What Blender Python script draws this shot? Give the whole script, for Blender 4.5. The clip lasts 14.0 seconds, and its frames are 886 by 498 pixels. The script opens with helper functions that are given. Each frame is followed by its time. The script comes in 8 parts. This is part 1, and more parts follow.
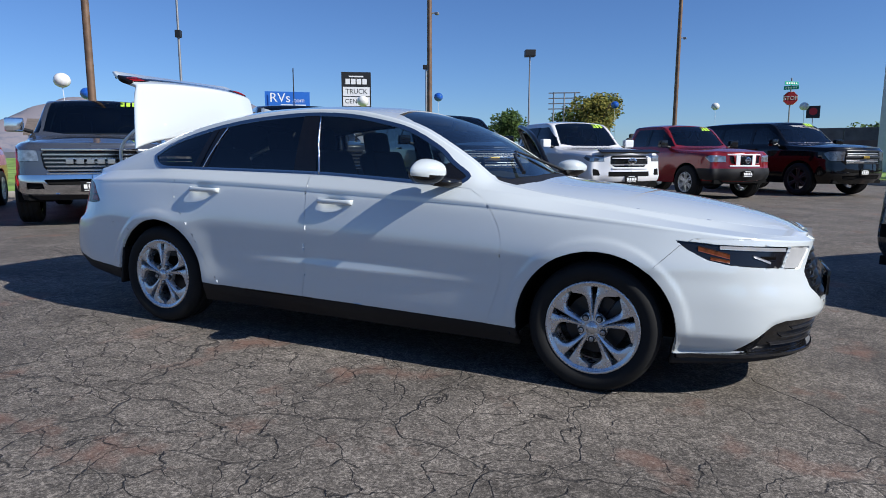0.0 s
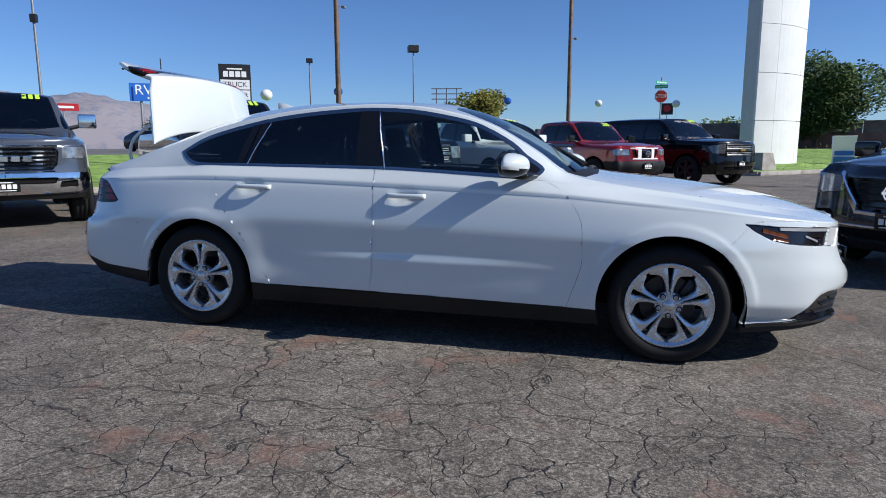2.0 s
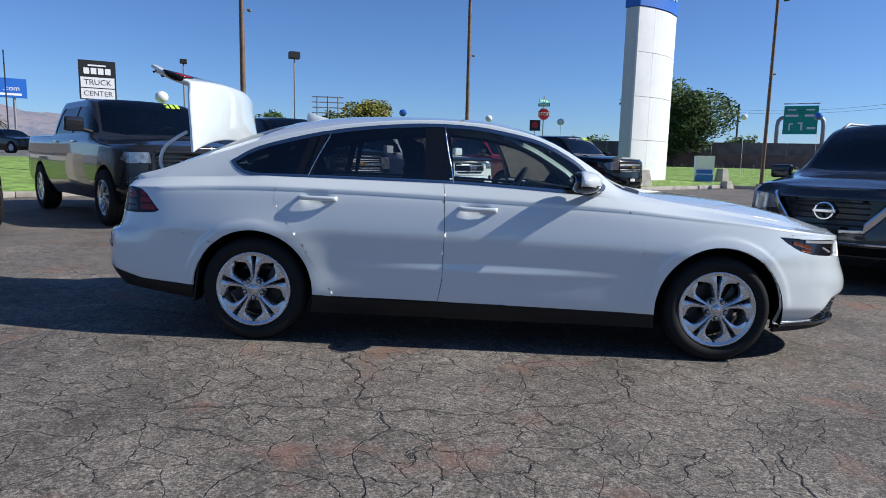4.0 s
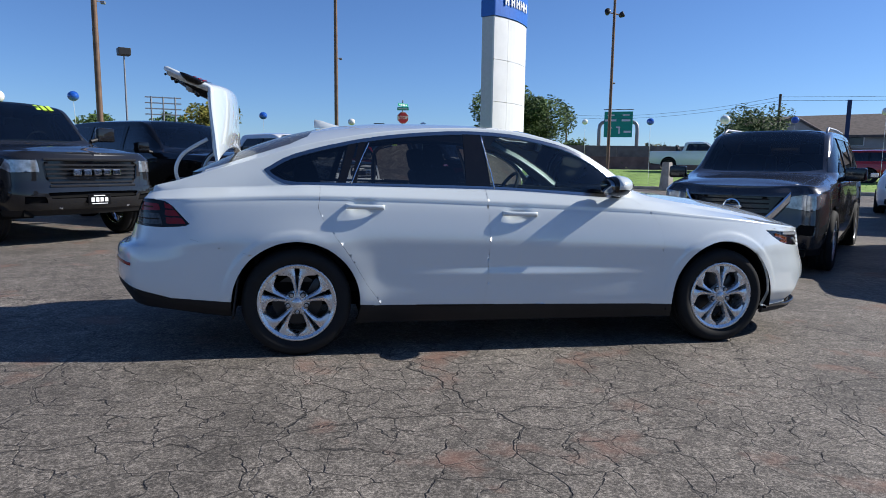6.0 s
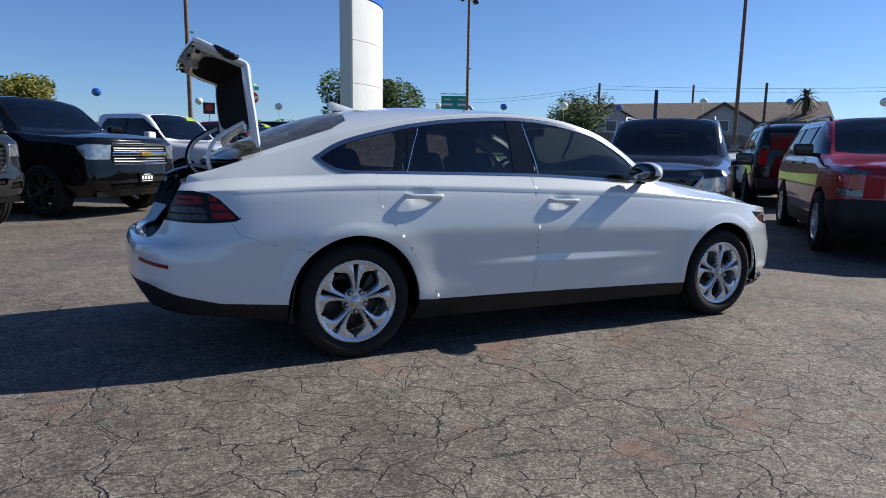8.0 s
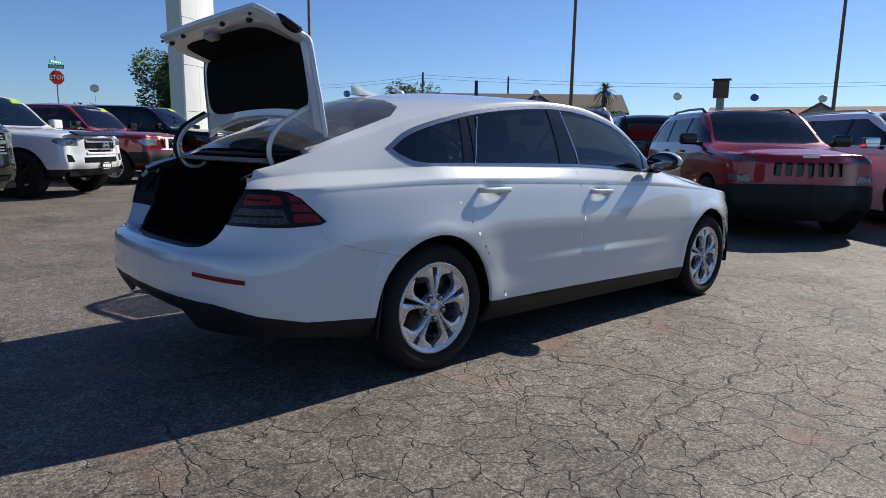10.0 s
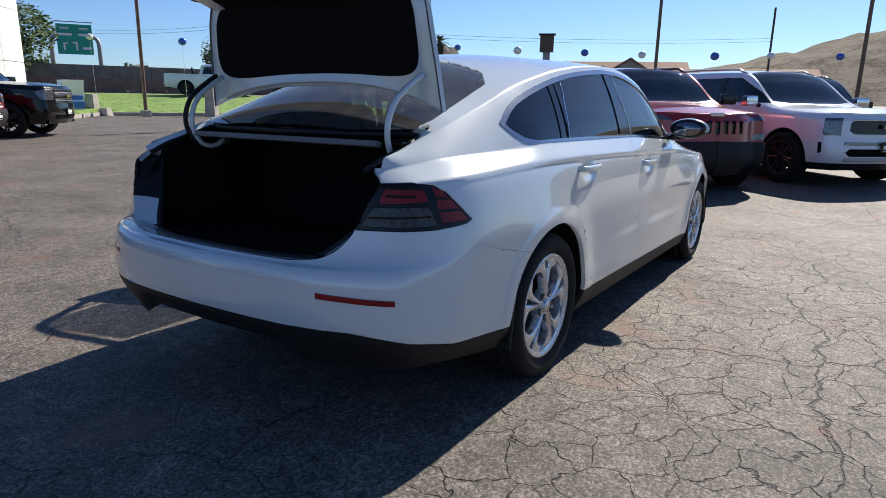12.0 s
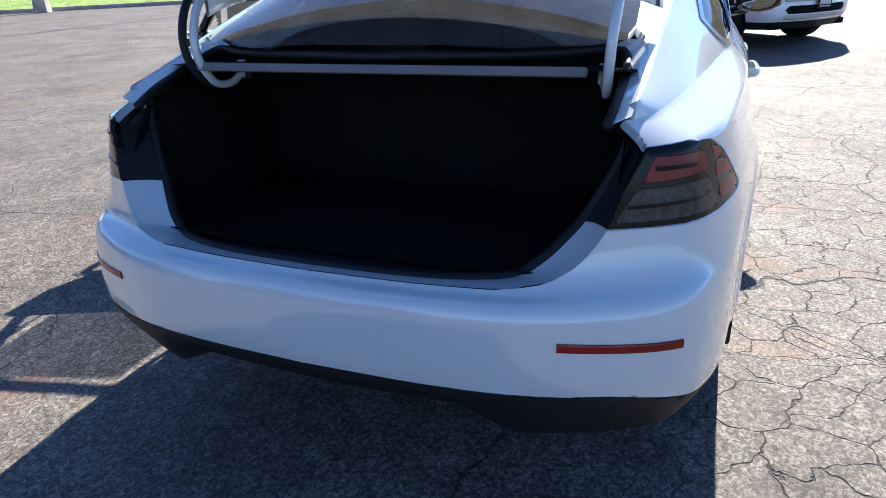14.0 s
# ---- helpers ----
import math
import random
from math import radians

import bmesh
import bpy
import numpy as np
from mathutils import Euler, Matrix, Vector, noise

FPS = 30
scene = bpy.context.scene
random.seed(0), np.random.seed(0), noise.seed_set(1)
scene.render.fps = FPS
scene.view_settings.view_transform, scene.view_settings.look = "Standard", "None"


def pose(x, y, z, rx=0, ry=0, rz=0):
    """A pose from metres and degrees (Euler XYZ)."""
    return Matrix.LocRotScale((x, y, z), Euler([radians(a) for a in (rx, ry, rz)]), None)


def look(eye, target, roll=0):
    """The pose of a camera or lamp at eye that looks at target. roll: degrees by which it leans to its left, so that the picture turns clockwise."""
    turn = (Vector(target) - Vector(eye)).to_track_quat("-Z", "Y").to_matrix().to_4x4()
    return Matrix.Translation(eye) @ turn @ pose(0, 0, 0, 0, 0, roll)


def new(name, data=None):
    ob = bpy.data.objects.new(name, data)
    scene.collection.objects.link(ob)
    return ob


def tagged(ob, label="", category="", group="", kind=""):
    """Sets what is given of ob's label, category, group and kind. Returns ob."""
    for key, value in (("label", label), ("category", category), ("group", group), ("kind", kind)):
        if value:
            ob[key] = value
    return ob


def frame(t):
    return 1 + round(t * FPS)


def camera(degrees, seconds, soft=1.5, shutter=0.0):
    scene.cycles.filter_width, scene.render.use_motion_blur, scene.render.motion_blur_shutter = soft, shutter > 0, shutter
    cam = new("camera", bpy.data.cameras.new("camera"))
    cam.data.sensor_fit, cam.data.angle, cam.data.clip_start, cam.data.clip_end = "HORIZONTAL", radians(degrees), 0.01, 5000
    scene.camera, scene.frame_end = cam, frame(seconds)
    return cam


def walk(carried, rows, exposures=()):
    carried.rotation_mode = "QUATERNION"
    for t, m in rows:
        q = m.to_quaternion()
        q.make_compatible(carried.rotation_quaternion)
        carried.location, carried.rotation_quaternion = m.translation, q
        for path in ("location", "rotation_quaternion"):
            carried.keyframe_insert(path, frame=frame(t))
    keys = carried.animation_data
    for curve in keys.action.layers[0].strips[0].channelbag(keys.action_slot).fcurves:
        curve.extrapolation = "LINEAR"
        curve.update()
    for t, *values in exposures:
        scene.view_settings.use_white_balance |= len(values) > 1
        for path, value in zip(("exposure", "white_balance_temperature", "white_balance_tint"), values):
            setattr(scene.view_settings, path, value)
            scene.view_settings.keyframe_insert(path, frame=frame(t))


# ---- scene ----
cam = camera(69.5, 14.0, 0.9)
LOT = Matrix.Translation((0, 0, 0.03)) @ Vector((-0.0153, -0.0089, 1)).rotation_difference(Vector((0, 0, 1))).to_matrix().to_4x4()
PATH = [
    (0, (3.381, -3.09, 1.147), (2.582, -1.281, 0.852), 1.1),
    (0.5, (3.131, -3.206, 1.135), (2.402, -1.365, 0.853), 1.1),
    (1, (2.9, -3.344, 1.131), (2.224, -1.482, 0.857), 2.1),
    (1.5, (2.655, -3.514, 1.136), (2.085, -1.617, 0.857), 1.2),
    (2, (2.399, -3.564, 1.127), (1.953, -1.638, 0.823), 0.8),
    (2.5, (2.134, -3.629, 1.137), (1.796, -1.677, 0.855), 0.6),
    (3, (1.848, -3.774, 1.134), (1.615, -1.805, 0.868), 1.1),
    (3.2, (1.739, -3.813, 1.132), (1.535, -1.842, 0.861), 1.5),
    (5.3, (0.497, -3.881, 1.123), (0.729, -1.91, 0.88), 1.4),
    (5.5, (0.386, -3.866, 1.12), (0.66, -1.9, 0.876), 1.3),
    (6, (0.054, -3.847, 1.112), (0.472, -1.906, 0.874), 1.5),
    (6.5, (-0.254, -3.753, 1.097), (0.28, -1.84, 0.855), 1.3),
    (7, (-0.545, -3.617, 1.107), (0.1, -1.74, 0.859), 1.0),
    (7.5, (-0.846, -3.488, 1.111), (-0.026, -1.682, 0.856), 1.3),
    (7.7, (-0.955, -3.424, 1.109), (-0.112, -1.63, 0.842), 1.4),
    (9.8, (-1.975, -2.436, 1.092), (-0.672, -0.948, 0.794), 1.3),
    (10, (-2.053, -2.341, 1.09), (-0.724, -0.877, 0.788), 1.3),
    (10.5, (-2.269, -2.091, 1.109), (-0.857, -0.706, 0.813), 1.1),
    (11, (-2.382, -1.778, 1.106), (-0.881, -0.493, 0.799), 1.1),
    (11.5, (-2.465, -1.45, 1.118), (-0.917, -0.231, 0.778), 1.4),
    (12, (-2.493, -1.113, 1.16), (-0.857, -0.046, 0.727), 1.1),
    (12.5, (-2.437, -0.781, 1.191), (-0.764, 0.195, 0.69), 0.2),
    (13, (-2.402, -0.445, 1.199), (-0.7, 0.453, 0.653), -0.3),
    (13.5, (-2.313, -0.157, 1.214), (-0.587, 0.607, 0.553), -0.8),
    (14, (-2.121, 0.098, 1.227), (-0.42, 0.802, 0.445), -2.3),
]
walk(cam, [(t, LOT @ look(eye, target, roll)) for t, eye, target, roll in PATH],
     [(0, 0.25, 6200, 10), (3, 0.31, 6200, 10), (6, 0.42, 6300, 10), (10, 0.34, 6750, 10), (12, 0.52, 6800, 10), (12.5, 0.70, 6800, 10), (13, 0.95, 6700, 10), (13.5, 1.15, 6600, 10), (14, 1.45, 6500, 10)])
from mathutils import bvhtree, kdtree

# ---- world, sun, exposure ----
SUN = Vector((0.80, -0.022, 0.60)).normalized()   # towards the sun
world = bpy.data.worlds.new("sky")
scene.world = world
world.use_nodes = True
sky = world.node_tree.nodes.new("ShaderNodeTexSky")
sky.sky_type, sky.sun_disc = "NISHITA", False
sky.sun_elevation = math.asin(SUN.z)
sky.sun_rotation = math.atan2(SUN.x, SUN.y)
sky.altitude, sky.air_density, sky.dust_density, sky.ozone_density = 1200, 1.0, 0.5, 3.0
tint = world.node_tree.nodes.new("ShaderNodeMix")
tint.data_type, tint.blend_type = "RGBA", "MULTIPLY"
tint.inputs[0].default_value, tint.inputs[7].default_value = 1.0, (0.65, 0.84, 1.14, 1)
world.node_tree.links.new(sky.outputs[0], tint.inputs[6])
world.node_tree.links.new(tint.outputs[2], world.node_tree.nodes["Background"].inputs[0])
world.node_tree.nodes["Background"].inputs[1].default_value = 0.080
sun = new("sun", bpy.data.lights.new("sun", "SUN"))
sun.data.energy, sun.data.angle, sun.data.color = 5.0, radians(0.53), (1.0, 0.955, 0.885)
sun.matrix_world = look(SUN * 50, (0, 0, 0))


# ---- materials ----
def nodes_of(name):
    m = bpy.data.materials.new(name)
    m.use_nodes = True
    t = m.node_tree
    return m, t, t.nodes["Principled BSDF"]


def link(t, a, b):
    t.links.new(a, b)


def noise_node(t, scale, detail=4.0, rough=0.55, coords="Object"):
    tc = t.nodes.new("ShaderNodeTexCoord")
    n = t.nodes.new("ShaderNodeTexNoise")
    n.inputs["Scale"].default_value, n.inputs["Detail"].default_value, n.inputs["Roughness"].default_value = scale, detail, rough
    link(t, tc.outputs[coords], n.inputs["Vector"])
    return n


def ramp(t, socket, stops):
    r = t.nodes.new("ShaderNodeValToRGB")
    e = r.color_ramp.elements
    while len(e) < len(stops):
        e.new(0.5)
    for k, (p, c) in zip(e, stops):
        k.position, k.color = p, (*c, 1) if len(c) == 3 else c
    link(t, socket, r.inputs[0])
    return r


def bump(t, socket, bsdf, strength=0.2, distance=0.01):
    b = t.nodes.new("ShaderNodeBump")
    b.inputs["Strength"].default_value, b.inputs["Distance"].default_value = strength, distance
    link(t, socket, b.inputs["Height"])
    link(t, b.outputs[0], bsdf.inputs["Normal"])
    return b


def simple(name, color, rough=0.5, metal=0.0, vary=0.12, scale=8.0, coat=0.0, bumps=0.0, spec=0.5):
    """A surface with a little variation of tone and roughness."""
    m, t, b = nodes_of(name)
    n = noise_node(t, scale)
    lo, hi = [tuple(min(1, c * k) for c in color) for k in (1 - vary, 1 + vary)]
    link(t, ramp(t, n.outputs[0], [(0.3, lo), (0.7, hi)]).outputs[0], b.inputs["Base Color"])
    b.inputs["Metallic"].default_value = metal
    b.inputs["Specular IOR Level"].default_value = spec
    r = t.nodes.new("ShaderNodeMapRange")
    r.inputs[3].default_value, r.inputs[4].default_value = max(0.02, rough - 0.06), min(1, rough + 0.06)
    link(t, noise_node(t, scale * 6).outputs[0], r.inputs[0])
    link(t, r.outputs[0], b.inputs["Roughness"])
    b.inputs["Coat Weight"].default_value, b.inputs["Coat Roughness"].default_value = coat, 0.03
    if bumps:
        bump(t, noise_node(t, scale * 20).outputs[0], b, bumps, 0.004)
    return m


def paint(name, color, flake=0.0, dust=0.05, coat=1.0, ior=1.7, spec=0.5):
    """Car paint: a coloured base under a clear coat, with a thin film of dust."""
    m, t, b = nodes_of(name)
    n = noise_node(t, 3.0)
    dusty = tuple(c * (1 - dust) + d * dust for c, d in zip(color, (0.45, 0.40, 0.34)))
    link(t, ramp(t, n.outputs[0], [(0.35, color), (0.75, dusty)]).outputs[0], b.inputs["Base Color"])
    b.inputs["Metallic"].default_value = flake
    b.inputs["Roughness"].default_value = 0.22
    b.inputs["Coat IOR"].default_value = ior
    b.inputs["Specular IOR Level"].default_value = spec
    b.inputs["Coat Weight"].default_value, b.inputs["Coat Roughness"].default_value = coat, 0.03
    return m


def glass(name, tint, gloss_rough=0.0, dust=0.0):
    """Tinted window glass: lets tinted light through, mirrors at grazing angles."""
    m, t, b = nodes_of(name)
    t.nodes.remove(b)
    out = t.nodes["Material Output"]
    tr, gl, mix, fr = (t.nodes.new("ShaderNode" + k) for k in ("BsdfTransparent", "BsdfGlossy", "MixShader", "Fresnel"))
    tr.inputs[0].default_value = (*tint, 1)
    gl.inputs["Roughness"].default_value = gloss_rough
    fr.inputs[0].default_value = 1.8
    link(t, fr.outputs[0], mix.inputs[0])
    link(t, tr.outputs[0], mix.inputs[1])
    link(t, gl.outputs[0], mix.inputs[2])
    last = mix.outputs[0]
    if dust:
        df, film = t.nodes.new("ShaderNodeBsdfDiffuse"), t.nodes.new("ShaderNodeMixShader")
        df.inputs[0].default_value = (0.5, 0.47, 0.42, 1)
        fade = ramp(t, noise_node(t, 9.0, 8, 0.7).outputs[0], [(0.3, (dust * 0.5,) * 3), (0.72, (dust * 1.6,) * 3)])
        link(t, fade.outputs[0], film.inputs[0])
        link(t, last, film.inputs[1])
        link(t, df.outputs[0], film.inputs[2])
        last = film.outputs[0]
    link(t, last, out.inputs[0])
    return m


WHITE = paint("white_paint", (0.605, 0.648, 0.648), 0.0, 0.02)
WHITE2 = paint("white_truck_paint", (0.78, 0.78, 0.78))
SILVER = paint("silver_paint", (0.105, 0.118, 0.142), 0.6, 0.02, 1.0, 1.5, 0.4)
CHARCOAL = paint("charcoal_paint", (0.012, 0.0125, 0.0145), 0.0, 0.006, 1.0, 1.5, 0.08)
BLACKP = paint("black_paint", (0.0025, 0.0025, 0.003), 0.0, 0.003, 0.9, 1.45, 0.05)
RED = paint("red_paint", (0.20, 0.007, 0.010), 0.15, 0.02, 1.0, 1.5, 0.2)
REDORANGE = paint("bright_red_paint", (0.34, 0.010, 0.014), 0.1, 0.02, 1.0, 1.5, 0.2)
GREYBLUE = paint("grey_paint", (0.040, 0.041, 0.046), 0.4, 0.02, 1.0, 1.5, 0.3)
PLASTIC = simple("black_plastic", (0.011, 0.011, 0.012), 0.55, bumps=0.05, spec=0.3)
GLOSSBLACK = simple("gloss_black", (0.008, 0.008, 0.009), 0.12)
RUBBER = simple("tyre_rubber", (0.012, 0.012, 0.012), 0.8, bumps=0.08, spec=0.25)
LINER = simple("black_carpet", (0.008, 0.008, 0.008), 0.95, bumps=0.3, spec=0.1)
CHROME = simple("chrome", (0.72, 0.73, 0.75), 0.10, 1.0, 0.03)
MIRRORGLASS = simple("mirror_glass", (0.24, 0.26, 0.28), 0.03, 1.0, 0.01)
DARKCHROME = simple("dark_chrome", (0.40, 0.405, 0.415), 0.18, 1.0, 0.03)
ALLOY = simple("alloy_silver", (0.62, 0.63, 0.65), 0.28, 0.75, 0.04)
DARKALLOY = simple("dark_alloy", (0.03, 0.03, 0.033), 0.3, 0.4)
STEEL = simple("brushed_steel", (0.35, 0.35, 0.36), 0.4, 0.9)
SEAT = simple("dark_seat_cloth", (0.03, 0.03, 0.032), 0.9, bumps=0.2)
GREYTRIM = simple("grey_cabin_trim", (0.16, 0.16, 0.165), 0.75)
GLASS_DARK = glass("privacy_glass", (0.20, 0.215, 0.22))
GLASS_REAR = glass("rear_glass", (0.42, 0.53, 0.46), dust=0.09)
GLASS_CLEAR = glass("windscreen_glass", (0.62, 0.70, 0.68))
GLASS_SIDE = glass("side_glass", (0.58, 0.68, 0.63))
REDLENS = simple("red_lens", (0.24, 0.006, 0.008), 0.12, vary=0.3, coat=0.0, spec=0.3)
SMOKELENS = simple("smoked_lens", (0.006, 0.005, 0.005), 0.12, vary=0.2, coat=0.0, spec=0.25)
CLEARGREY = simple("grey_lens", (0.05, 0.047, 0.044), 0.14, vary=0.55, scale=60, coat=0.0, spec=0.35)
AMBER = simple("amber_lens", (0.16, 0.035, 0.006), 0.15, coat=0.8)
LIGHTTRIM = simple("pale_grey_trim", (0.34, 0.34, 0.335), 0.5)
LAMPW = simple("lamp_reflector", (0.75, 0.76, 0.78), 0.15, 0.6)


# ---- mesh tools ----
def part(name, bm, material, parent=None, label=""):
    """A bmesh as one mesh object under a thing or a part."""
    me = bpy.data.meshes.new(name)
    bm.to_mesh(me)
    bm.free()
    return part_of(name, me, material, parent, label)


def part_of(name, me, material, parent=None, label=""):
    ob = new(name, me)
    if material is not None:
        me.materials.append(material)
    if parent is not None:
        ob.parent = parent
    return tagged(ob, label)


def thing(name, m, label, category, group="", kind=""):
    e = new(name)
    e.matrix_basis = m
    return tagged(e, label, category, group, kind)


def smooth(bm, deg=35):
    for fc in bm.faces:
        fc.smooth = True
    for e in bm.edges:
        if len(e.link_faces) == 2 and e.calc_face_angle(0) > radians(deg):
            e.smooth = False
    return bm


def box(bm, c, s, rot=(0, 0, 0), bevel=0.0, seg=2):
    """Add a bevelled block with centre c and size s."""
    m = Matrix.Translation(c) @ pose(0, 0, 0, *rot) @ Matrix.Diagonal((*s, 1))
    g = bmesh.ops.create_cube(bm, size=1, matrix=m)
    if bevel:
        es = list({e for v in g["verts"] for e in v.link_edges})
        bmesh.ops.bevel(bm, geom=es, offset=bevel, segments=seg, affect="EDGES", profile=0.6)
    return bm


def tube(bm, pts, r, n=10, caps=True, close=False):
    """Add a round bar along points; r is one radius or one for each point."""
    pts = [Vector(p) for p in pts]
    rr = r if isinstance(r, (list, tuple)) else [r] * len(pts)
    rings = []
    up = None
    for i, p in enumerate(pts):
        a = pts[i - 1] if i or close else p
        b = pts[(i + 1) % len(pts)] if i + 1 < len(pts) or close else p
        d = (b - a).normalized()
        if up is None:
            up = d.orthogonal().normalized()
        up = (up - d * up.dot(d)).normalized()
        side = d.cross(up)
        rings.append([bm.verts.new(p + (up * math.cos(2 * math.pi * k / n) + side * math.sin(2 * math.pi * k / n)) * rr[i]) for k in range(n)])
    for i in range(len(rings) - (0 if close else 1)):
        A, B = rings[i], rings[(i + 1) % len(rings)]
        for k in range(n):
            bm.faces.new((A[k], A[(k + 1) % n], B[(k + 1) % n], B[k]))
    if caps and not close:
        bm.faces.new(rings[0][::-1])
        bm.faces.new(rings[-1])
    return bm


def lathe(bm, prof, n=48, m=Matrix(), close=False):
    """Turn a profile of (radius, along y) about the y axis."""
    rings = []
    for r, y in prof:
        rings.append([bm.verts.new(m @ Vector((r * math.cos(2 * math.pi * k / n), y, r * math.sin(2 * math.pi * k / n)))) for k in range(n)])
    for A, B in zip(rings, rings[1:] + ([rings[0]] if close else [])):
        for k in range(n):
            bm.faces.new((A[k], A[(k + 1) % n], B[(k + 1) % n], B[k]))
    return bm


def prism(bm, poly, y0, y1, axis="y"):
    """A flat outline (x, z) pushed from y0 to y1."""
    mk = {"y": lambda p, w: (p[0], w, p[1]), "z": lambda p, w: (p[0], p[1], w), "x": lambda p, w: (w, p[0], p[1])}[axis]
    a = [bm.verts.new(mk(p, y0)) for p in poly]
    b = [bm.verts.new(mk(p, y1)) for p in poly]
    bm.faces.new(a)
    bm.faces.new(b[::-1])
    for i in range(len(poly)):
        j = (i + 1) % len(poly)
        bm.faces.new((a[j], a[i], b[i], b[j]))
    bmesh.ops.recalc_face_normals(bm, faces=bm.faces)
    return bm


def herm(ctrl, x, col=1):
    """Smooth curve without overshoot through control rows (x, value, ...)."""
    c = np.array([[r[0], r[col]] for r in ctrl], float)
    X, Y = c[:, 0], c[:, 1]
    x = np.clip(np.asarray(x, float), X[0], X[-1])
    if len(X) == 1:
        return np.full_like(x, Y[0])
    h = np.diff(X)
    d = np.diff(Y) / h
    m = np.zeros(len(X))
    m[0], m[-1] = d[0], d[-1]
    for i in range(1, len(X) - 1):
        if d[i - 1] * d[i] > 0:
            w1, w2 = 2 * h[i] + h[i - 1], h[i] + 2 * h[i - 1]
            m[i] = (w1 + w2) / (w1 / d[i - 1] + w2 / d[i])
    i = np.clip(np.searchsorted(X, x) - 1, 0, len(X) - 2)
    t = (x - X[i]) / h[i]
    return (Y[i] * (2 * t ** 3 - 3 * t ** 2 + 1) + h[i] * m[i] * (t ** 3 - 2 * t ** 2 + t)
            + Y[i + 1] * (-2 * t ** 3 + 3 * t ** 2) + h[i] * m[i + 1] * (t ** 3 - t ** 2))


def smoothline(pts, n=8):
    """Catmull-Rom line through points, as an array."""
    p = np.array(pts, float)
    q = np.vstack([2 * p[0] - p[1], p, 2 * p[-1] - p[-2]])
    out = []
    for i in range(1, len(q) - 2):
        for k in range(n):
            t = k / n
            out.append(0.5 * (2 * q[i] + (q[i + 1] - q[i - 1]) * t + (2 * q[i - 1] - 5 * q[i] + 4 * q[i + 1] - q[i + 2]) * t * t
                              + (3 * q[i] - q[i - 1] - 3 * q[i + 1] + q[i + 2]) * t ** 3))
    return np.array(out + [p[-1]])


def poly_sd(poly):
    """Signed distance to a closed outline: negative inside."""
    P = np.array(poly, float)
    B = np.roll(P, -1, 0)

    def sd(q):
        d = np.full(len(q), 1e9)
        inside = np.zeros(len(q), bool)
        for a, b in zip(P, B):
            e, w = b - a, q - a
            t = np.clip((w @ e) / max(e @ e, 1e-12), 0, 1)
            d = np.minimum(d, np.linalg.norm(w - t[:, None] * e, axis=1))
            c = (a[1] > q[:, 1]) != (b[1] > q[:, 1])
            with np.errstate(divide="ignore", invalid="ignore"):
                xi = a[0] + (q[:, 1] - a[1]) * e[0] / (e[1] if abs(e[1]) > 1e-12 else 1e-12)
            inside ^= c & (q[:, 0] < xi)
        return np.where(inside, -d, d)
    return sd


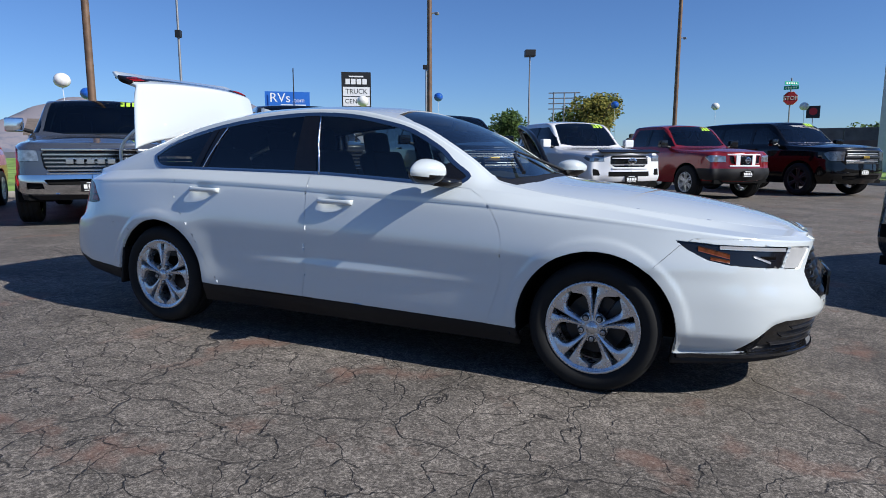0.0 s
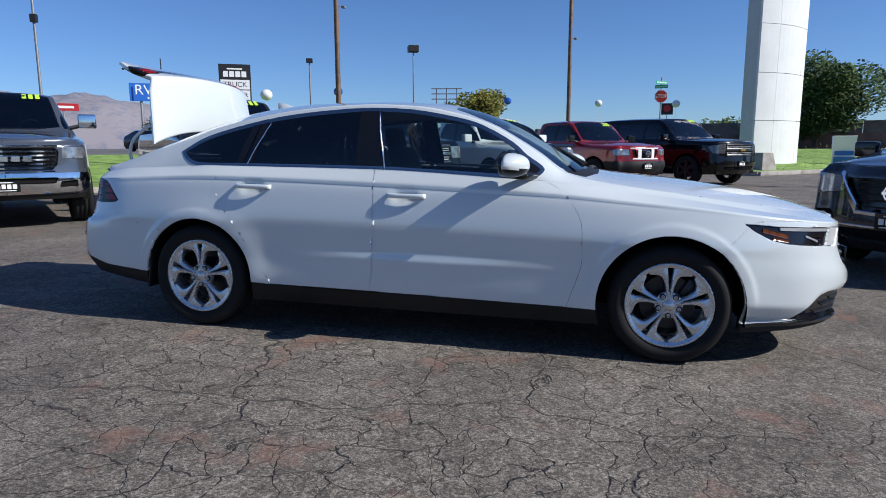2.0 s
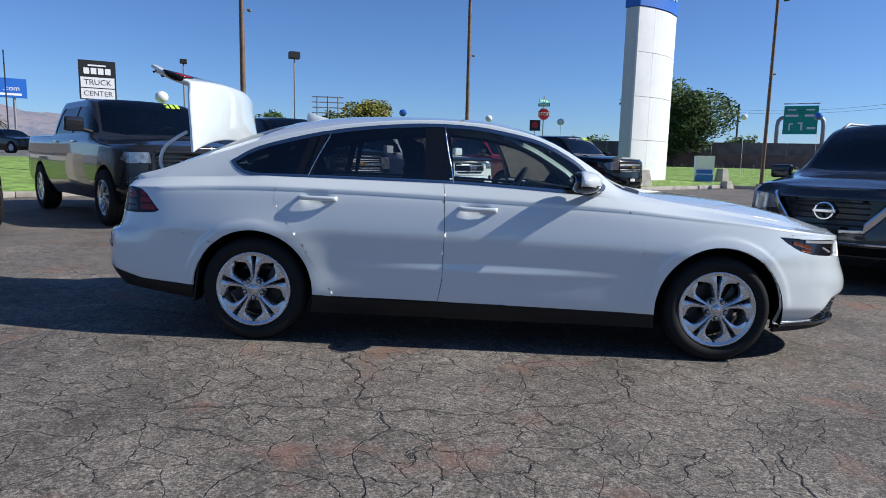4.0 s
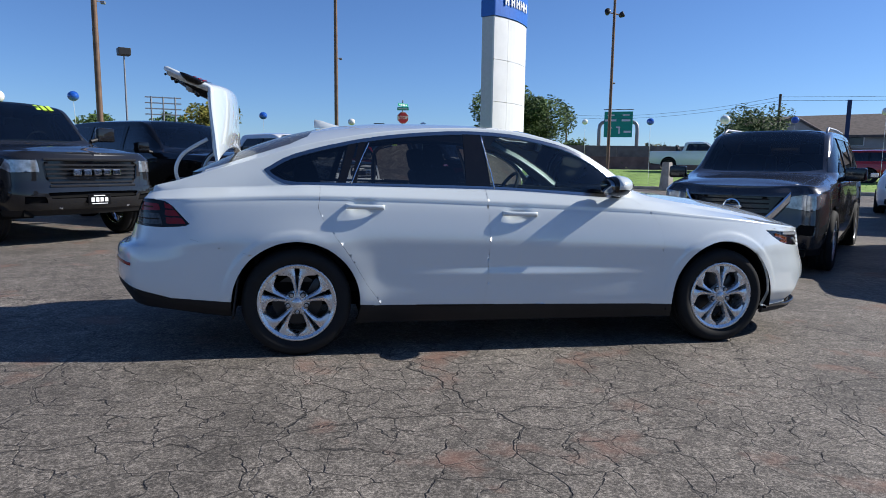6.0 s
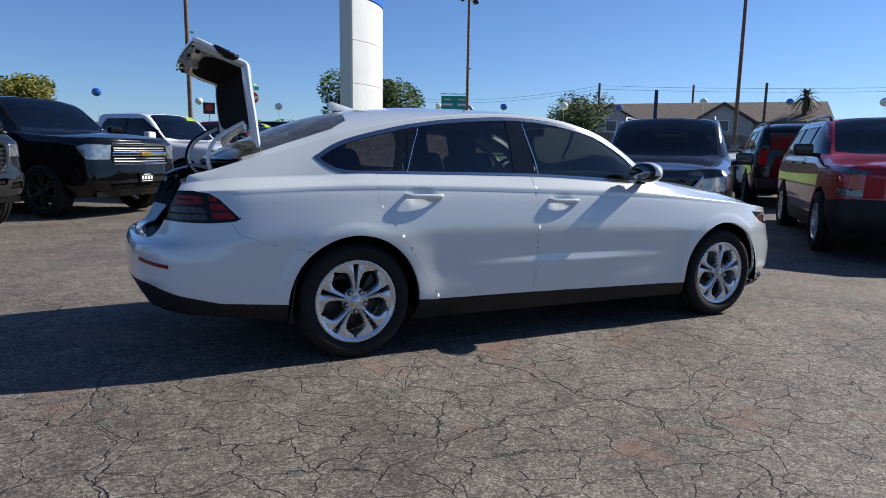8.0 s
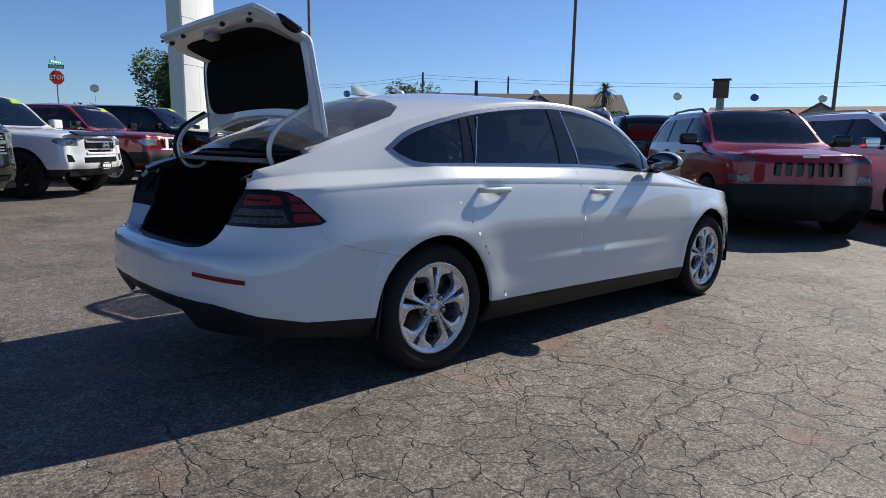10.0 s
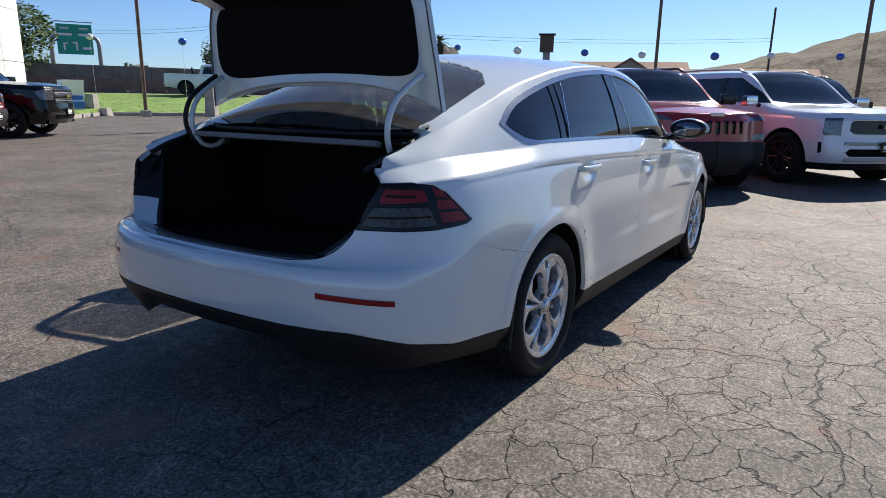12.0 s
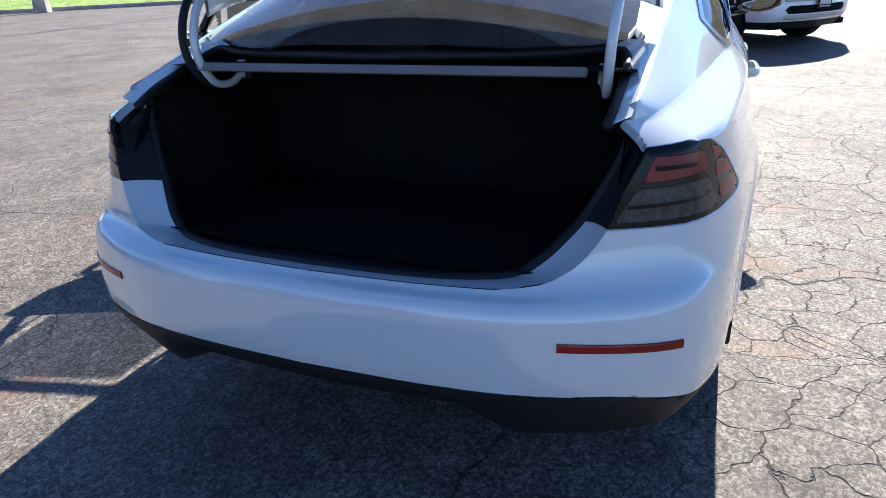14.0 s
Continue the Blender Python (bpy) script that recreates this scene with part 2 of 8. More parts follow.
class Sheet:
    """A grid surface that can be cut along outlines. Q columns: x, z, half-width, run from the front centre, run from the rear centre."""

    def __init__(self, P, Q):
        n, m = P.shape[:2]
        self.P, self.Q = P.reshape(-1, 3).copy(), Q.reshape(n * m, -1).copy()
        i, j = np.meshgrid(np.arange(n - 1), np.arange(m - 1), indexing="ij")
        a, b, c, d = (i * m + j).ravel(), ((i + 1) * m + j).ravel(), ((i + 1) * m + j + 1).ravel(), (i * m + j + 1).ravel()
        odd = ((i + j) % 2).ravel().astype(bool)
        t1 = np.where(odd[:, None], np.stack([a, b, c], 1), np.stack([a, b, d], 1))
        t2 = np.where(odd[:, None], np.stack([a, c, d], 1), np.stack([b, c, d], 1))
        self.T = np.vstack([t1, t2])
        self.cuts, self.cache, self.fixed, self.seam = {}, [], None, None
        self.grid = (P, Q)

    def cut(self, name, cols, sd, where=None):
        """Split the triangles along the outline, so that each lies inside or outside of it."""
        d = sd(self.Q[:, cols])
        if where is not None:
            d = np.where(where(self.Q), d, np.abs(d) + 0.05)
        d = np.where(np.abs(d) < 1.2e-3, 0.0, d)
        sg = np.sign(d).astype(int)
        t3 = sg[self.T]
        mixed = (t3.min(1) < 0) & (t3.max(1) > 0)
        keep, newT, made, P, Q = self.T[~mixed], [], {}, [], []
        base = len(self.P)

        def between(a, b):
            k = (a, b) if a < b else (b, a)
            if k not in made:
                u = min(max(d[k[0]] / (d[k[0]] - d[k[1]]), 0.02), 0.98)
                made[k] = base + len(P)
                P.append(self.P[k[0]] + (self.P[k[1]] - self.P[k[0]]) * u)
                Q.append(self.Q[k[0]] + (self.Q[k[1]] - self.Q[k[0]]) * u)
            return made[k]

        for tri in self.T[mixed].tolist():
            f = [sg[v] for v in tri]
            if 0 in f:
                k = f.index(0)
                a, b, c = tri[k], tri[(k + 1) % 3], tri[(k + 2) % 3]
                m = between(b, c)
                newT += [(a, b, m), (a, m, c)]
            else:
                k = next(q for q in range(3) if f[q] != f[(q + 1) % 3] and f[q] != f[(q + 2) % 3])
                a, b, c = tri[k], tri[(k + 1) % 3], tri[(k + 2) % 3]
                m, n = between(a, b), between(a, c)
                newT += [(a, m, n), (m, b, c), (m, c, n)]
        if P:
            self.P, self.Q = np.vstack([self.P, P]), np.vstack([self.Q, Q])
            self.T = np.vstack([keep, newT])
        self.cuts[name] = (cols, sd, where)

    def normals(self):
        """Outward directions of the whole surface, the same for all parts cut from it."""
        if len(self.cache) != len(self.P):
            P, T = self.P, self.T
            fn = np.cross(P[T[:, 1]] - P[T[:, 0]], P[T[:, 2]] - P[T[:, 0]])
            N = np.zeros_like(P)
            for k in range(3):
                np.add.at(N, T[:, k], fn)
            self.cache = N / (np.linalg.norm(N, axis=1)[:, None] + 1e-12)
            if self.fixed is not None:
                self.cache[self.fixed[0]] = self.fixed[1]
        return self.cache

    def meet(self):
        """Turn the directions along the joint with the other sheet to one another; call once, before any cut."""
        other, m, j = self.seam
        mine, theirs = np.arange(j, len(self.P), m), np.arange(other.seam[2], len(other.P), other.seam[1])
        a, b = self.normals(), other.normals()
        near = [int(theirs[np.argmin(((other.P[theirs] - self.P[v]) ** 2).sum(1))]) for v in mine]
        return mine, (a[mine] + b[near]) / (np.linalg.norm(a[mine] + b[near], axis=1)[:, None] + 1e-9)

    def inside(self, name):
        cols, sd, where = self.cuts[name]
        c = self.Q[self.T].mean(1)
        r = sd(c[:, cols]) < 0
        return r & where(c) if where is not None else r

    def mesh(self, name, mask, skirt=0.02, gap=0.0018, shift=0.0, flip=False):
        """The triangles of the mask as a mesh with edges turned in."""
        T = self.T[mask]
        used, T = np.unique(T, return_inverse=True)
        T = T.reshape(-1, 3)
        P = self.P[used].copy()
        N = self.normals()[used]
        P += N * shift
        faces = [tuple(t) for t in T.tolist()]
        if skirt:
            H = np.vstack([T[:, [0, 1]], T[:, [1, 2]], T[:, [2, 0]]])
            key = {tuple(e) for e in H.tolist()}
            bd = [e for e in H.tolist() if (e[1], e[0]) not in key]
            bd = [(a, b) for a, b in bd if not (abs(P[a][1]) < 1e-4 and abs(P[b][1]) < 1e-4)]
            bv = sorted({v for e in bd for v in e})
            inward = np.zeros_like(P)
            for e0, e1 in bd:
                w = np.cross(N[e0] + N[e1], P[e1] - P[e0])
                inward[e0] += w
                inward[e1] += w
            for v in bv:
                l = np.linalg.norm(inward[v])
                if l > 1e-9 and abs(P[v][1]) > 1e-4:
                    P[v] += inward[v] / l * gap
            idx = {v: len(P) + i for i, v in enumerate(bv)}
            P = np.vstack([P, np.array([P[v] - N[v] * skirt for v in bv])]) if bv else P
            N = np.vstack([N, N[bv]]) if bv else N
            faces += [(b, a, idx[a], idx[b]) for a, b in bd]
        me = bpy.data.meshes.new(name)
        me.from_pydata(P.tolist(), [], faces)
        me.update()
        bm = bmesh.new()
        bm.from_mesh(me)
        if flip:
            bmesh.ops.reverse_faces(bm, faces=bm.faces)
        smooth(bm, 40)
        bm.to_mesh(me)
        bm.free()
        if skirt and bv:
            rim = bv + list(range(len(P) - len(bv), len(P)))
            table = [(0, 0, 0)] * len(P)
            for k in rim:
                table[k] = tuple(float(q) for q in N[k] * (-1 if flip else 1))
            shade(me, table)
        return me


SHADE = {}


def shade(me, table):
    """Give a panel the directions of the whole body, so that joints between panels do not show as folds."""
    SHADE[me] = table
    me.normals_split_custom_set_from_vertices(table)


def mirrored(me):
    """The same mesh for the other side of the car."""
    bm = bmesh.new()
    bm.from_mesh(me)
    for v in bm.verts:
        v.co.y = -v.co.y
    bmesh.ops.reverse_faces(bm, faces=bm.faces)
    out = bpy.data.meshes.new(me.name)
    bm.to_mesh(out)
    bm.free()
    if me in SHADE:
        shade(out, [(n[0], -n[1], n[2]) for n in SHADE[me]])
    return out


def joined_halves(me):
    """One mesh across the middle from its half."""
    bm = bmesh.new()
    bm.from_mesh(me)
    other = mirrored(me)
    bm.from_mesh(other)
    bmesh.ops.remove_doubles(bm, verts=[v for v in bm.verts if abs(v.co.y) < 2e-4], dist=4e-4)
    smooth(bm, 40)
    out = bpy.data.meshes.new(me.name)
    bm.to_mesh(out)
    bm.free()
    if me in SHADE:
        known = [(v.co, n) for q in (me, other) for v, n in zip(q.vertices, SHADE[q]) if n != (0, 0, 0) and abs(v.co.y) > 5e-4]
        tree_ = kdtree.KDTree(len(known))
        for k, (co, _) in enumerate(known):
            tree_.insert(co, k)
        tree_.balance()
        hits = [tree_.find(v.co) for v in out.vertices] if known else []
        shade(out, [known[h[1]][1] if h[2] < 1e-5 else (0, 0, 0) for h in hits] if known else [(0, 0, 0)] * len(out.vertices))
    return out


def car_sheets(spec, cell):
    """Side sheet (around the car from rear centre to front centre) and top sheet (window line to the middle)."""
    pl = smoothline(spec["plan"], 10)
    seg = np.r_[0, np.cumsum(np.linalg.norm(np.diff(pl, axis=0), axis=1))]
    L = seg[-1]
    n = int(L / cell)
    s = np.linspace(0, L, n + 1)
    x0, h0 = np.interp(s, seg, pl[:, 0]), np.interp(s, seg, pl[:, 1])
    h0[0] = h0[-1] = 0
    xm = 0.5 * (pl[0, 0] + pl[-1, 0])
    F, R = pl[-1, 0] - xm, xm - pl[0, 0]
    rows = []
    for r in spec["rows"]:
        k = np.where(x0 > xm, 1 + r.get("front", 0) / F, 1 + r.get("rear", 0) / R)
        x = xm + (x0 - xm) * k
        rows.append(np.stack([x, -h0 * herm(r["k"], x0), herm(r["z"], x0)], 1))
    rows = np.array(rows)
    cr = spec.get("crease", len(rows) - 1)
    out = []
    for a, b in ((0, cr), (cr, len(rows) - 1)):
        if b <= a:
            continue
        R_ = rows[a:b + 1]
        zlen = abs(R_[-1, :, 2] - R_[0, :, 2]).max()
        m = max(3, int(zlen / cell))
        u = np.linspace(0, b - a, m + 1)
        if out:
            u = u[1:]
        knots = np.arange(b - a + 1)
        zz = [R_[j, :, 2].mean() for j in knots]
        uu = np.interp(np.linspace(zz[0], zz[-1], m + 1), zz, knots)[-len(u):]
        d = np.zeros_like(R_)
        if len(R_) > 2:
            d[1:-1] = (R_[2:] - R_[:-2]) / 2
        d[0], d[-1] = R_[1] - R_[0], R_[-1] - R_[-2]
        for w in uu:
            i = min(int(w), b - a - 1)
            t = w - i
            out.append(R_[i] * (2 * t ** 3 - 3 * t ** 2 + 1) + d[i] * (t ** 3 - 2 * t ** 2 + t) + R_[i + 1] * (-2 * t ** 3 + 3 * t ** 2) + d[i + 1] * (t ** 3 - t ** 2))
    P = np.array(out).transpose(1, 0, 2)
    for fx, fz, fr, amt in spec.get("flares", ()):
        dd = np.hypot(P[..., 0] - fx, P[..., 2] - fz)
        w = np.exp(-np.clip(dd - fr, 0, None) ** 2 / 0.012) * (np.abs(P[..., 1]) > 0.45) * np.clip((P[..., 2] - fz + 0.3) / 0.3, 0, 1)
        P[..., 1] -= amt * w
    for f in spec.get("shape", ()):
        f(P)
    Q = np.stack([P[..., 0], P[..., 2], -P[..., 1], np.repeat((L - s)[:, None], P.shape[1], 1), np.repeat(s[:, None], P.shape[1], 1)], 2)
    A = Sheet(P, Q)
    edge = P[:, -1]
    xs0, xs1 = edge[0, 0], edge[-1, 0]
    nb = int((xs1 - xs0) / cell)
    th = np.linspace(0, 1, nb)
    xs = xs0 + (xs1 - xs0) * (th + 0.12 * np.sin(2 * math.pi * th) / (2 * math.pi) * -1)
    order = np.argsort(edge[:, 0])
    hb, zb = np.interp(xs, edge[order, 0], -edge[order, 1]), np.interp(xs, edge[order, 0], edge[order, 2])
    hr, zr, zt = herm(spec["rail"], xs, 1), herm(spec["rail"], xs, 2), herm(spec["top"], xs)
    hr = np.minimum(hr, hb * 0.985)
    zr, zt = np.maximum(zr, zb + 0.002), np.maximum(zt, zb + 0.002)
    mv, mw = int(0.42 / cell) + 2, int(0.75 / cell)
    cols = []
    for v in np.linspace(0, 1, mv + 1):
        bul = spec.get("bulge", 0.02) * 4 * v * (1 - v) * np.clip((zr - zb) / 0.3, 0, 1)
        cols.append(np.stack([xs, -(hb + (hr - hb) * v + bul), zb + (zr - zb) * v], 1))
    pw = spec.get("crown", 2.2)
    for v in np.linspace(0, 1, mw + 1)[1:]:
        w = 1 - v
        cols.append(np.stack([xs, -hr * w, zr + (zt - zr) * (1 - w ** pw)], 1))
    P2 = np.array(cols).transpose(1, 0, 2)
    vv = np.r_[np.linspace(0, 1, mv + 1), 1 + np.linspace(0, 1, mw + 1)[1:]]
    Q2 = np.stack([P2[..., 0], P2[..., 2], -P2[..., 1], np.repeat(vv[None, :], len(xs), 0), np.zeros(P2.shape[:2])], 2)
    B = Sheet(P2, Q2)
    A.seam, B.seam = (B, len(P[0]), len(P[0]) - 1), (A, len(P2[0]), 0)
    fa, fb = A.meet(), B.meet()
    A.fixed, B.fixed, A.cache, B.cache = fa, fb, [], []
    return A, B


def surf(sheet, col, u, z):
    """A point of the side sheet and its outward direction, at run u (column col) and height z."""
    P, Q = sheet.grid
    run = Q[:, 0, col]
    i = int(np.argmin(abs(run - u)))
    j = int(np.argmin(abs(Q[i, :, 1] - z)))
    i0, i1, j0, j1 = max(i - 1, 0), min(i + 1, len(P) - 1), max(j - 1, 0), min(j + 1, P.shape[1] - 1)
    nrm = Vector(np.cross(P[i1, j] - P[i0, j], P[i, j1] - P[i, j0])).normalized()
    a = min(max(i + (1 if (run[min(i + 1, len(run) - 1)] - run[i]) * (u - run[i]) > 0 else -1), 0), len(run) - 1)
    t = 0 if a == i or run[a] == run[i] else (u - run[i]) / (run[a] - run[i])
    p = Vector(P[i, j] + (P[a, j] - P[i, j]) * t)
    p.z = z
    return p, nrm


def rib(sheet, col, line, w, out, inn=0.01, both=True):
    """A bar that follows the side sheet along (run, height) points: half-height w, standing out by out. Mirrored to both sides if wanted."""
    bm = bmesh.new()
    for sgn in ((1, -1) if both else (1,)):
        rings = []
        for u, z in line:
            p, nv = surf(sheet, col, u, z)
            up = Vector((0, 0, 1))
            ring = []
            for a, b in ((-1, -inn), (-1, out * 0.7), (-0.6, out), (0.6, out), (1, out * 0.7), (1, -inn)):
                q = p + up * (a * w) + nv * b
                ring.append(bm.verts.new((q.x, q.y * sgn, q.z)))
            rings.append(ring)
        for A, B in zip(rings, rings[1:]):
            for k in range(5):
                f = (A[k], A[k + 1], B[k + 1], B[k])
                bm.faces.new(f if sgn < 0 else f[::-1])
        for r in (rings[0], rings[-1]):
            bm.faces.new(r)
    bmesh.ops.recalc_face_normals(bm, faces=bm.faces)
    return bm


def ribs(name, sheet, col, line, w, out, mat, parent, label=""):
    """The same bar on each side of a car, as two parts."""
    me = bpy.data.meshes.new(name)
    bm = rib(sheet, col, line, w, out, 0.01, False)
    bm.to_mesh(me)
    bm.free()
    part_of(name, me, mat, parent, label)
    part_of(name, mirrored(me), mat, parent, label)


# ---- other vehicles ----
def vehicle_spec(L, W, H, belt, hood, front_z, cowl, kind, clear=0.28, nose=0.10, screen=0.75, slant=0.35, cab_end=None, tail=0.12):
    """Body curves of an upright vehicle; the front centre is the origin and the car looks along +x."""
    w = W / 2
    plan = [(-L, 0), (-L + 0.01, w * 0.55), (-L + 0.06, w * 0.85), (-L + 0.16, w * 0.955), (-L + 0.5, w * 0.99), (-L * 0.6, w), (-L * 0.3, w), (-0.75, w * 0.985), (-0.40, w * 0.945), (-0.20, w * 0.86), (-nose, w * 0.70), (-nose * 0.35, w * 0.42), (0, 0)]
    rows = [
        dict(z=[(-L, clear + 0.10), (-L + 1, clear), (-1.4, clear), (0, clear + 0.02)], k=[(-L, 0.93), (0, 0.95)], front=-0.08, rear=-0.06),
        dict(z=[(-L, clear + 0.24), (0, clear + 0.22)], k=[(-L, 0.985), (0, 1.0)], front=0.02, rear=0.0),
        dict(z=[(-L, belt * 0.70), (0, front_z * 0.72)], k=[(-L, 1), (0, 1)], front=0.0, rear=0.0),
        dict(z=[(-L, belt - 0.10), (cowl, belt - 0.11), (0, front_z - 0.08)], k=[(-L, 0.975), (0, 0.985)], front=-0.01, rear=-0.02),
        dict(z=[(-L, belt), (cowl - 0.2, belt), (cowl + 0.1, hood - 0.02), (0, front_z)], k=[(-L, 0.94), (cowl - 0.2, 0.94), (cowl + 0.3, 0.92), (0, 0.92)], front=-0.06, rear=-0.03)]
    r0 = cowl - screen
    if kind == "pickup":
        ce = cab_end
        rail = [(-L, w * 0.90, belt + 0.012), (ce - 0.10, w * 0.90, belt + 0.012), (ce - 0.03, w * 0.80, belt + 0.10), (ce + 0.10, w * 0.76, H - 0.10), (ce + 0.25, w * 0.75, H - 0.065), (r0 - 0.15, w * 0.74, H - 0.06), (r0 + 0.05, w * 0.745, H - 0.10), (cowl - 0.02, w * 0.84, hood + 0.03), (cowl + 0.12, w * 0.86, hood + 0.0), (-0.12, w * 0.72, front_z + 0.02), (0, w * 0.6, front_z + 0.01)]
        top = [(-L, belt + 0.02), (ce - 0.10, belt + 0.02), (ce - 0.03, belt + 0.12), (ce + 0.12, H - 0.05), (ce + 0.3, H - 0.01), ((ce + r0) / 2, H), (r0, H - 0.035), (r0 + 0.25, H - 0.16), (cowl, hood + 0.045), (cowl + 0.12, hood + 0.035), (-0.5, (hood + front_z) / 2 + 0.05), (-0.15, front_z + 0.035), (0, front_z + 0.01)]
    else:
        rail = [(-L, w * 0.80, belt + 0.03), (-L + tail, w * 0.78, belt + 0.18), (-L + slant, w * 0.755, H - 0.13), (-L + slant + 0.3, w * 0.75, H - 0.08), ((r0 - L) / 2, w * 0.745, H - 0.06), (r0 - 0.15, w * 0.74, H - 0.075), (r0 + 0.05, w * 0.745, H - 0.12), (cowl - 0.02, w * 0.84, hood + 0.03), (cowl + 0.12, w * 0.86, hood), (-0.12, w * 0.72, front_z + 0.02), (0, w * 0.6, front_z + 0.01)]
        top = [(-L, belt + 0.04), (-L + tail, belt + 0.22), (-L + slant, H - 0.08), (-L + slant + 0.3, H - 0.02), ((r0 - L) / 2, H), (r0, H - 0.04), (r0 + 0.25, H - 0.17), (cowl, hood + 0.045), (cowl + 0.12, hood + 0.035), (-0.5, (hood + front_z) / 2 + 0.05), (-0.15, front_z + 0.035), (0, front_z + 0.01)]
    return dict(plan=plan, rows=rows, crease=3, rail=rail, top=top, bulge=0.02, crown=2.6)


def plate(parent, p, s=0.30, h=0.15, name="number_plate", tilt=0):
    bm = bmesh.new()
    box(bm, (0, 0, 0), (0.012, s, h), bevel=0.004)
    pl = part(name, bm, GLOSSBLACK, parent, "black dealer plate with white lettering bars")
    pl.matrix_basis = pose(*p, 0, tilt, 0)
    bm = bmesh.new()
    for i in range(4):
        box(bm, (0.007, -s * 0.30 + s * 0.2 * i, -0.002), (0.003, s * 0.15, h * 0.38))
    box(bm, (0.007, 0, h * 0.33), (0.003, s * 0.5, h * 0.08))
    box(bm, (0.007, 0, -h * 0.36), (0.003, s * 0.7, h * 0.06))
    part("lettering_bar", bm, SIGNWHITE, pl, "")
    return pl


SIGNWHITE = simple("sign_white", (0.78, 0.78, 0.76), 0.5, vary=0.03)
LIME = simple("lime_sticker", (0.45, 0.70, 0.05), 0.6, vary=0.1)


def vehicle(name, label, front, heading, spec, coat, wheels, R, tw, face, doors, mirrors=None, lowmat=None, cell=0.035, rimstyle="chrome_6", group="parked vehicles", roofrails=False, sticker=False, arch=1.16, mirror_mat=None, size=1.0):
    """A parked vehicle from its body curves. wheels: x of both axles. face: tuple of front details. doors: window posts as x values."""
    car = thing(name, pose(front[0], front[1], gz(front[0], front[1]), 0, 0, heading) @ Matrix.Scale(size, 4), label, "pickup truck" if "pickup" in name else "car", group)
    A, B = car_sheets(spec, cell)
    w = max(p[1] for p in spec["plan"])
    XZ, FZ, XH = [0, 1], [3, 1], [0, 2]
    so = lambda q: q[:, 2] > w * 0.6
    for i, x in enumerate(wheels):
        A.cut(f"arch{i}", XZ, (lambda xx: lambda q: np.maximum(np.hypot(q[:, 0] - xx, q[:, 1] - R) - R * arch, -9))(x), so)
    for nm, poly, mat, shift, lab in face["regions"]:
        A.cut("f_" + nm + str(poly[0]), FZ, poly_sd(poly))
    if face.get("low"):
        z = face["low"]
        A.cut("low", XZ, poly_sd([(-9, z), (1, z), (1, -1), (-9, -1)]))
    arches = A.inside("arch0") | A.inside("arch1")
    used = arches.copy()
    for nm, poly, mat, shift, lab in face["regions"]:
        m = A.inside("f_" + nm + str(poly[0])) & ~used
        used |= m
        both(car, nm, A, m, mat, lab, split=nm in ("headlight", "fog_lamp", "headlight_housing", "grille_wing") or (nm == "grille_slot" and poly[0][0] > 0), shift=shift, gap=0.003)
    if face.get("low"):
        m = A.inside("low") & ~used
        used |= m
        both(car, "lower_cladding", A, m, lowmat or PLASTIC, "", split=False, shift=0.004, gap=0.002)
    both(car, "body_side", A, ~used, coat, "", split=False, gap=0.001)
    # windows
    x0, x1, x2, x3, zl, zt = doors["rear"], doors["rear_top"], doors["front_top"], doors["front"], doors["low"], doors["top"]
    side = lambda q: q[:, 3] < 1.02
    sdl = poly_sd([(x0, zl), (x3, zl), (x3 - 0.06, zl + 0.07), (x2, zt), (x1, zt), (x0 + (x1 - x0) * 0.6, zt - 0.10)])
    B.cut("dlo", XZ, sdl, side)
    for i, xp in enumerate(doors["posts"]):
        B.cut(f"p{i}", XZ, poly_sd([(xp - 0.05, 0), (xp + 0.05, 0), (xp + 0.02, 3), (xp - 0.08, 3)]), side)
    c, rt, hh = doors["cowl"], doors["roof"], w * 0.66
    topf = lambda q: q[:, 3] > 0.98
    B.cut("screen", XH, poly_sd([(c, -0.3), (c - 0.02, hh * 0.7), (c - 0.10, hh * 1.16), (rt + 0.06, hh * 1.02), (rt, hh * 0.9), (rt - 0.02, -0.3)]), topf)
    if doors.get("hood"):
        B.cut("hood", XH, poly_sd([(c + 0.03, -0.3), (c + 0.02, hh * 1.17), (-0.35, hh * 1.05), (-0.16, hh * 0.85), (-0.08, -0.3)]))
    g = B.inside("dlo")
    posts = np.zeros_like(g)
    for i in range(len(doors["posts"])):
        posts |= g & B.inside(f"p{i}")
    scr = B.inside("screen") & ~g
    hd = B.inside("hood") & ~g & ~scr if doors.get("hood") else np.zeros_like(g)
    both(car, "roof_panel", B, ~(g | scr | hd), coat, "", split=False, gap=0.0)
    if doors.get("hood"):
        both(car, "bonnet", B, hd, coat, "", split=False, gap=0.004)
    cx = B.Q[B.T].mean(1)[:, 0]
    for xp in doors["posts"]:
        both(car, "window_post", B, posts & (abs(cx - xp) < 0.3), GLOSSBLACK, "", gap=0)
    fx = doors["posts"][-1] if doors["posts"] else -9
    both(car, "rear_side_window", B, g & ~posts & (cx < fx), GLASS_DARK, "", skirt=0, shift=-0.01)
    both(car, "front_side_window", B, g & ~posts & (cx >= fx), GLASS_SIDE2, "", skirt=0, shift=-0.01)
    both(car, "windscreen", B, scr, GLASS_SCREEN, "", split=False, skirt=0, shift=-0.006)
    # cabin
    bm = bmesh.new()
    zf = zl - 0.30
    box(bm, ((x0 + c) / 2, 0, zf - 0.03), (c - x0, w * 1.7, 0.06))
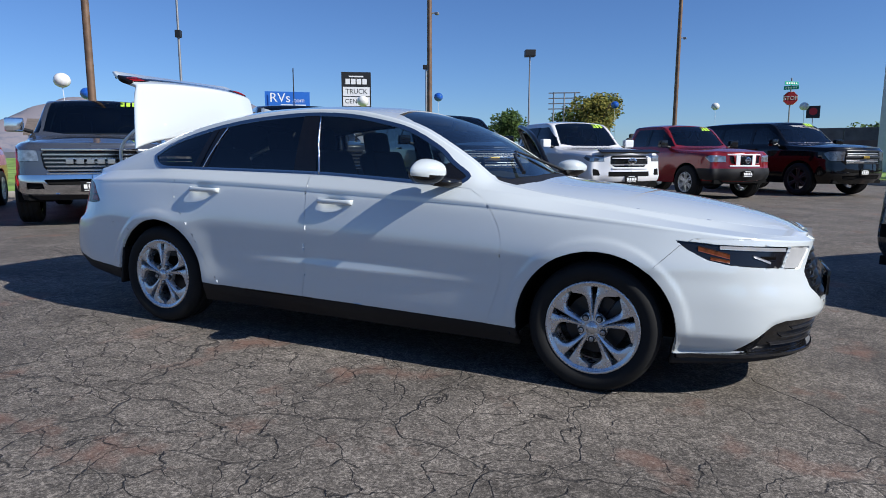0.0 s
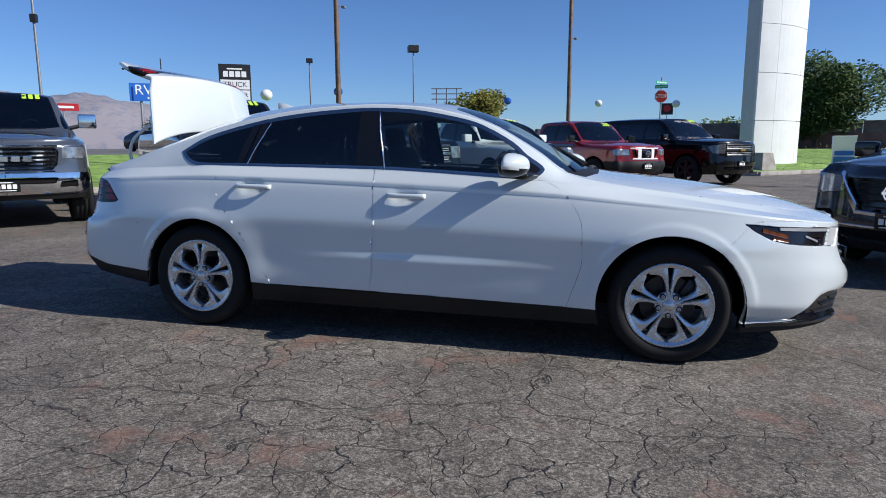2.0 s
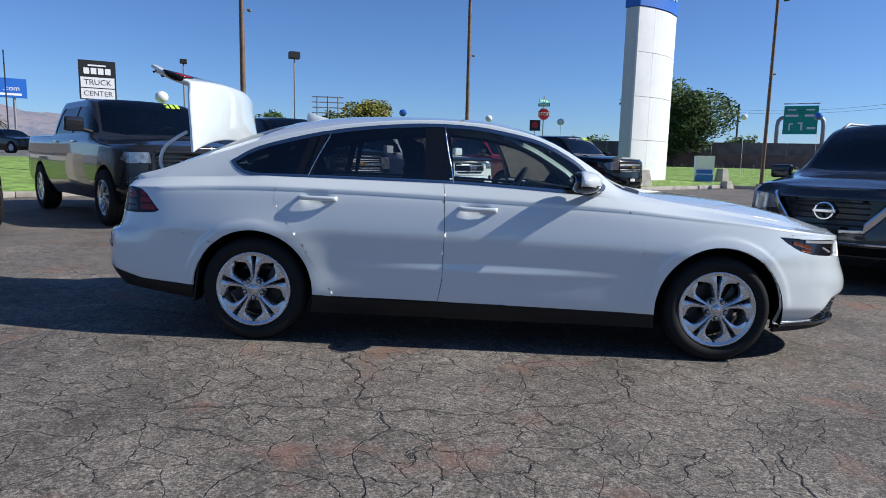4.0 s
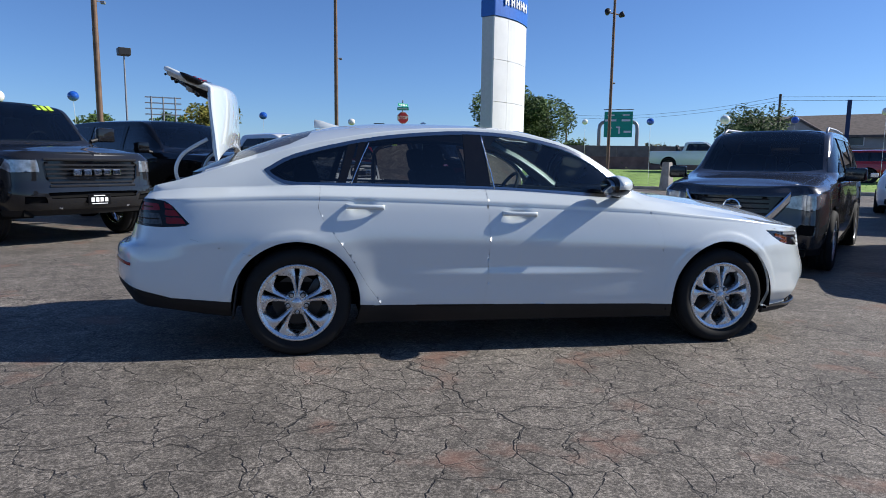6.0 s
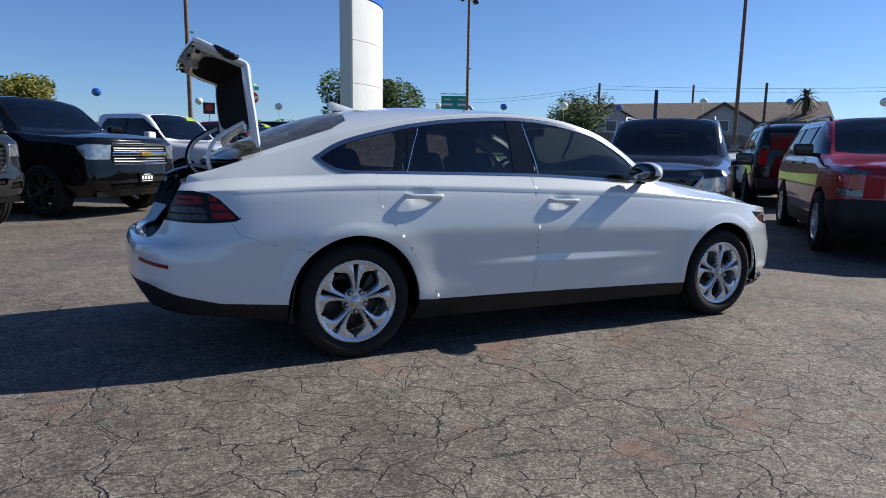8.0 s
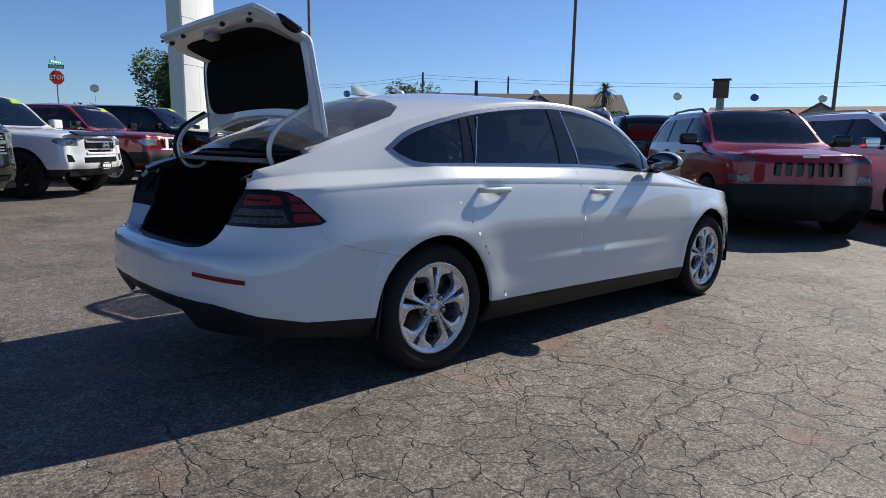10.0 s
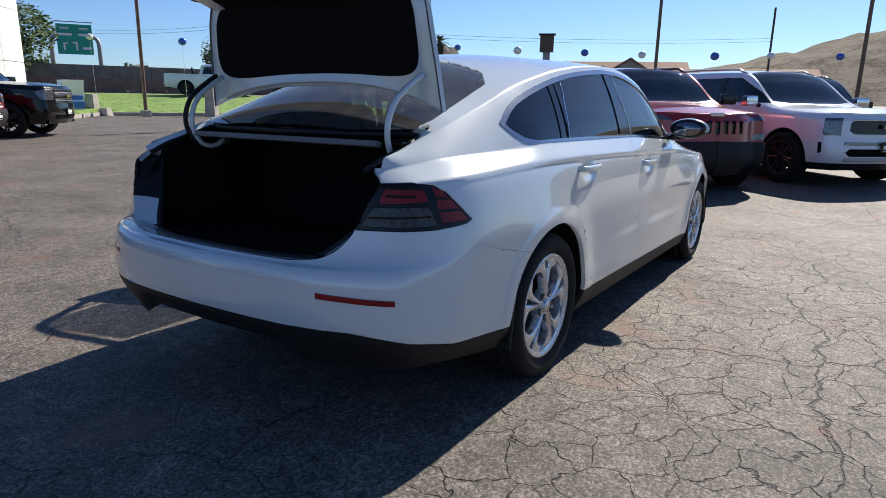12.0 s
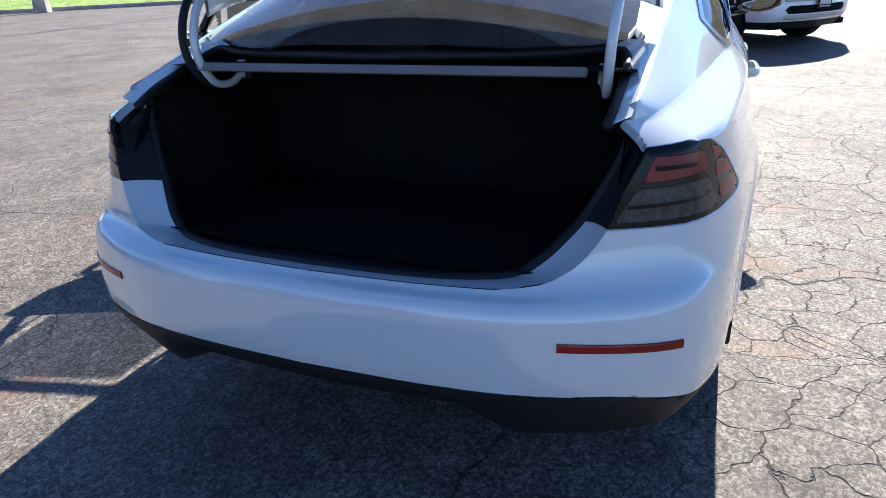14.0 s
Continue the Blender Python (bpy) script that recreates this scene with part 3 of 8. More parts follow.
    box(bm, (c - 0.45, 0, zl - 0.10), (0.45, w * 1.6, 0.22), bevel=0.06)
    part("dashboard", bm, SEAT, car, "")
    for k, xs in enumerate((c - 1.35, c - 2.25)):
        for sg in (-1, 1):
            bm = bmesh.new()
            box(bm, (xs, sg * w * 0.42, zl - 0.05), (0.16, 0.50, 0.62), (0, -12, 0), 0.06)
            box(bm, (xs - 0.08, sg * w * 0.42, min(zl + 0.36, zt - 0.16)), (0.11, 0.28, 0.20), (0, -8, 0), 0.05)
            part("seat", bm, SEAT, car, "")
    bm = bmesh.new()
    tube(bm, [(c - 0.72 + 0.07 * math.sin(a), w * 0.42 + 0.18 * math.cos(a), zl - 0.02 + 0.17 * math.sin(a)) for a in [2 * math.pi * k / 20 for k in range(20)]], 0.015, 6, close=True)
    part("steering_wheel", bm, PLASTIC, car, "")
    # wheels
    for x in wheels:
        for sg in (1, -1):
            wheel(car, pose(x, -sg * (w - tw * 0.42), R, 0, 0, 0 if sg > 0 else 180), R, R * face.get("rim", 0.64), tw, rimstyle)
        for sg in (1, -1):
            bm = bmesh.new()
            r = R * arch + 0.004
            ring = [(x + r * math.cos(math.pi * (-0.05 + 1.1 * k / 16)), R + r * math.sin(math.pi * (-0.05 + 1.1 * k / 16))) for k in range(17)]
            ra = [bm.verts.new((p[0], -sg * w * 0.97, p[1])) for p in ring]
            rb = [bm.verts.new((p[0], -sg * w * 0.55, p[1])) for p in ring]
            for i in range(16):
                bm.faces.new((ra[i], rb[i], rb[i + 1], ra[i + 1]))
            bm.faces.new(rb)
            part("wheel_arch_liner", bm, LINER, car, "")
    bm = bmesh.new()
    Lr = -spec["plan"][0][0]
    box(bm, (-Lr / 2, 0, spec["rows"][0]["z"][1][1] + 0.06), (Lr * 0.94, w * 1.6, 0.08))
    part("underbody", bm, LINER, car, "")
    # bars on the front
    for nm, line, hgt, out, mat in face.get("ribs", ()):
        ln = [(line[0] + (line[2] - line[0]) * k / 8, line[1] + (line[3] - line[1]) * k / 8) for k in range(9)]
        if line[0] > 0.01:
            ribs(nm, A, 3, ln, hgt, out, mat, car)
        else:
            part(nm, rib(A, 3, ln, hgt, out), mat, car, "")
    for b_ in face.get("extra", ()):
        bm = bmesh.new()
        nm, c_, s_, rot, bev, mat = b_
        if nm == "ring_emblem":
            tube(bm, [(c_[0], c_[1] + s_[1] / 2 * math.cos(a), c_[2] + s_[2] / 2 * math.sin(a)) for a in [2 * math.pi * k / 24 for k in range(24)]], 0.013, 6, close=True)
            box(bm, c_, (0.02, s_[1] * 1.25, 0.035), rot, 0.005)
        else:
            box(bm, c_, s_, rot, bev)
        part(nm, bm, mat, car, "")
    if face.get("plate"):
        plate(car, (face["plate"][0], 0, face["plate"][1]))
    if mirrors:
        for sg in (1, -1):
            bm = bmesh.new()
            mx, mz, mw, mh = mirrors
            box(bm, (mx, -sg * (w + mw * 0.55), mz), (0.13, mw, mh), (0, 0, sg * 8), 0.035, 3)
            mir = part("door_mirror", smooth(bm), mirror_mat or coat, car, "")
            bm = bmesh.new()
            box(bm, (mx - 0.068, -sg * (w + mw * 0.55), mz), (0.01, mw * 0.86, mh * 0.82), (0, 0, sg * 8), 0.004)
            part("mirror_glass", bm, CHROME, mir, "")
            bm = bmesh.new()
            tube(bm, [(mx, -sg * (w + mw * 0.2), mz - mh * 0.3), (mx + 0.02, -sg * w * 0.9, mz - mh * 0.5)], 0.03, 8)
            part("mirror_arm", bm, PLASTIC, mir, "")
    for xh in doors.get("handles", ()):
        for sg in (1, -1):
            bm = bmesh.new()
            box(bm, (xh, -sg * (w * 0.985), zl - 0.13), (0.20, 0.05, 0.035), bevel=0.012)
            part("door_handle", smooth(bm), doors.get("handle_mat") or coat, car, "")
    if roofrails:
        for sg in (1, -1):
            bm = bmesh.new()
            H = spec["top"][4][1]
            tube(bm, [(x1 - 0.1, sg * w * 0.68, H - 0.10), (x1 + 0.15, sg * w * 0.68, H - 0.015), ((x1 + x2) / 2, sg * w * 0.68, H + 0.0), (x2 - 0.2, sg * w * 0.68, H - 0.015), (x2 + 0.02, sg * w * 0.69, H - 0.10)], 0.019, 8)
            part("roof_rail", smooth(bm), roofrails, car, "")
    if sticker:
        bm = bmesh.new()
        for k in range(3):
            p = (rt + 0.10, w * 0.36 + 0.09 * k)
            box(bm, (p[0], p[1], 0), (0.16, 0.06, 0.003))
        st = part("price_sticker", bm, LIME, car, "lime green price figures on the windscreen")
        top = spec["top"]
        zz = [float(herm(top, rt + dd)) for dd in (0.02, 0.18)]
        ang = math.degrees(math.atan2(zz[0] - zz[1], 0.16))
        st.matrix_basis = Matrix.Translation((rt + 0.10, 0, float(herm(top, rt + 0.10)) - 0.018)) @ pose(0, 0, 0, 0, ang, 0) @ Matrix.Translation((-rt - 0.10, 0, 0))
    return car, A, B


GLASS_SCREEN = glass("dark_windscreen", (0.48, 0.54, 0.52))
GLASS_SIDE2 = glass("side_window_glass", (0.16, 0.18, 0.18))


def gz(x, y):
    """Height of the lot: level, but tilted like the sedan's stand close to it."""
    r = math.hypot(x - 1.4, y - 0.3)
    k = min(1, max(0, (9 - r) / 5))
    k = k * k * (3 - 2 * k)
    return k * (0.03 - 0.0153 * x - 0.0089 * y)


# ---- wheels ----
def wheel(parent, m, R, rim, width, style, name="wheel"):
    """A wheel as a part (tyre) with its rim under it. Local: axle along y, outer face towards -y."""
    bm = bmesh.new()
    w = width / 2
    sh = R - rim
    prof = [(rim, -w * 0.80), (rim + sh * 0.10, -w * 0.93), (rim + sh * 0.45, -w * 1.04), (rim + sh * 0.75, -w * 1.0), (R - 0.012, -w * 0.86), (R - 0.002, -w * 0.70)]
    g = []
    for c in (-0.40, 0.0, 0.40):
        g += [(R, w * (c - 0.10)), (R - 0.007, w * (c - 0.08)), (R - 0.007, w * (c + 0.08)), (R, w * (c + 0.10))]
    prof += g + [(r, -y) for r, y in prof[::-1]]
    lathe(bm, prof, 56)
    smooth(bm, 30)
    tyre = part(name, bm, RUBBER, parent, "")
    tyre.matrix_basis = m
    bm = bmesh.new()
    n = 48
    lathe(bm, [(rim + 0.004, -w * 0.84), (rim + 0.002, -w * 0.92), (rim - 0.010, -w * 0.90), (rim - 0.022, -w * 0.72), (rim - 0.03, w * 0.3), (rim - 0.02, w * 0.8), (rim, w * 0.8)], n)
    smooth(bm, 40)
    mat = {"hero": ALLOY, "steel": ALLOY, "chrome": CHROME, "dark": DARKALLOY}[style.split("_")[0]]
    part("rim", bm, mat, tyre, "")
    bm = bmesh.new()
    lathe(bm, [(0.001, w * 0.25), (rim * 0.62, w * 0.25), (rim * 0.66, w * 0.05), (0.001, w * 0.02)], 32)
    box(bm, (rim * 0.52, 0, rim * 0.3), (0.10, w * 0.5, 0.12), (0, 30, 0), 0.02)
    part("brake_disc", smooth(bm), DARKALLOY, tyre, "")
    bm = bmesh.new()
    k = 5 if style == "hero" else int(style.split("_")[1])
    hub_y = -w * 0.80
    for i in range(k):
        a = 2 * math.pi * i / k + math.pi / 2
        rot = Matrix.Rotation(-a, 4, "Y")
        for sgn in (-1, 1):
            if style == "hero":
                # twin-spoke arm: slot in the middle, flaring into the outer ring
                rings = []
                for r, a0, a1 in ((0.040, 0.001, 0.016), (0.085, 0.002, 0.021), (0.115, 0.005, 0.028), (0.142, 0.008, 0.036), (0.160, 0.010, 0.047), (0.173, 0.0115, 0.066), (0.183, 0.0125, 0.092), (0.193, 0.013, 0.117), (0.207, 0.0135, 0.130)):
                    crown_ = hub_y - 0.004 - 0.004 * math.sin(min(1, r / 0.2) * math.pi)
                    ring = []
                    for f_, v in ((0, 0.034), (0.03, 0.006), (0.25, 0), (0.6, 0.002), (0.93, 0.008), (1, 0.036)):
                        ph = min((a0 + (a1 - a0) * f_) / r, math.pi / 5)
                        ring.append(bm.verts.new(rot @ Vector((r * math.cos(ph), crown_ + v, sgn * r * math.sin(ph)))))
                    rings.append(ring)
                for A, B in zip(rings, rings[1:]):
                    for j in range(5):
                        bm.faces.new((A[j], A[j + 1], B[j + 1], B[j]))
                continue
            else:
                st = [(0.05, 0.014, 0.020, hub_y + 0.004), (rim * 0.5, 0.022, 0.020, hub_y - 0.004), (rim - 0.01, 0.036, 0.022, -w * 0.82)]
            rings = []
            for r, off, hw, yy in st:
                ring = []
                for u, v in ((-1, 0.030), (-0.9, 0.004), (-0.35, 0), (0.35, 0.002), (0.9, 0.008), (1, 0.030)):
                    ring.append(bm.verts.new(rot @ Vector((r, yy + v, sgn * off + u * hw * (1 if sgn > 0 else -1)))))
                rings.append(ring)
            for A, B in zip(rings, rings[1:]):
                for j in range(5):
                    bm.faces.new((A[j], A[j + 1], B[j + 1], B[j]))
    if style == "hero":
        lathe(bm, [(rim - 0.001, -w * 0.80), (rim - 0.002, -w * 0.90), (rim - 0.008, hub_y - 0.010), (0.206, hub_y - 0.003), (0.203, hub_y + 0.03)], 60)
    bmesh.ops.recalc_face_normals(bm, faces=bm.faces)
    part("spokes", smooth(bm, 50), mat, tyre, "")
    bm = bmesh.new()
    lathe(bm, [(0.075, hub_y + 0.03), (0.072, hub_y + 0.004), (0.05, hub_y - 0.002), (0.034, hub_y - 0.003), (0.032, hub_y - 0.008), (0.0005, hub_y - 0.010)], 32)
    for i in range(5):
        a = 2 * math.pi * (i + 0.5) / 5 + math.pi / 2
        lathe(bm, [(0.011, hub_y + 0.01), (0.010, hub_y - 0.010), (0.0005, hub_y - 0.011)], 10, Matrix.Translation((0.055 * math.cos(a), 0, 0.055 * math.sin(a))))
    bmesh.ops.recalc_face_normals(bm, faces=bm.faces)
    part("hub_cap", smooth(bm), mat, tyre, "")
    if style == "hero":
        for i in range(5):
            a = 2 * math.pi * (i + 0.5) / 5 + math.pi / 2
            at = Matrix.Translation((0.058 * math.cos(a), 0, 0.058 * math.sin(a)))
            bm = bmesh.new()
            lathe(bm, [(0.0175, hub_y - 0.004), (0.0165, hub_y - 0.0065), (0.0135, hub_y - 0.004), (0.0005, hub_y - 0.004)], 14, at)
            nut = part("nut_recess", smooth(bm), DARKALLOY, tyre, "dark recess of a wheel nut")
            bm = bmesh.new()
            lathe(bm, [(0.010, hub_y - 0.004), (0.0095, hub_y - 0.012), (0.0005, hub_y - 0.013)], 6, at)
            part("wheel_nut", bm, STEEL, nut, "")
        bm = bmesh.new()
        lathe(bm, [(0.029, hub_y - 0.0085), (0.028, hub_y - 0.0125), (0.0005, hub_y - 0.0130)], 24)
        part("centre_cap", smooth(bm), ALLOY, tyre, "silver centre cap")
    return tyre


# ---- the white sedan ----
HERO = dict(
    plan=[(-1.125, 0), (-1.112, 0.30), (-1.072, 0.53), (-0.96, 0.755), (-0.82, 0.842), (-0.55, 0.893), (0, 0.922), (0.8, 0.93), (2.0, 0.93), (2.6, 0.925),
          (3.0, 0.91), (3.25, 0.868), (3.50, 0.765), (3.68, 0.625), (3.80, 0.46), (3.857, 0.28), (3.872, 0)],
    rows=[
        dict(z=[(-1.17, 0.30), (-0.9, 0.29), (-0.45, 0.24), (0.3, 0.185), (2.4, 0.185), (3.2, 0.185), (3.74, 0.20)], k=[(-1.2, 0.99), (-0.6, 0.95), (0, 0.93), (3, 0.95), (3.74, 0.97)], front=-0.05, rear=-0.075),
        dict(z=[(-1.17, 0.44), (-0.9, 0.40), (-0.45, 0.33), (0.3, 0.305), (2.4, 0.285), (3.2, 0.27), (3.74, 0.28)], k=[(-1.2, 1.02), (-0.6, 0.995), (0, 0.985), (3.74, 0.985)], front=0.012, rear=-0.008),
        dict(z=[(-1.17, 0.55), (0, 0.48), (3.74, 0.46)], k=[(-1.2, 1.01), (-0.6, 1), (0, 0.990), (3, 0.990), (3.74, 1)], front=0.02, rear=0.0),
        dict(z=[(-1.17, 0.632), (0, 0.62), (3.74, 0.58)], k=[(-1.2, 0.995), (0, 0.9985), (3, 0.9985), (3.74, 1)], front=-0.02, rear=-0.012),
        dict(z=[(-1.17, 0.672), (-0.8, 0.70), (0, 0.74), (3.74, 0.66)], k=[(-1.2, 0.985), (-0.6, 0.997), (0, 1.0), (3, 1.0), (3.74, 1)], front=-0.045, rear=-0.075),
        dict(z=[(-1.17, 0.905), (-0.9, 0.915), (-0.6, 0.927), (-0.2, 0.945), (0.126, 0.95), (0.63, 0.945), (1.1, 0.934), (1.7, 0.916), (2.25, 0.896), (2.64, 0.868), (3.0, 0.842), (3.3, 0.812), (3.87, 0.755)],
             k=[(-1.2, 0.93), (-0.6, 0.955), (0.5, 0.965), (2, 0.965), (3, 0.95), (3.87, 0.97)], front=-0.055, rear=-0.105),
        dict(z=[(-1.17, 0.972), (-0.97, 0.96), (-0.7, 0.985), (-0.3, 1.003), (0.0, 1.02), (1.1, 1.017), (1.9, 0.985), (2.2, 0.968), (2.6, 0.93), (3.0, 0.88), (3.3, 0.836), (3.5, 0.81), (3.87, 0.775)],
             k=[(-1.2, 0.86), (-0.8, 0.84), (-0.4, 0.86), (0, 0.895), (1.1, 0.90), (1.9, 0.91), (2.3, 0.88), (2.9, 0.80), (3.3, 0.80), (3.87, 0.92)], front=-0.085, rear=-0.125)],
    crease=5,
    rail=[(-1.1, 0.62, 0.955), (-0.97, 0.64, 0.965), (-0.75, 0.655, 1.01), (-0.48, 0.665, 1.095), (-0.2, 0.67, 1.18), (0, 0.67, 1.245), (0.25, 0.675, 1.305), (0.53, 0.68, 1.355), (0.85, 0.685, 1.388),
          (1.1, 0.687, 1.398), (1.35, 0.69, 1.388), (1.62, 0.70, 1.342), (1.8, 0.705, 1.285), (1.97, 0.715, 1.195), (2.1, 0.72, 1.115), (2.25, 0.73, 1.01), (2.4, 0.735, 0.975), (2.9, 0.70, 0.905), (3.3, 0.60, 0.85), (3.76, 0.3, 0.79)],
    top=[(-1.1, 1.0), (-0.97, 1.005), (-0.75, 1.06), (-0.5, 1.175), (-0.25, 1.285), (0, 1.365), (0.25, 1.412), (0.6, 1.443), (1.0, 1.449), (1.4, 1.437), (1.65, 1.392), (1.87, 1.305), (2.12, 1.17), (2.38, 1.035), (2.5, 1.012), (2.9, 0.975), (3.3, 0.918), (3.55, 0.866), (3.70, 0.818), (3.77, 0.785)],
    flares=[(0, 0.32, 0.37, 0.012), (2.83, 0.32, 0.37, 0.012)], bulge=0.015, crown=2.2)


def hero_shape(P):
    x, z = P[..., 0], P[..., 2]
    w = np.clip((x - 0.45) / 0.9, 0, 1) * np.clip((2.45 - x) / 0.9, 0, 1)
    for hx, hz in ((1.35, 0.855), (0.385, 0.885)):
        P[..., 1] += 0.015 * np.exp(-(((x - hx) / 0.070) ** 2) ** 2 - ((z - hz) / 0.035) ** 2) * (P[..., 1] < -0.5)
    zc = herm(HERO["rows"][5]["z"], x) - 0.008
    d = zc - z
    e = np.clip((x + 0.95) / 0.5, 0, 1) * np.clip((3.3 - x) / 0.6, 0, 1) * (np.abs(P[..., 1]) > 0.5)
    P[..., 1] += np.where(d > 0, 0.010 * np.exp(-d / 0.028), 0.010 * np.exp(d / 0.006)) * e * (P[..., 1] < 0)
    # pressed lip round each wheel arch
    for ax, ar in ((0.0, 0.372), (2.83, 0.385)):
        dd = np.hypot(x - ax, z - 0.318) - ar
        P[..., 1] -= 0.0055 * np.clip((0.066 - dd) / 0.020, 0, 1) * (P[..., 1] < -0.5) * np.clip((z - 0.30) / 0.1, 0, 1) * np.clip((ax + 0.20 - x) / 0.16, 0, 1) ** (ax < 1)
    # front bumper: undercut below a fold that sweeps up over the lower intake
    fold = herm([(3.0, 0.345), (3.22, 0.343), (3.54, 0.326), (3.64, 0.405), (3.83, 0.428), (3.95, 0.43)], x)
    d = np.clip(fold - z, 0, 0.10) * np.clip((x - 3.15) / 0.1, 0, 1) * np.clip((z - 0.20) / 0.05, 0, 1)
    r = np.hypot(x - 2.9, P[..., 1]) + 1e-6
    P[..., 0] -= 0.42 * d * (x - 2.9) / r
    P[..., 1] -= 0.42 * d * P[..., 1] / r
    # rear valance: raised in the middle between two deeper pods
    c = np.clip((0.46 - np.abs(P[..., 1])) / 0.12, 0, 1) * np.clip((-0.8 - x) / 0.1, 0, 1)
    P[..., 2] += 0.058 * c * np.clip((0.43 - z) / 0.10, 0, 1)
    z = P[..., 2]
    low = z - 0.49
    P[..., 1] -= 0.013 * w * np.where(low > 0, np.clip(1 - low / 0.05, 0, 1), np.exp(low / 0.10)) * (P[..., 1] < -0.5)


HERO["shape"] = [hero_shape]
CAR = LOT @ pose(0, 0.865, 0)


def both(car, name, sheet, mask, mat, label="", skirt=0.02, gap=0.0018, shift=0.0, split=True, parent=None):
    """A part on each side, or one across the middle."""
    me = sheet.mesh(name, mask, skirt, gap, shift)
    p = parent if parent is not None else car
    if split:
        return part_of(name, me, mat, p, label), part_of(name, mirrored(me), mat, p, label)
    return part_of(name, joined_halves(me), mat, p, label)


def side_only(q):
    return (q[:, 2] > 0.55)


def hero_car():
    car = thing("sedan", CAR, "white four-door sedan with open boot lid and open driver's door", "car")
    A, B = car_sheets(HERO, 0.013)
    arch_r, arch_f = (0.0, 0.318), (2.83, 0.318)
    XZ, RZ, FZ = [0, 1], [4, 1], [3, 1]
    circle = lambda c, r: (lambda q: np.hypot(q[:, 0] - c[0], q[:, 1] - c[1]) - r)
    A.cut("arch_r", XZ, circle(arch_r, 0.372), side_only)
    A.cut("arch_f", XZ, circle(arch_f, 0.385), side_only)
    rd = smoothline([(0.135, 1.2), (0.13, 0.96), (0.125, 0.87), (0.205, 0.742), (0.295, 0.62), (0.405, 0.44), (0.50, 0.29), (0.52, 0.1)], 5)
    bl = [(1.135, 0.1), (1.136, 0.29), (1.160, 0.43), (1.166, 0.72), (1.158, 0.93), (1.13, 1.2)]
    fd = smoothline([(2.10, 1.2), (2.12, 1.0), (2.25, 0.91), (2.345, 0.77), (2.36, 0.62), (2.357, 0.50), (2.29, 0.28), (2.27, 0.1)], 5)
    A.cut("door_r", XZ, poly_sd([*map(tuple, rd), *bl]), side_only)
    A.cut("door_f", XZ, poly_sd([*bl, *map(tuple, fd)]), side_only)
    lower = [(-2, 0.455), (-1.2, 0.455), (-1.02, 0.44), (-0.9, 0.40), (-0.7, 0.355), (-0.4, 0.335), (0.35, 0.312), (0.48, 0.304), (1.14, 0.299), (2.29, 0.281), (2.45, 0.278), (3.2, 0.235), (3.5, 0.24), (5, 0.24), (5, -1), (-2, -1)]
    A.cut("lower", XZ, poly_sd(lower))
    # rear lights, opening, bumper joint
    shut = [(0.0, 0.653), (0.35, 0.654), (0.46, 0.658), (0.535, 0.670), (0.585, 0.695), (0.625, 0.73), (0.655, 0.768), (0.70, 0.845), (0.745, 0.905), (0.768, 0.935), (0.775, 0.958)]
    A.cut("open", RZ, poly_sd([(-0.2, 0.653), *map(tuple, smoothline(shut, 4)), (0.775, 1.3), (-0.2, 1.3)]))
    A.cut("tail", RZ, poly_sd([(0.62, 0.766), (0.62, 0.918), (0.765, 0.918), (0.86, 0.920), (0.945, 0.908), (0.995, 0.882), (1.06, 0.825), (1.108, 0.784), (1.085, 0.770), (0.95, 0.762), (0.80, 0.764)]))
    A.cut("t_red", RZ, poly_sd([(0.735, 0.850), (0.765, 0.898), (0.90, 0.894), (0.918, 0.856), (0.83, 0.852)]))
    A.cut("t_grey", RZ, poly_sd([(0.672, 0.777), (0.724, 0.840), (0.915, 0.838), (0.945, 0.775)]))
    A.cut("t_out", RZ, poly_sd([(0.945, 0.868), (1.000, 0.866), (0.975, 0.890), (0.938, 0.897)]))
    A.cut("t_mid", RZ, poly_sd([(0.950, 0.826), (1.045, 0.824), (1.012, 0.858), (0.946, 0.860)]))
    A.cut("t_low", RZ, poly_sd([(0.966, 0.780), (1.085, 0.784), (1.055, 0.816), (0.956, 0.818)]))
    A.cut("bump_r", XZ, poly_sd([(-3, 0.79), (-0.66, 0.79), (-0.60, 0.70), (-0.45, 0.655), (-0.2, 0.60), (-0.2, -1), (-3, -1)]))
    A.cut("bump_f", XZ, poly_sd([(5, 0.785), (3.26, 0.785), (3.20, 0.75), (3.05, 0.60), (2.95, -1), (5, -1)]))
    # front lights, grille, intake
    A.cut("head", FZ, poly_sd([(0.605, 0.743), (0.80, 0.750), (1.01, 0.759), (1.212, 0.776), (1.15, 0.734), (1.06, 0.690), (0.97, 0.670), (0.885, 0.661), (0.665, 0.647)]))
    A.cut("trim_f", FZ, poly_sd([(0.425, 0.735), (0.60, 0.743), (0.66, 0.647), (0.545, 0.640)]))
    A.cut("grille", FZ, poly_sd([(-0.2, 0.748), (0.33, 0.745), (0.41, 0.715), (0.51, 0.622), (0.495, 0.545), (0.40, 0.472), (-0.2, 0.462)]))
    A.cut("intake", FZ, poly_sd([(-0.2, 0.395), (0.45, 0.397), (0.70, 0.400), (0.76, 0.385), (0.856, 0.318), (0.935, 0.246), (0.72, 0.236), (-0.2, 0.236)]))
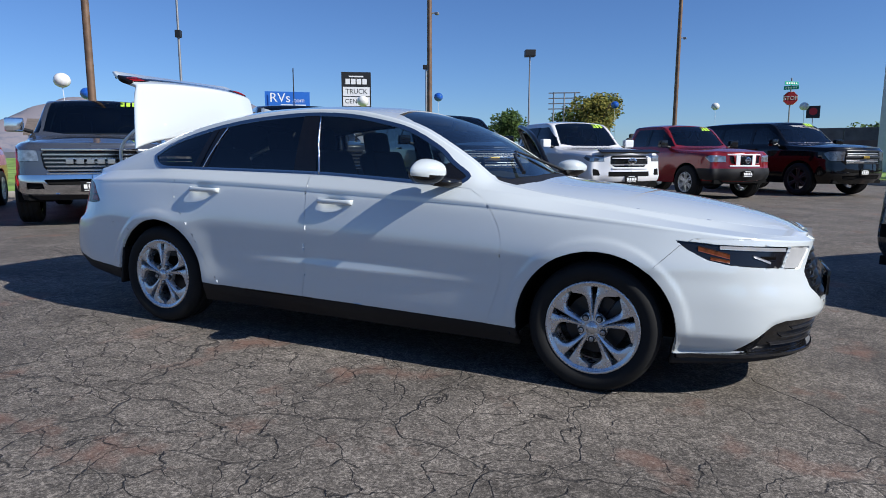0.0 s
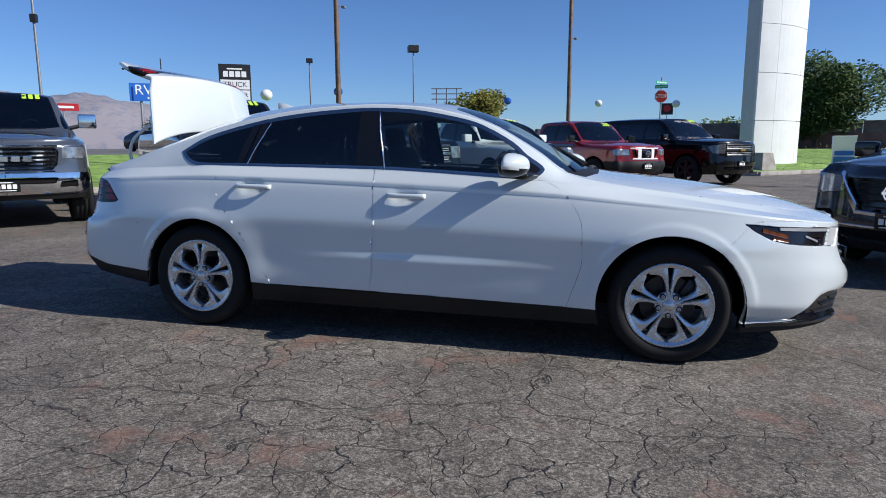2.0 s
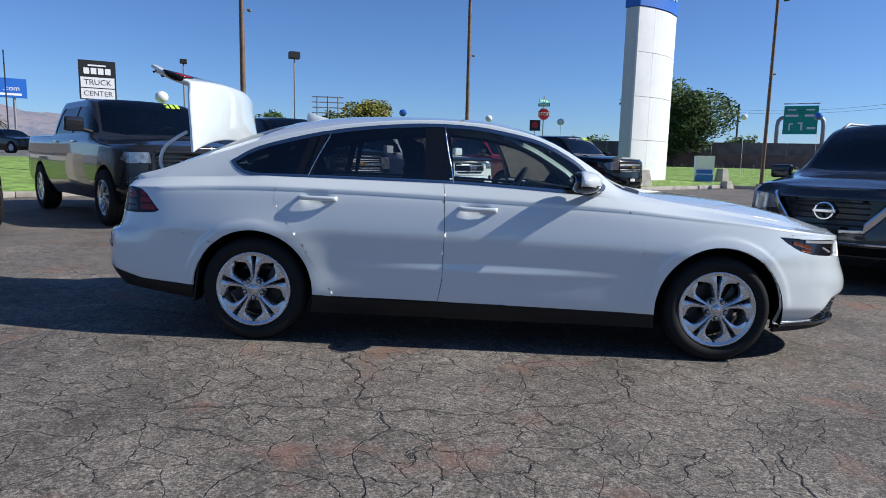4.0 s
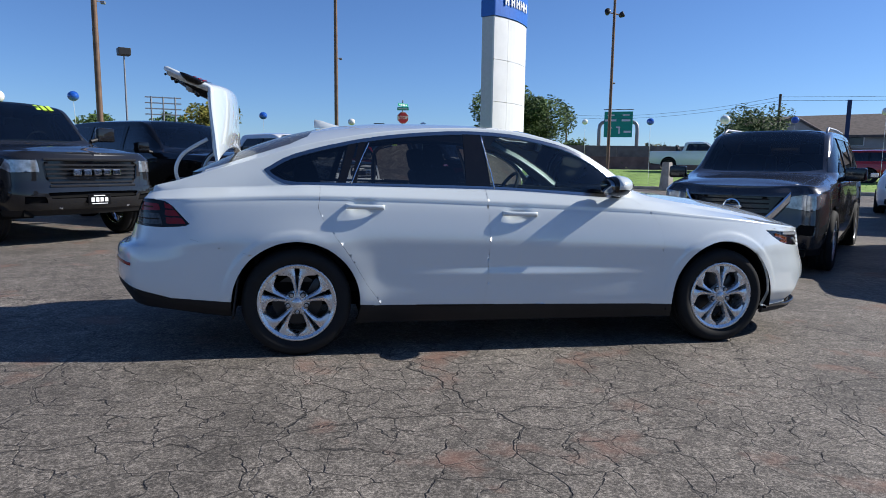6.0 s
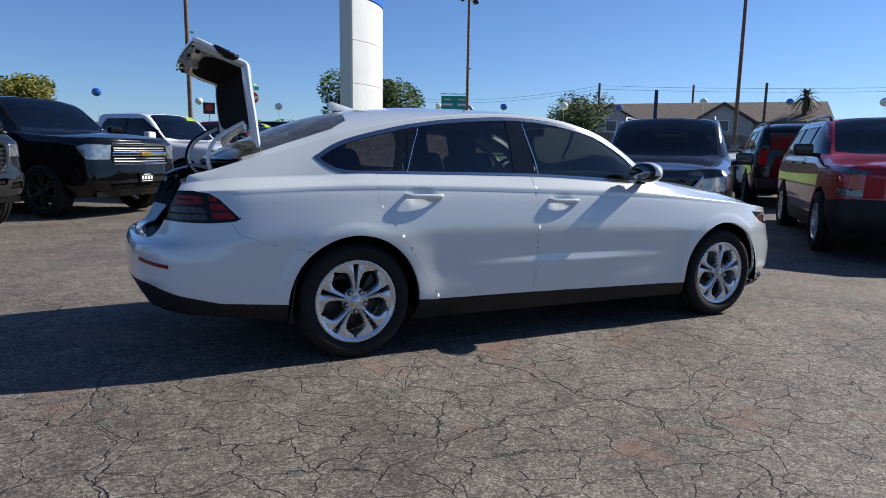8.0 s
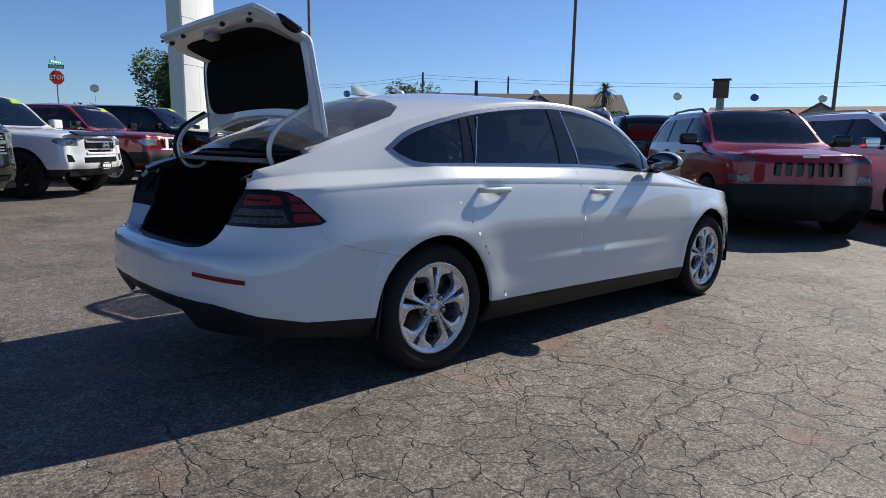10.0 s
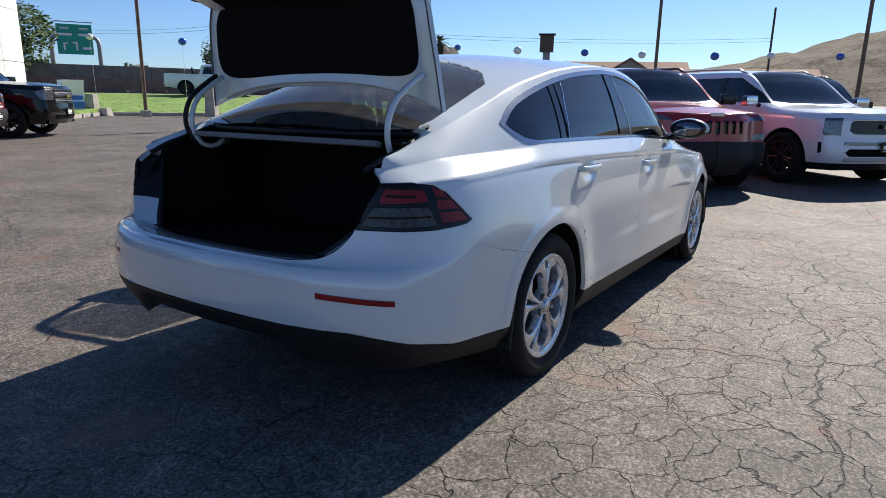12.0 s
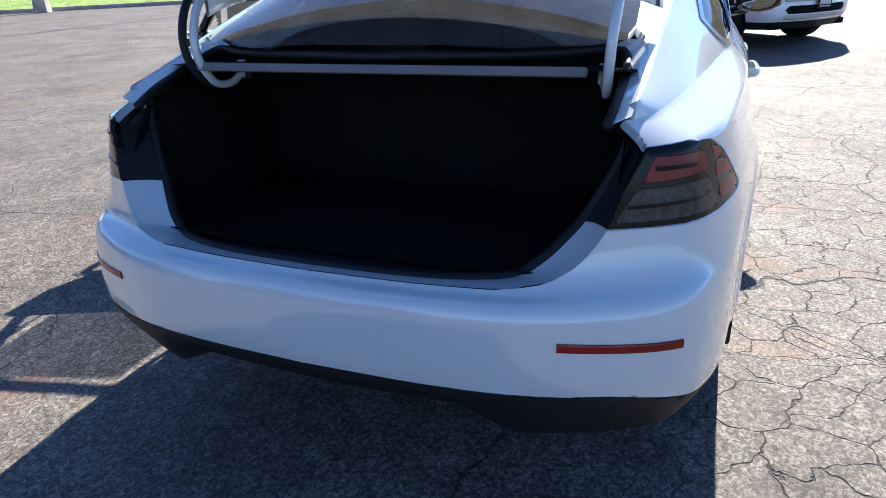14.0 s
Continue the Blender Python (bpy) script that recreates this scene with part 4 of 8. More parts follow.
    # top sheet
    belt_lo, tops = [(-0.19, 1.10), (-0.13, 1.05), (-0.02, 1.018), (0.3, 1.018), (1.1, 1.016), (1.5, 1.004), (1.92, 0.985), (2.05, 0.98)], [(2.13, 1.03), (2.03, 1.105), (1.94, 1.18), (1.77, 1.27), (1.62, 1.315), (1.35, 1.361), (1.1, 1.372), (0.85, 1.36), (0.53, 1.325), (0.25, 1.27), (-0.03, 1.19)]
    dlo = smoothline(belt_lo + tops + belt_lo[:1], 4)[:-1]
    sd = poly_sd(dlo)
    side = lambda q: q[:, 3] < 1.02
    B.cut("trim", XZ, lambda q: sd(q) - 0.004, side)
    B.cut("dlo", XZ, lambda q: sd(q) + 0.016, side)
    for nm, p in (("b_pillar", [(1.03, 0.9), (1.20, 0.9), (1.13, 1.5), (1.02, 1.5)]), ("c_post", [(0.29, 0.9), (0.315, 0.9), (0.46, 1.5), (0.41, 1.5)]), ("q_post", [(0.20, 0.9), (0.245, 0.9), (0.42, 1.5), (0.37, 1.5)]), ("a_post", [(1.90, 0.9), (2.3, 0.9), (2.3, 1.1), (2.0, 1.1)])):
        B.cut(nm, XZ, poly_sd(p), side)
    XH = [0, 2]
    top_ = lambda q: q[:, 3] > 0.98
    B.cut("screen", XH, poly_sd([(2.36, -0.2), (2.36, 0.30), (2.30, 0.60), (2.22, 0.675), (1.72, 0.64), (1.58, 0.56), (1.53, 0.3), (1.52, -0.2)]), top_)
    B.cut("cowl", XH, poly_sd([(2.44, -0.2), (2.43, 0.45), (2.36, 0.69), (2.26, 0.70), (2.22, 0.66), (2.30, 0.55), (2.355, 0.30), (2.355, -0.2)]), top_)
    B.cut("rear_glass", XH, poly_sd([(-0.69, -0.2), (-0.67, 0.35), (-0.61, 0.53), (-0.56, 0.59), (-0.48, 0.605), (-0.05, 0.585), (0.06, 0.50), (0.10, 0.3), (0.11, -0.2)]), top_)
    B.cut("deck", XH, poly_sd([(-2, -0.2), (-2, 0.645), (-0.85, 0.648), (-0.60, 0.645), (-0.53, 0.63), (-0.50, 0.604), (-0.56, 0.59), (-0.61, 0.53), (-0.67, 0.35), (-0.69, -0.2)]))
    B.cut("hood", XH, poly_sd([(2.36, -0.2), (2.36, 0.30), (2.345, 0.62), (2.40, 0.70), (2.54, 0.715), (2.64, 0.705), (2.93, 0.69), (3.27, 0.61), (3.52, 0.47), (3.68, 0.27), (3.72, 0.1), (3.725, -0.2)]))
    a = {k: A.inside(k) for k in A.cuts}
    b = {k: B.inside(k) for k in B.cuts}
    arch = a["arch_r"] | a["arch_f"]
    hole = a["open"] | arch
    light = a["tail"] & ~hole
    low = a["lower"] & ~hole & ~a["intake"]
    front = (a["head"] | a["grille"] | a["intake"] | a["trim_f"]) & ~hole
    dr, df = a["door_r"] & ~hole & ~low, a["door_f"] & ~hole & ~low & ~a["door_r"]
    br = a["bump_r"] & ~hole & ~light & ~low
    bf = a["bump_f"] & ~hole & ~front & ~low
    rest = ~(hole | light | low | front | dr | df | br | bf)
    part_of("rear_door", A.mesh("rear_door", dr), WHITE, car, "white rear door")
    me = A.mesh("front_door", df)
    part_of("front_door", me, WHITE, car, "white front passenger door")
    fore = A.Q[A.T].mean(1)[:, 0] > 1.2
    both(car, "front_fender", A, rest & fore, WHITE, "white front fender", gap=0.0004)
    both(car, "rear_quarter", A, rest & ~fore, WHITE, "white rear quarter panel", gap=0.0)
    both(car, "rear_bumper", A, br, WHITE, "white rear bumper", split=False)
    both(car, "front_bumper", A, bf, WHITE, "white front bumper", split=False)
    both(car, "lower_cladding", A, low, PLASTIC, "black plastic sill and valance", split=False)
    boot_jamb(car, A, shut)
    both(car, "light_trim", A, a["trim_f"] & ~a["grille"] & ~a["head"], LIGHTTRIM, "pale grey panel beside the headlight", shift=-0.006)
    both(car, "grille", A, a["grille"] & ~a["intake"], GLOSSBLACK, "black mesh grille", split=False, shift=-0.02)
    both(car, "intake", A, a["intake"] & ~a["grille"], GLOSSBLACK, "black lower intake", split=False, shift=-0.015)
    # top panels
    bt = b["trim"] & ~b["dlo"]
    gl = b["dlo"]
    posts = gl & (b["b_pillar"] | b["c_post"] | b["q_post"] | b["a_post"])
    quarter_post = gl & ~posts & (B.Q[B.T].mean(1)[:, 0] < 0.30)
    cx = B.Q[B.T].mean(1)[:, 0]
    rearg = gl & ~posts & ~quarter_post & (cx < 1.1)
    frontg = gl & ~posts & (cx > 1.1)
    scr, rg, cw, hd, dk = b["screen"], b["rear_glass"], b["cowl"], b["hood"] & ~b["cowl"] & ~b["screen"], b["deck"]
    dk = dk & ~rg
    skin = ~(b["trim"] | gl | scr | rg | cw | hd | dk)
    both(car, "roof_panel", B, skin, WHITE, "white roof and pillars", split=False, gap=0.0)
    both(car, "bonnet", B, hd, WHITE, "white bonnet", split=False)
    both(car, "cowl_panel", B, cw, PLASTIC, "black cowl below the windscreen", split=False, shift=-0.006)
    both(car, "window_trim", B, bt, DARKCHROME, "polished dark metal window trim", skirt=0.012, gap=0.0, shift=0.003)
    for lo_, hi_ in ((-1, 0.75), (0.75, 1.5), (1.5, 3)):
        both(car, "door_pillar", B, posts & (cx > lo_) & (cx <= hi_), GLOSSBLACK, "black door pillar", gap=0.0, shift=0.001)
    both(car, "quarter_window", B, quarter_post, GLASS_DARK, "dark tinted quarter window", skirt=0, shift=-0.003)
    part_of("rear_side_window", B.mesh("rear_side_window", rearg, 0, 0, -0.004), GLASS_DARK, car, "dark tinted rear window")
    fw = B.mesh("front_side_window", frontg, 0, 0, -0.004)
    part_of("front_side_window", fw, GLASS_SIDE, car, "tinted front window")
    both(car, "windscreen", B, scr, GLASS_CLEAR, "windscreen glass", split=False, skirt=0, shift=-0.004)
    both(car, "rear_window", B, rg, GLASS_REAR, "dark rear window", split=False, skirt=0, shift=-0.004)
    # inner skins
    inner = both(car, "inner_panel", A, ~(hole | light), LINER, "", skirt=0, shift=-0.035)
    both(car, "headlining", B, skin & ~dk, GREYTRIM, "grey headlining", split=False, skirt=0, shift=-0.03)
    # lights
    lens = light & ~(a["t_red"] | a["t_grey"] | a["t_out"] | a["t_mid"] | a["t_low"])
    lights = both(car, "tail_light", A, lens, SMOKELENS, "smoked tail light with red and grey sections", gap=0.001, shift=-0.002)
    for key, nm, mt in (("t_red", "brake_light", REDLENS), ("t_out", "side_light", REDLENS), ("t_mid", "side_light", REDLENS), ("t_low", "side_light", REDLENS), ("t_grey", "reversing_light", CLEARGREY)):
        me = A.mesh(nm, light & a[key], 0.008, 0.0006, -0.001)
        for lamp, mm in zip(lights, (me, mirrored(me))):
            part_of(nm, mm, mt, lamp, "")
    ribs("lens_line", A, 4, [(0.70 + 0.022 * q, 0.806) for q in range(11)], 0.0035, 0.0015, SMOKELENS, car)
    ribs("lens_line", A, 4, [(0.765 + 0.0125 * q, 0.876 - 0.0004 * q) for q in range(9)], 0.0042, 0.0015, SMOKELENS, car)
    ribs("rear_reflector", A, 4, [(0.56 + 0.026 * i, 0.560 - 0.0018 * i) for i in range(11)], 0.0095, 0.004, REDLENS, car, "red rear reflector")
    both(car, "headlight", A, a["head"] & ~a["grille"], GLOSSBLACK, "dark headlight with a bright strip", shift=-0.010)
    ribs("light_strip", A, 3, [(0.64 + 0.03 * i, 0.731 + 0.0012 * i) for i in range(13)], 0.0085, -0.001, LAMPW, car)
    ribs("indicator", A, 3, [(0.95 + 0.015 * i, 0.705 + 0.0035 * i) for i in range(11)], 0.012, -0.006, AMBER, car)
    ribs("indicator", A, 3, [(0.95 + 0.013 * i, 0.682 + 0.0022 * i) for i in range(8)], 0.008, -0.006, AMBER, car)
    ribs("projector", A, 3, [(0.735 + 0.012 * i, 0.674 + 0.004 * i) for i in range(9)], 0.005, -0.003, LAMPW, car)
    ribs("projector", A, 3, [(0.70 + 0.014 * i, 0.692 + 0.0005 * i) for i in range(7)], 0.011, -0.006, SMOKELENS, car)
    for i in range(6):
        part("grille_bar", rib(A, 3, [(0.044 * j, 0.495 + 0.042 * i) for j in range(10)], 0.007, -0.004, 0.02), DARKALLOY, car, "")
    for i in range(3):
        part("intake_bar", rib(A, 3, [(0.06 * j, 0.275 + 0.035 * i) for j in range(13 - i)], 0.0035, -0.002, 0.02), DARKALLOY, car, "")
    part("lip_strip", rib(A, 3, [(0.06 * j, 0.228) for j in range(21)], 0.010, 0.022), GLOSSBLACK, car, "black lower lip")
    # wheels and arches
    for x in (0.0, 2.83):
        for sgn in (1, -1):
            m = pose(x, -0.80 * sgn, 0.322, 0, 0, 0 if sgn > 0 else 180)
            wheel(car, m, 0.322, 0.228, 0.225, "hero")
        for sgn in (1, -1):
            bm = bmesh.new()
            n = 28
            r = (0.372 if x == 0 else 0.385) + 0.002
            rings = []
            for k in range(n + 1):
                an = math.pi * (-0.06 + 1.12 * k / n)
                rings.append([bm.verts.new((x + r * math.cos(an), -sgn * yy, 0.318 + r * math.sin(an))) for yy in (0.905, 0.60)])
            for p, q in zip(rings, rings[1:]):
                bm.faces.new((p[0], p[1], q[1], q[0]))
            bm.faces.new([r_[1] for r_ in rings])
            part("wheel_arch_liner", smooth(bm), LINER, car, "")
    for x in (-0.34, 2.44):
        for sgn in (1, -1):
            bm = bmesh.new()
            box(bm, (x - 0.01, -sgn * 0.85, 0.355), (0.012, 0.13, 0.25), (0, 8, 0), 0.01)
            part("mud_flap", bm, PLASTIC, car, "black mud flap")
    # unseen panel behind the seats, added to stop sun leaking through the body
    bm = bmesh.new()
    box(bm, (-0.235, 0, 0.64), (0.03, 1.60, 0.56), (0, 0, 0), 0.004)
    part("bulkhead", bm, LINER, car, "")
    bm = bmesh.new()
    box(bm, (-0.60, 0, 0.42), (0.76, 1.36, 0.04), (0, 0, 0), 0.01)
    box(bm, (1.35, 0, 0.29), (3.9, 1.20, 0.06), (0, 0, 0), 0.03)
    part("underbody", bm, LINER, car, "")
    hero_details(car, A, B, a, b, df, dr, frontg, rearg, dk)
    return car


def boot_jamb(car, A, shut):
    """The folded recess between the lid's shut line and the rubber seal of the boot opening."""
    outer = []
    for r, z in smoothline(shut, 6):
        p, nv = surf(A, 4, r, z)
        outer.append(Vector((p.x, -abs(p.y) if r > 0 else 0.0, z)))
    inn = smoothline([(-1.022, 0.0, 0.644), (-1.014, -0.22, 0.644), (-0.982, -0.37, 0.644), (-0.945, -0.445, 0.647), (-0.915, -0.495, 0.678), (-0.885, -0.530, 0.712), (-0.855, -0.562, 0.748), (-0.828, -0.597, 0.81), (-0.80, -0.628, 0.875), (-0.785, -0.640, 0.92), (-0.77, -0.645, 0.955)], 6)
    inner = [Vector(p) for p in inn]
    n = len(outer)
    lo, hi = 36, 55
    for nm, i0, i1, mat, lab in (("boot_flange", 0, lo, WHITE, "white folded boot flange"), ("boot_surround", lo, hi, PLASTIC, "black trim round the boot opening"), ("boot_flange", hi, n - 1, WHITE, "white folded boot flange")):
        for sg in (1, -1):
            bm = bmesh.new()
            g = []
            for i in range(i0, i1 + 1):
                a, b = outer[i], inner[i]
                row = []
                for k in range(9):
                    u = k / 8
                    q = a.lerp(b, u)
                    q.x += 0.012 * math.sin(math.pi * u) - (0.002 if mat is PLASTIC else 0)
                    row.append(bm.verts.new((q.x, q.y * sg, q.z)))
                g.append(row)
            for r0, r1 in zip(g, g[1:]):
                for k in range(8):
                    f = (r0[k], r0[k + 1], r1[k + 1], r1[k])
                    bm.faces.new(f if sg > 0 else f[::-1])
            part(nm, smooth(bm, 60), mat, car, lab)
    bm = bmesh.new()
    tube(bm, [(p.x + 0.004, -p.y, p.z) for p in inner[::-1]] + [(p.x + 0.004, p.y, p.z) for p in inner[1:]], 0.013, 8)
    part("boot_seal", smooth(bm), PLASTIC, car, "black rubber seal round the opening")


def hero_details(car, A, B, a, b, df, dr, frontg, rearg, dk):
    # boot lid, standing open: rows run from the lower edge over the ridge to the straight rim
    rows = [((-0.454, 0.660, 1.145), (-0.430, 1.238)), ((-0.462, 0.653, 1.21), (-0.425, 1.275)), ((-0.472, 0.643, 1.30), (-0.421, 1.34)), ((-0.488, 0.628, 1.42), (-0.421, 1.44)),
            ((-0.497, 0.615, 1.51), (-0.424, 1.54)), ((-0.500, 0.600, 1.565), (-0.430, 1.60)), ((-0.512, 0.590, 1.592), (-0.443, 1.622)), ((-0.540, 0.588, 1.606), (-0.475, 1.633)),
            ((-0.590, 0.598, 1.625), (-0.535, 1.645)), ((-0.650, 0.606, 1.650), (-0.62, 1.662)), ((-0.71, 0.592, 1.678), (-0.71, 1.682)), ((-0.765, 0.566, 1.703), (-0.785, 1.702))]
    arr = smoothline([(*e, *c) for e, c in rows], 6)
    us = np.sin(np.linspace(-1, 1, 49) * math.pi / 2 * 0.93) / math.sin(math.pi / 2 * 0.93)

    def lid_point(u, k, inset=0.0, depth=0.0):
        """Point of the lid at crosswise u and row k, moved in from the edge and down from the outer face."""
        k = min(max(k, 0.0), len(arr) - 1.0)
        i = min(int(k), len(arr) - 2)
        ex, hw, ez, cx_, cz = arr[i] + (arr[i + 1] - arr[i]) * (k - i)
        g = abs(u) ** (2.6 - 0.5 * k / len(arr))
        p = Vector((cx_ + (ex - cx_) * g, u * (hw - inset), cz + (ez - cz) * g))
        if depth:
            a_, b_ = lid_point(u, k - 2), lid_point(u, k + 2)
            c_, d_ = lid_point(max(u - 0.05, -1), k), lid_point(min(u + 0.05, 1), k)
            p += (b_ - a_).cross(d_ - c_).normalized() * depth
        return p

    def lid_grid(ks, uu, inset, depth):
        bm = bmesh.new()
        g = [[bm.verts.new(lid_point(u, k, inset(u, k), depth(u, k))) for u in uu] for k in ks]
        for r0, r1 in zip(g, g[1:]):
            for j in range(len(uu) - 1):
                bm.faces.new((r0[j], r0[j + 1], r1[j + 1], r1[j]))
        return bm, g

    K = len(arr) - 1
    ks = [0, 0.4] + list(range(1, K)) + [K - 0.4, K]
    rim_ = lambda u, k: min(1.0, min(k, K - k) / 1.5) * min(1.0, (1 - abs(u)) / 0.03)
    SIDE = 1 if lid_point(0, K / 4, 0, 0.01).x < lid_point(0, K / 4).x else -1
    bm, g = lid_grid(ks, us, lambda u, k: 0.0, lambda u, k: SIDE * 0.010 * (1 - rim_(u, k)) ** 2)
    # folded edge all round
    loop = [r[0] for r in g] + g[-1][1:] + [r[-1] for r in g[:-1]][::-1] + g[0][1:-1][::-1]
    uv = [(us[0], k) for k in ks] + [(u, K) for u in us[1:]] + [(us[-1], k) for k in ks[:-1]][::-1] + [(u, 0) for u in us[1:-1]][::-1]
    prev = loop
    for step, (ins, dep) in enumerate(((0.001, 0.020), (0.006, 0.027))):
        ring = [bm.verts.new(lid_point(u * (1 - ins), min(max(k, ins * 30), K - ins * 30), 0, SIDE * dep)) for u, k in uv]
        for q in range(len(loop)):
            r_ = (q + 1) % len(loop)
            bm.faces.new((prev[q], prev[r_], ring[r_], ring[q]))
        prev = ring
    bmesh.ops.recalc_face_normals(bm, faces=bm.faces)
    lid = part("boot_lid", smooth(bm, 50), WHITE, car, "white boot lid swung wide open")
    # pressed inner frame: thin at the edge, deeper further in, with a stiffening step
    step_ = lambda u, k: 0.024 + 0.022 * min(1.0, max(0.0, (min(k * 0.021, (K - k) * 0.017, (1 - abs(u)) * 0.62) - 0.018) / 0.022))
    bm, _ = lid_grid([0.25] + [q * 0.5 for q in range(1, 2 * K)] + [K - 0.25], np.linspace(-0.985, 0.985, 81), lambda u, k: 0.004, lambda u, k: SIDE * step_(u, k))
    part("lid_frame", smooth(bm, 60), WHITE, lid, "white pressed inner frame")

    def liner(u, v):
        """Rounded carpet panel in unit coordinates."""
        w = 0.925 - 0.15 * max(0.0, v - 0.3) / 0.7
        q = (abs(2 * v - 1)) ** 10
        return u * w * (1 - q) ** 0.16 if q < 1 else 0.0

    kl0, kl1 = 7.0, K - 7.5
    bm = bmesh.new()
    vs = (1 - np.cos(np.linspace(0.02, 0.98, 40) * math.pi)) / 2
    g = [[bm.verts.new(lid_point(liner(u, v), kl0 + (kl1 - kl0) * v + (3.0 * liner(u, v) ** 4 * (1 - v)), 0, SIDE * (0.052 if 0 < i_ < len(vs) - 1 and abs(u) < 0.99 else 0.044))) for u in np.linspace(-1, 1, 41)] for i_, v in enumerate(vs)]
    for r0, r1 in zip(g, g[1:]):
        for j in range(40):
            bm.faces.new((r0[j], r0[j + 1], r1[j + 1], r1[j]))
    part("lid_liner", smooth(bm, 60), LINER, lid, "black carpet lining")
    # light units at both ends of the lid, wrapped over its edge
    for sg in (1, -1):
        bm = bmesh.new()
        ring_k, n_u = [43.0 + 13.5 * q / 12 for q in range(13)], 14
        gg = []
        for q, k in enumerate(ring_k):
            cap = math.sin(math.pi * q / 12) ** 0.45
            row = [bm.verts.new(lid_point(sg * (1.0 - (0.30 * cap) * (1 - j / n_u)), k, 0, -SIDE * 0.007 * cap * min(1, j / 2))) for j in range(n_u + 1)]
            e_ = lid_point(sg, k, -0.016 * cap, SIDE * 0.004)
            f_ = lid_point(sg, k, -0.014 * cap, SIDE * 0.030 * cap)
            h_ = lid_point(sg, k, 0.010, SIDE * 0.034 * cap)
            gg.append(row + [bm.verts.new(p_) for p_ in (e_, f_, h_)])
        for r0, r1 in zip(gg, gg[1:]):
            for j in range(len(r0) - 1):
                bm.faces.new((r0[j], r0[j + 1], r1[j + 1], r1[j]))
        bmesh.ops.recalc_face_normals(bm, faces=bm.faces)
        lamp = part("lid_light", smooth(bm, 60), SMOKELENS, lid, "dark tail light end with slanted red bars")
        for c in range(3):
            bm = bmesh.new()
            pp = [lid_point(sg * (0.82 + 0.165 * q / 7), 46.0 + 2.6 * c - 1.6 * q / 7, 0, -SIDE * 0.006) for q in range(8)]
            tube(bm, pp, 0.0050, 6)
            part("red_bar", smooth(bm), REDLENS, lamp, "")
    # dark band between the light units
    bm, _ = lid_grid([47.5 + q for q in range(6)], np.linspace(-0.72, 0.72, 30), lambda u, k: 0.0, lambda u, k: -SIDE * 0.003)
    part("lid_light_band", smooth(bm), SMOKELENS, lid, "dark light band across the lid")
    # holes, buffers and latch of the inner face
    for u, k, s_ in ((0.42, K - 2.5, 0.012), (-0.42, K - 2.5, 0.012), (0.80, K - 4.5, 0.014), (-0.80, K - 4.5, 0.014), (0.93, K - 1.6, 0.007), (-0.93, K - 1.6, 0.007)):
        bm = bmesh.new()
        bmesh.ops.create_uvsphere(bm, u_segments=12, v_segments=8, radius=1, matrix=Matrix.Translation(lid_point(u, k, 0, SIDE * 0.048)) @ Matrix.Diagonal((s_, s_ * 1.6, s_, 1)))
        part("rubber_buffer", smooth(bm), PLASTIC, lid, "")
    bm = bmesh.new()
    pl_ = lid_point(0, K - 6.5, 0, SIDE * 0.055)
    box(bm, pl_, (0.05, 0.11, 0.03), (0, 20, 0), 0.006)
    part("latch", smooth(bm), STEEL, lid, "metal boot latch")
    for sg in (1, -1):
        bm = bmesh.new()
        dy = 0.045 if sg < 0 else -0.030
        pts = smoothline([(x_, y_ + dy, z_) for x_, y_, z_ in ((-0.575, 0.506, 1.000), (-0.620, 0.515, 0.975), (-0.675, 0.525, 0.985), (-0.712, 0.532, 1.045), (-0.712, 0.536, 1.11), (-0.675, 0.540, 1.18), (-0.60, 0.545, 1.235), (-0.53, 0.55, 1.275))], 6)
        tube(bm, [(p[0], sg * p[1], p[2]) for p in pts], 0.0115, 8)
        part("lid_hinge", smooth(bm), WHITE, car, "white curved hinge arm")
        bm = bmesh.new()
        box(bm, (-0.565, sg * (0.505 + dy), 1.005), (0.035, 0.03, 0.05), (0, 15, 0), 0.006)
        part("hinge_bracket", smooth(bm), STEEL, car, "")
        if sg > 0:
            bm = bmesh.new()
            tube(bm, [(p[0] - 0.014, p[1] + 0.024, p[2] + 0.006) for p in pts[8:]], 0.011, 8)
            part("hinge_cable", smooth(bm), PLASTIC, car, "black ribbed cable sleeve")
    # boot interior
    bm = bmesh.new()
    inn = [(-0.95, 0.66), (-0.93, 0.60), (-0.25, 0.60), (-0.22, 1.02), (-0.69, 1.03)]
    for sg in (1, -1):
        va = [bm.verts.new((x, sg * 0.63, z)) for x, z in ((-0.93, 0.60), (-0.25, 0.60), (-0.22, 1.02), (-0.60, 1.02), (-0.80, 0.93), (-0.90, 0.80))]
        bm.faces.new(va)
    for (x0, z0), (x1, z1) in zip(inn, inn[1:]):
        bm.faces.new([bm.verts.new(p) for p in ((x0, -0.63, z0), (x0, 0.63, z0), (x1, 0.63, z1), (x1, -0.63, z1))])
    part("boot_lining", bm, LINER, car, "black boot lining")
    bm = bmesh.new()
    box(bm, (-0.965, 0, 0.612), (0.10, 0.84, 0.045), bevel=0.015)
    part("boot_sill", smooth(bm), PLASTIC, car, "black sill plate")
    bm = bmesh.new()
    box(bm, (-0.70, 0, 1.028), (0.03, 1.06, 0.022), (0, 12, 0), 0.006)
    part("boot_edge", smooth(bm), GREYTRIM, car, "grey parcel shelf edge")
    bm = bmesh.new()
    BP, BQ = B.grid
    edge = []
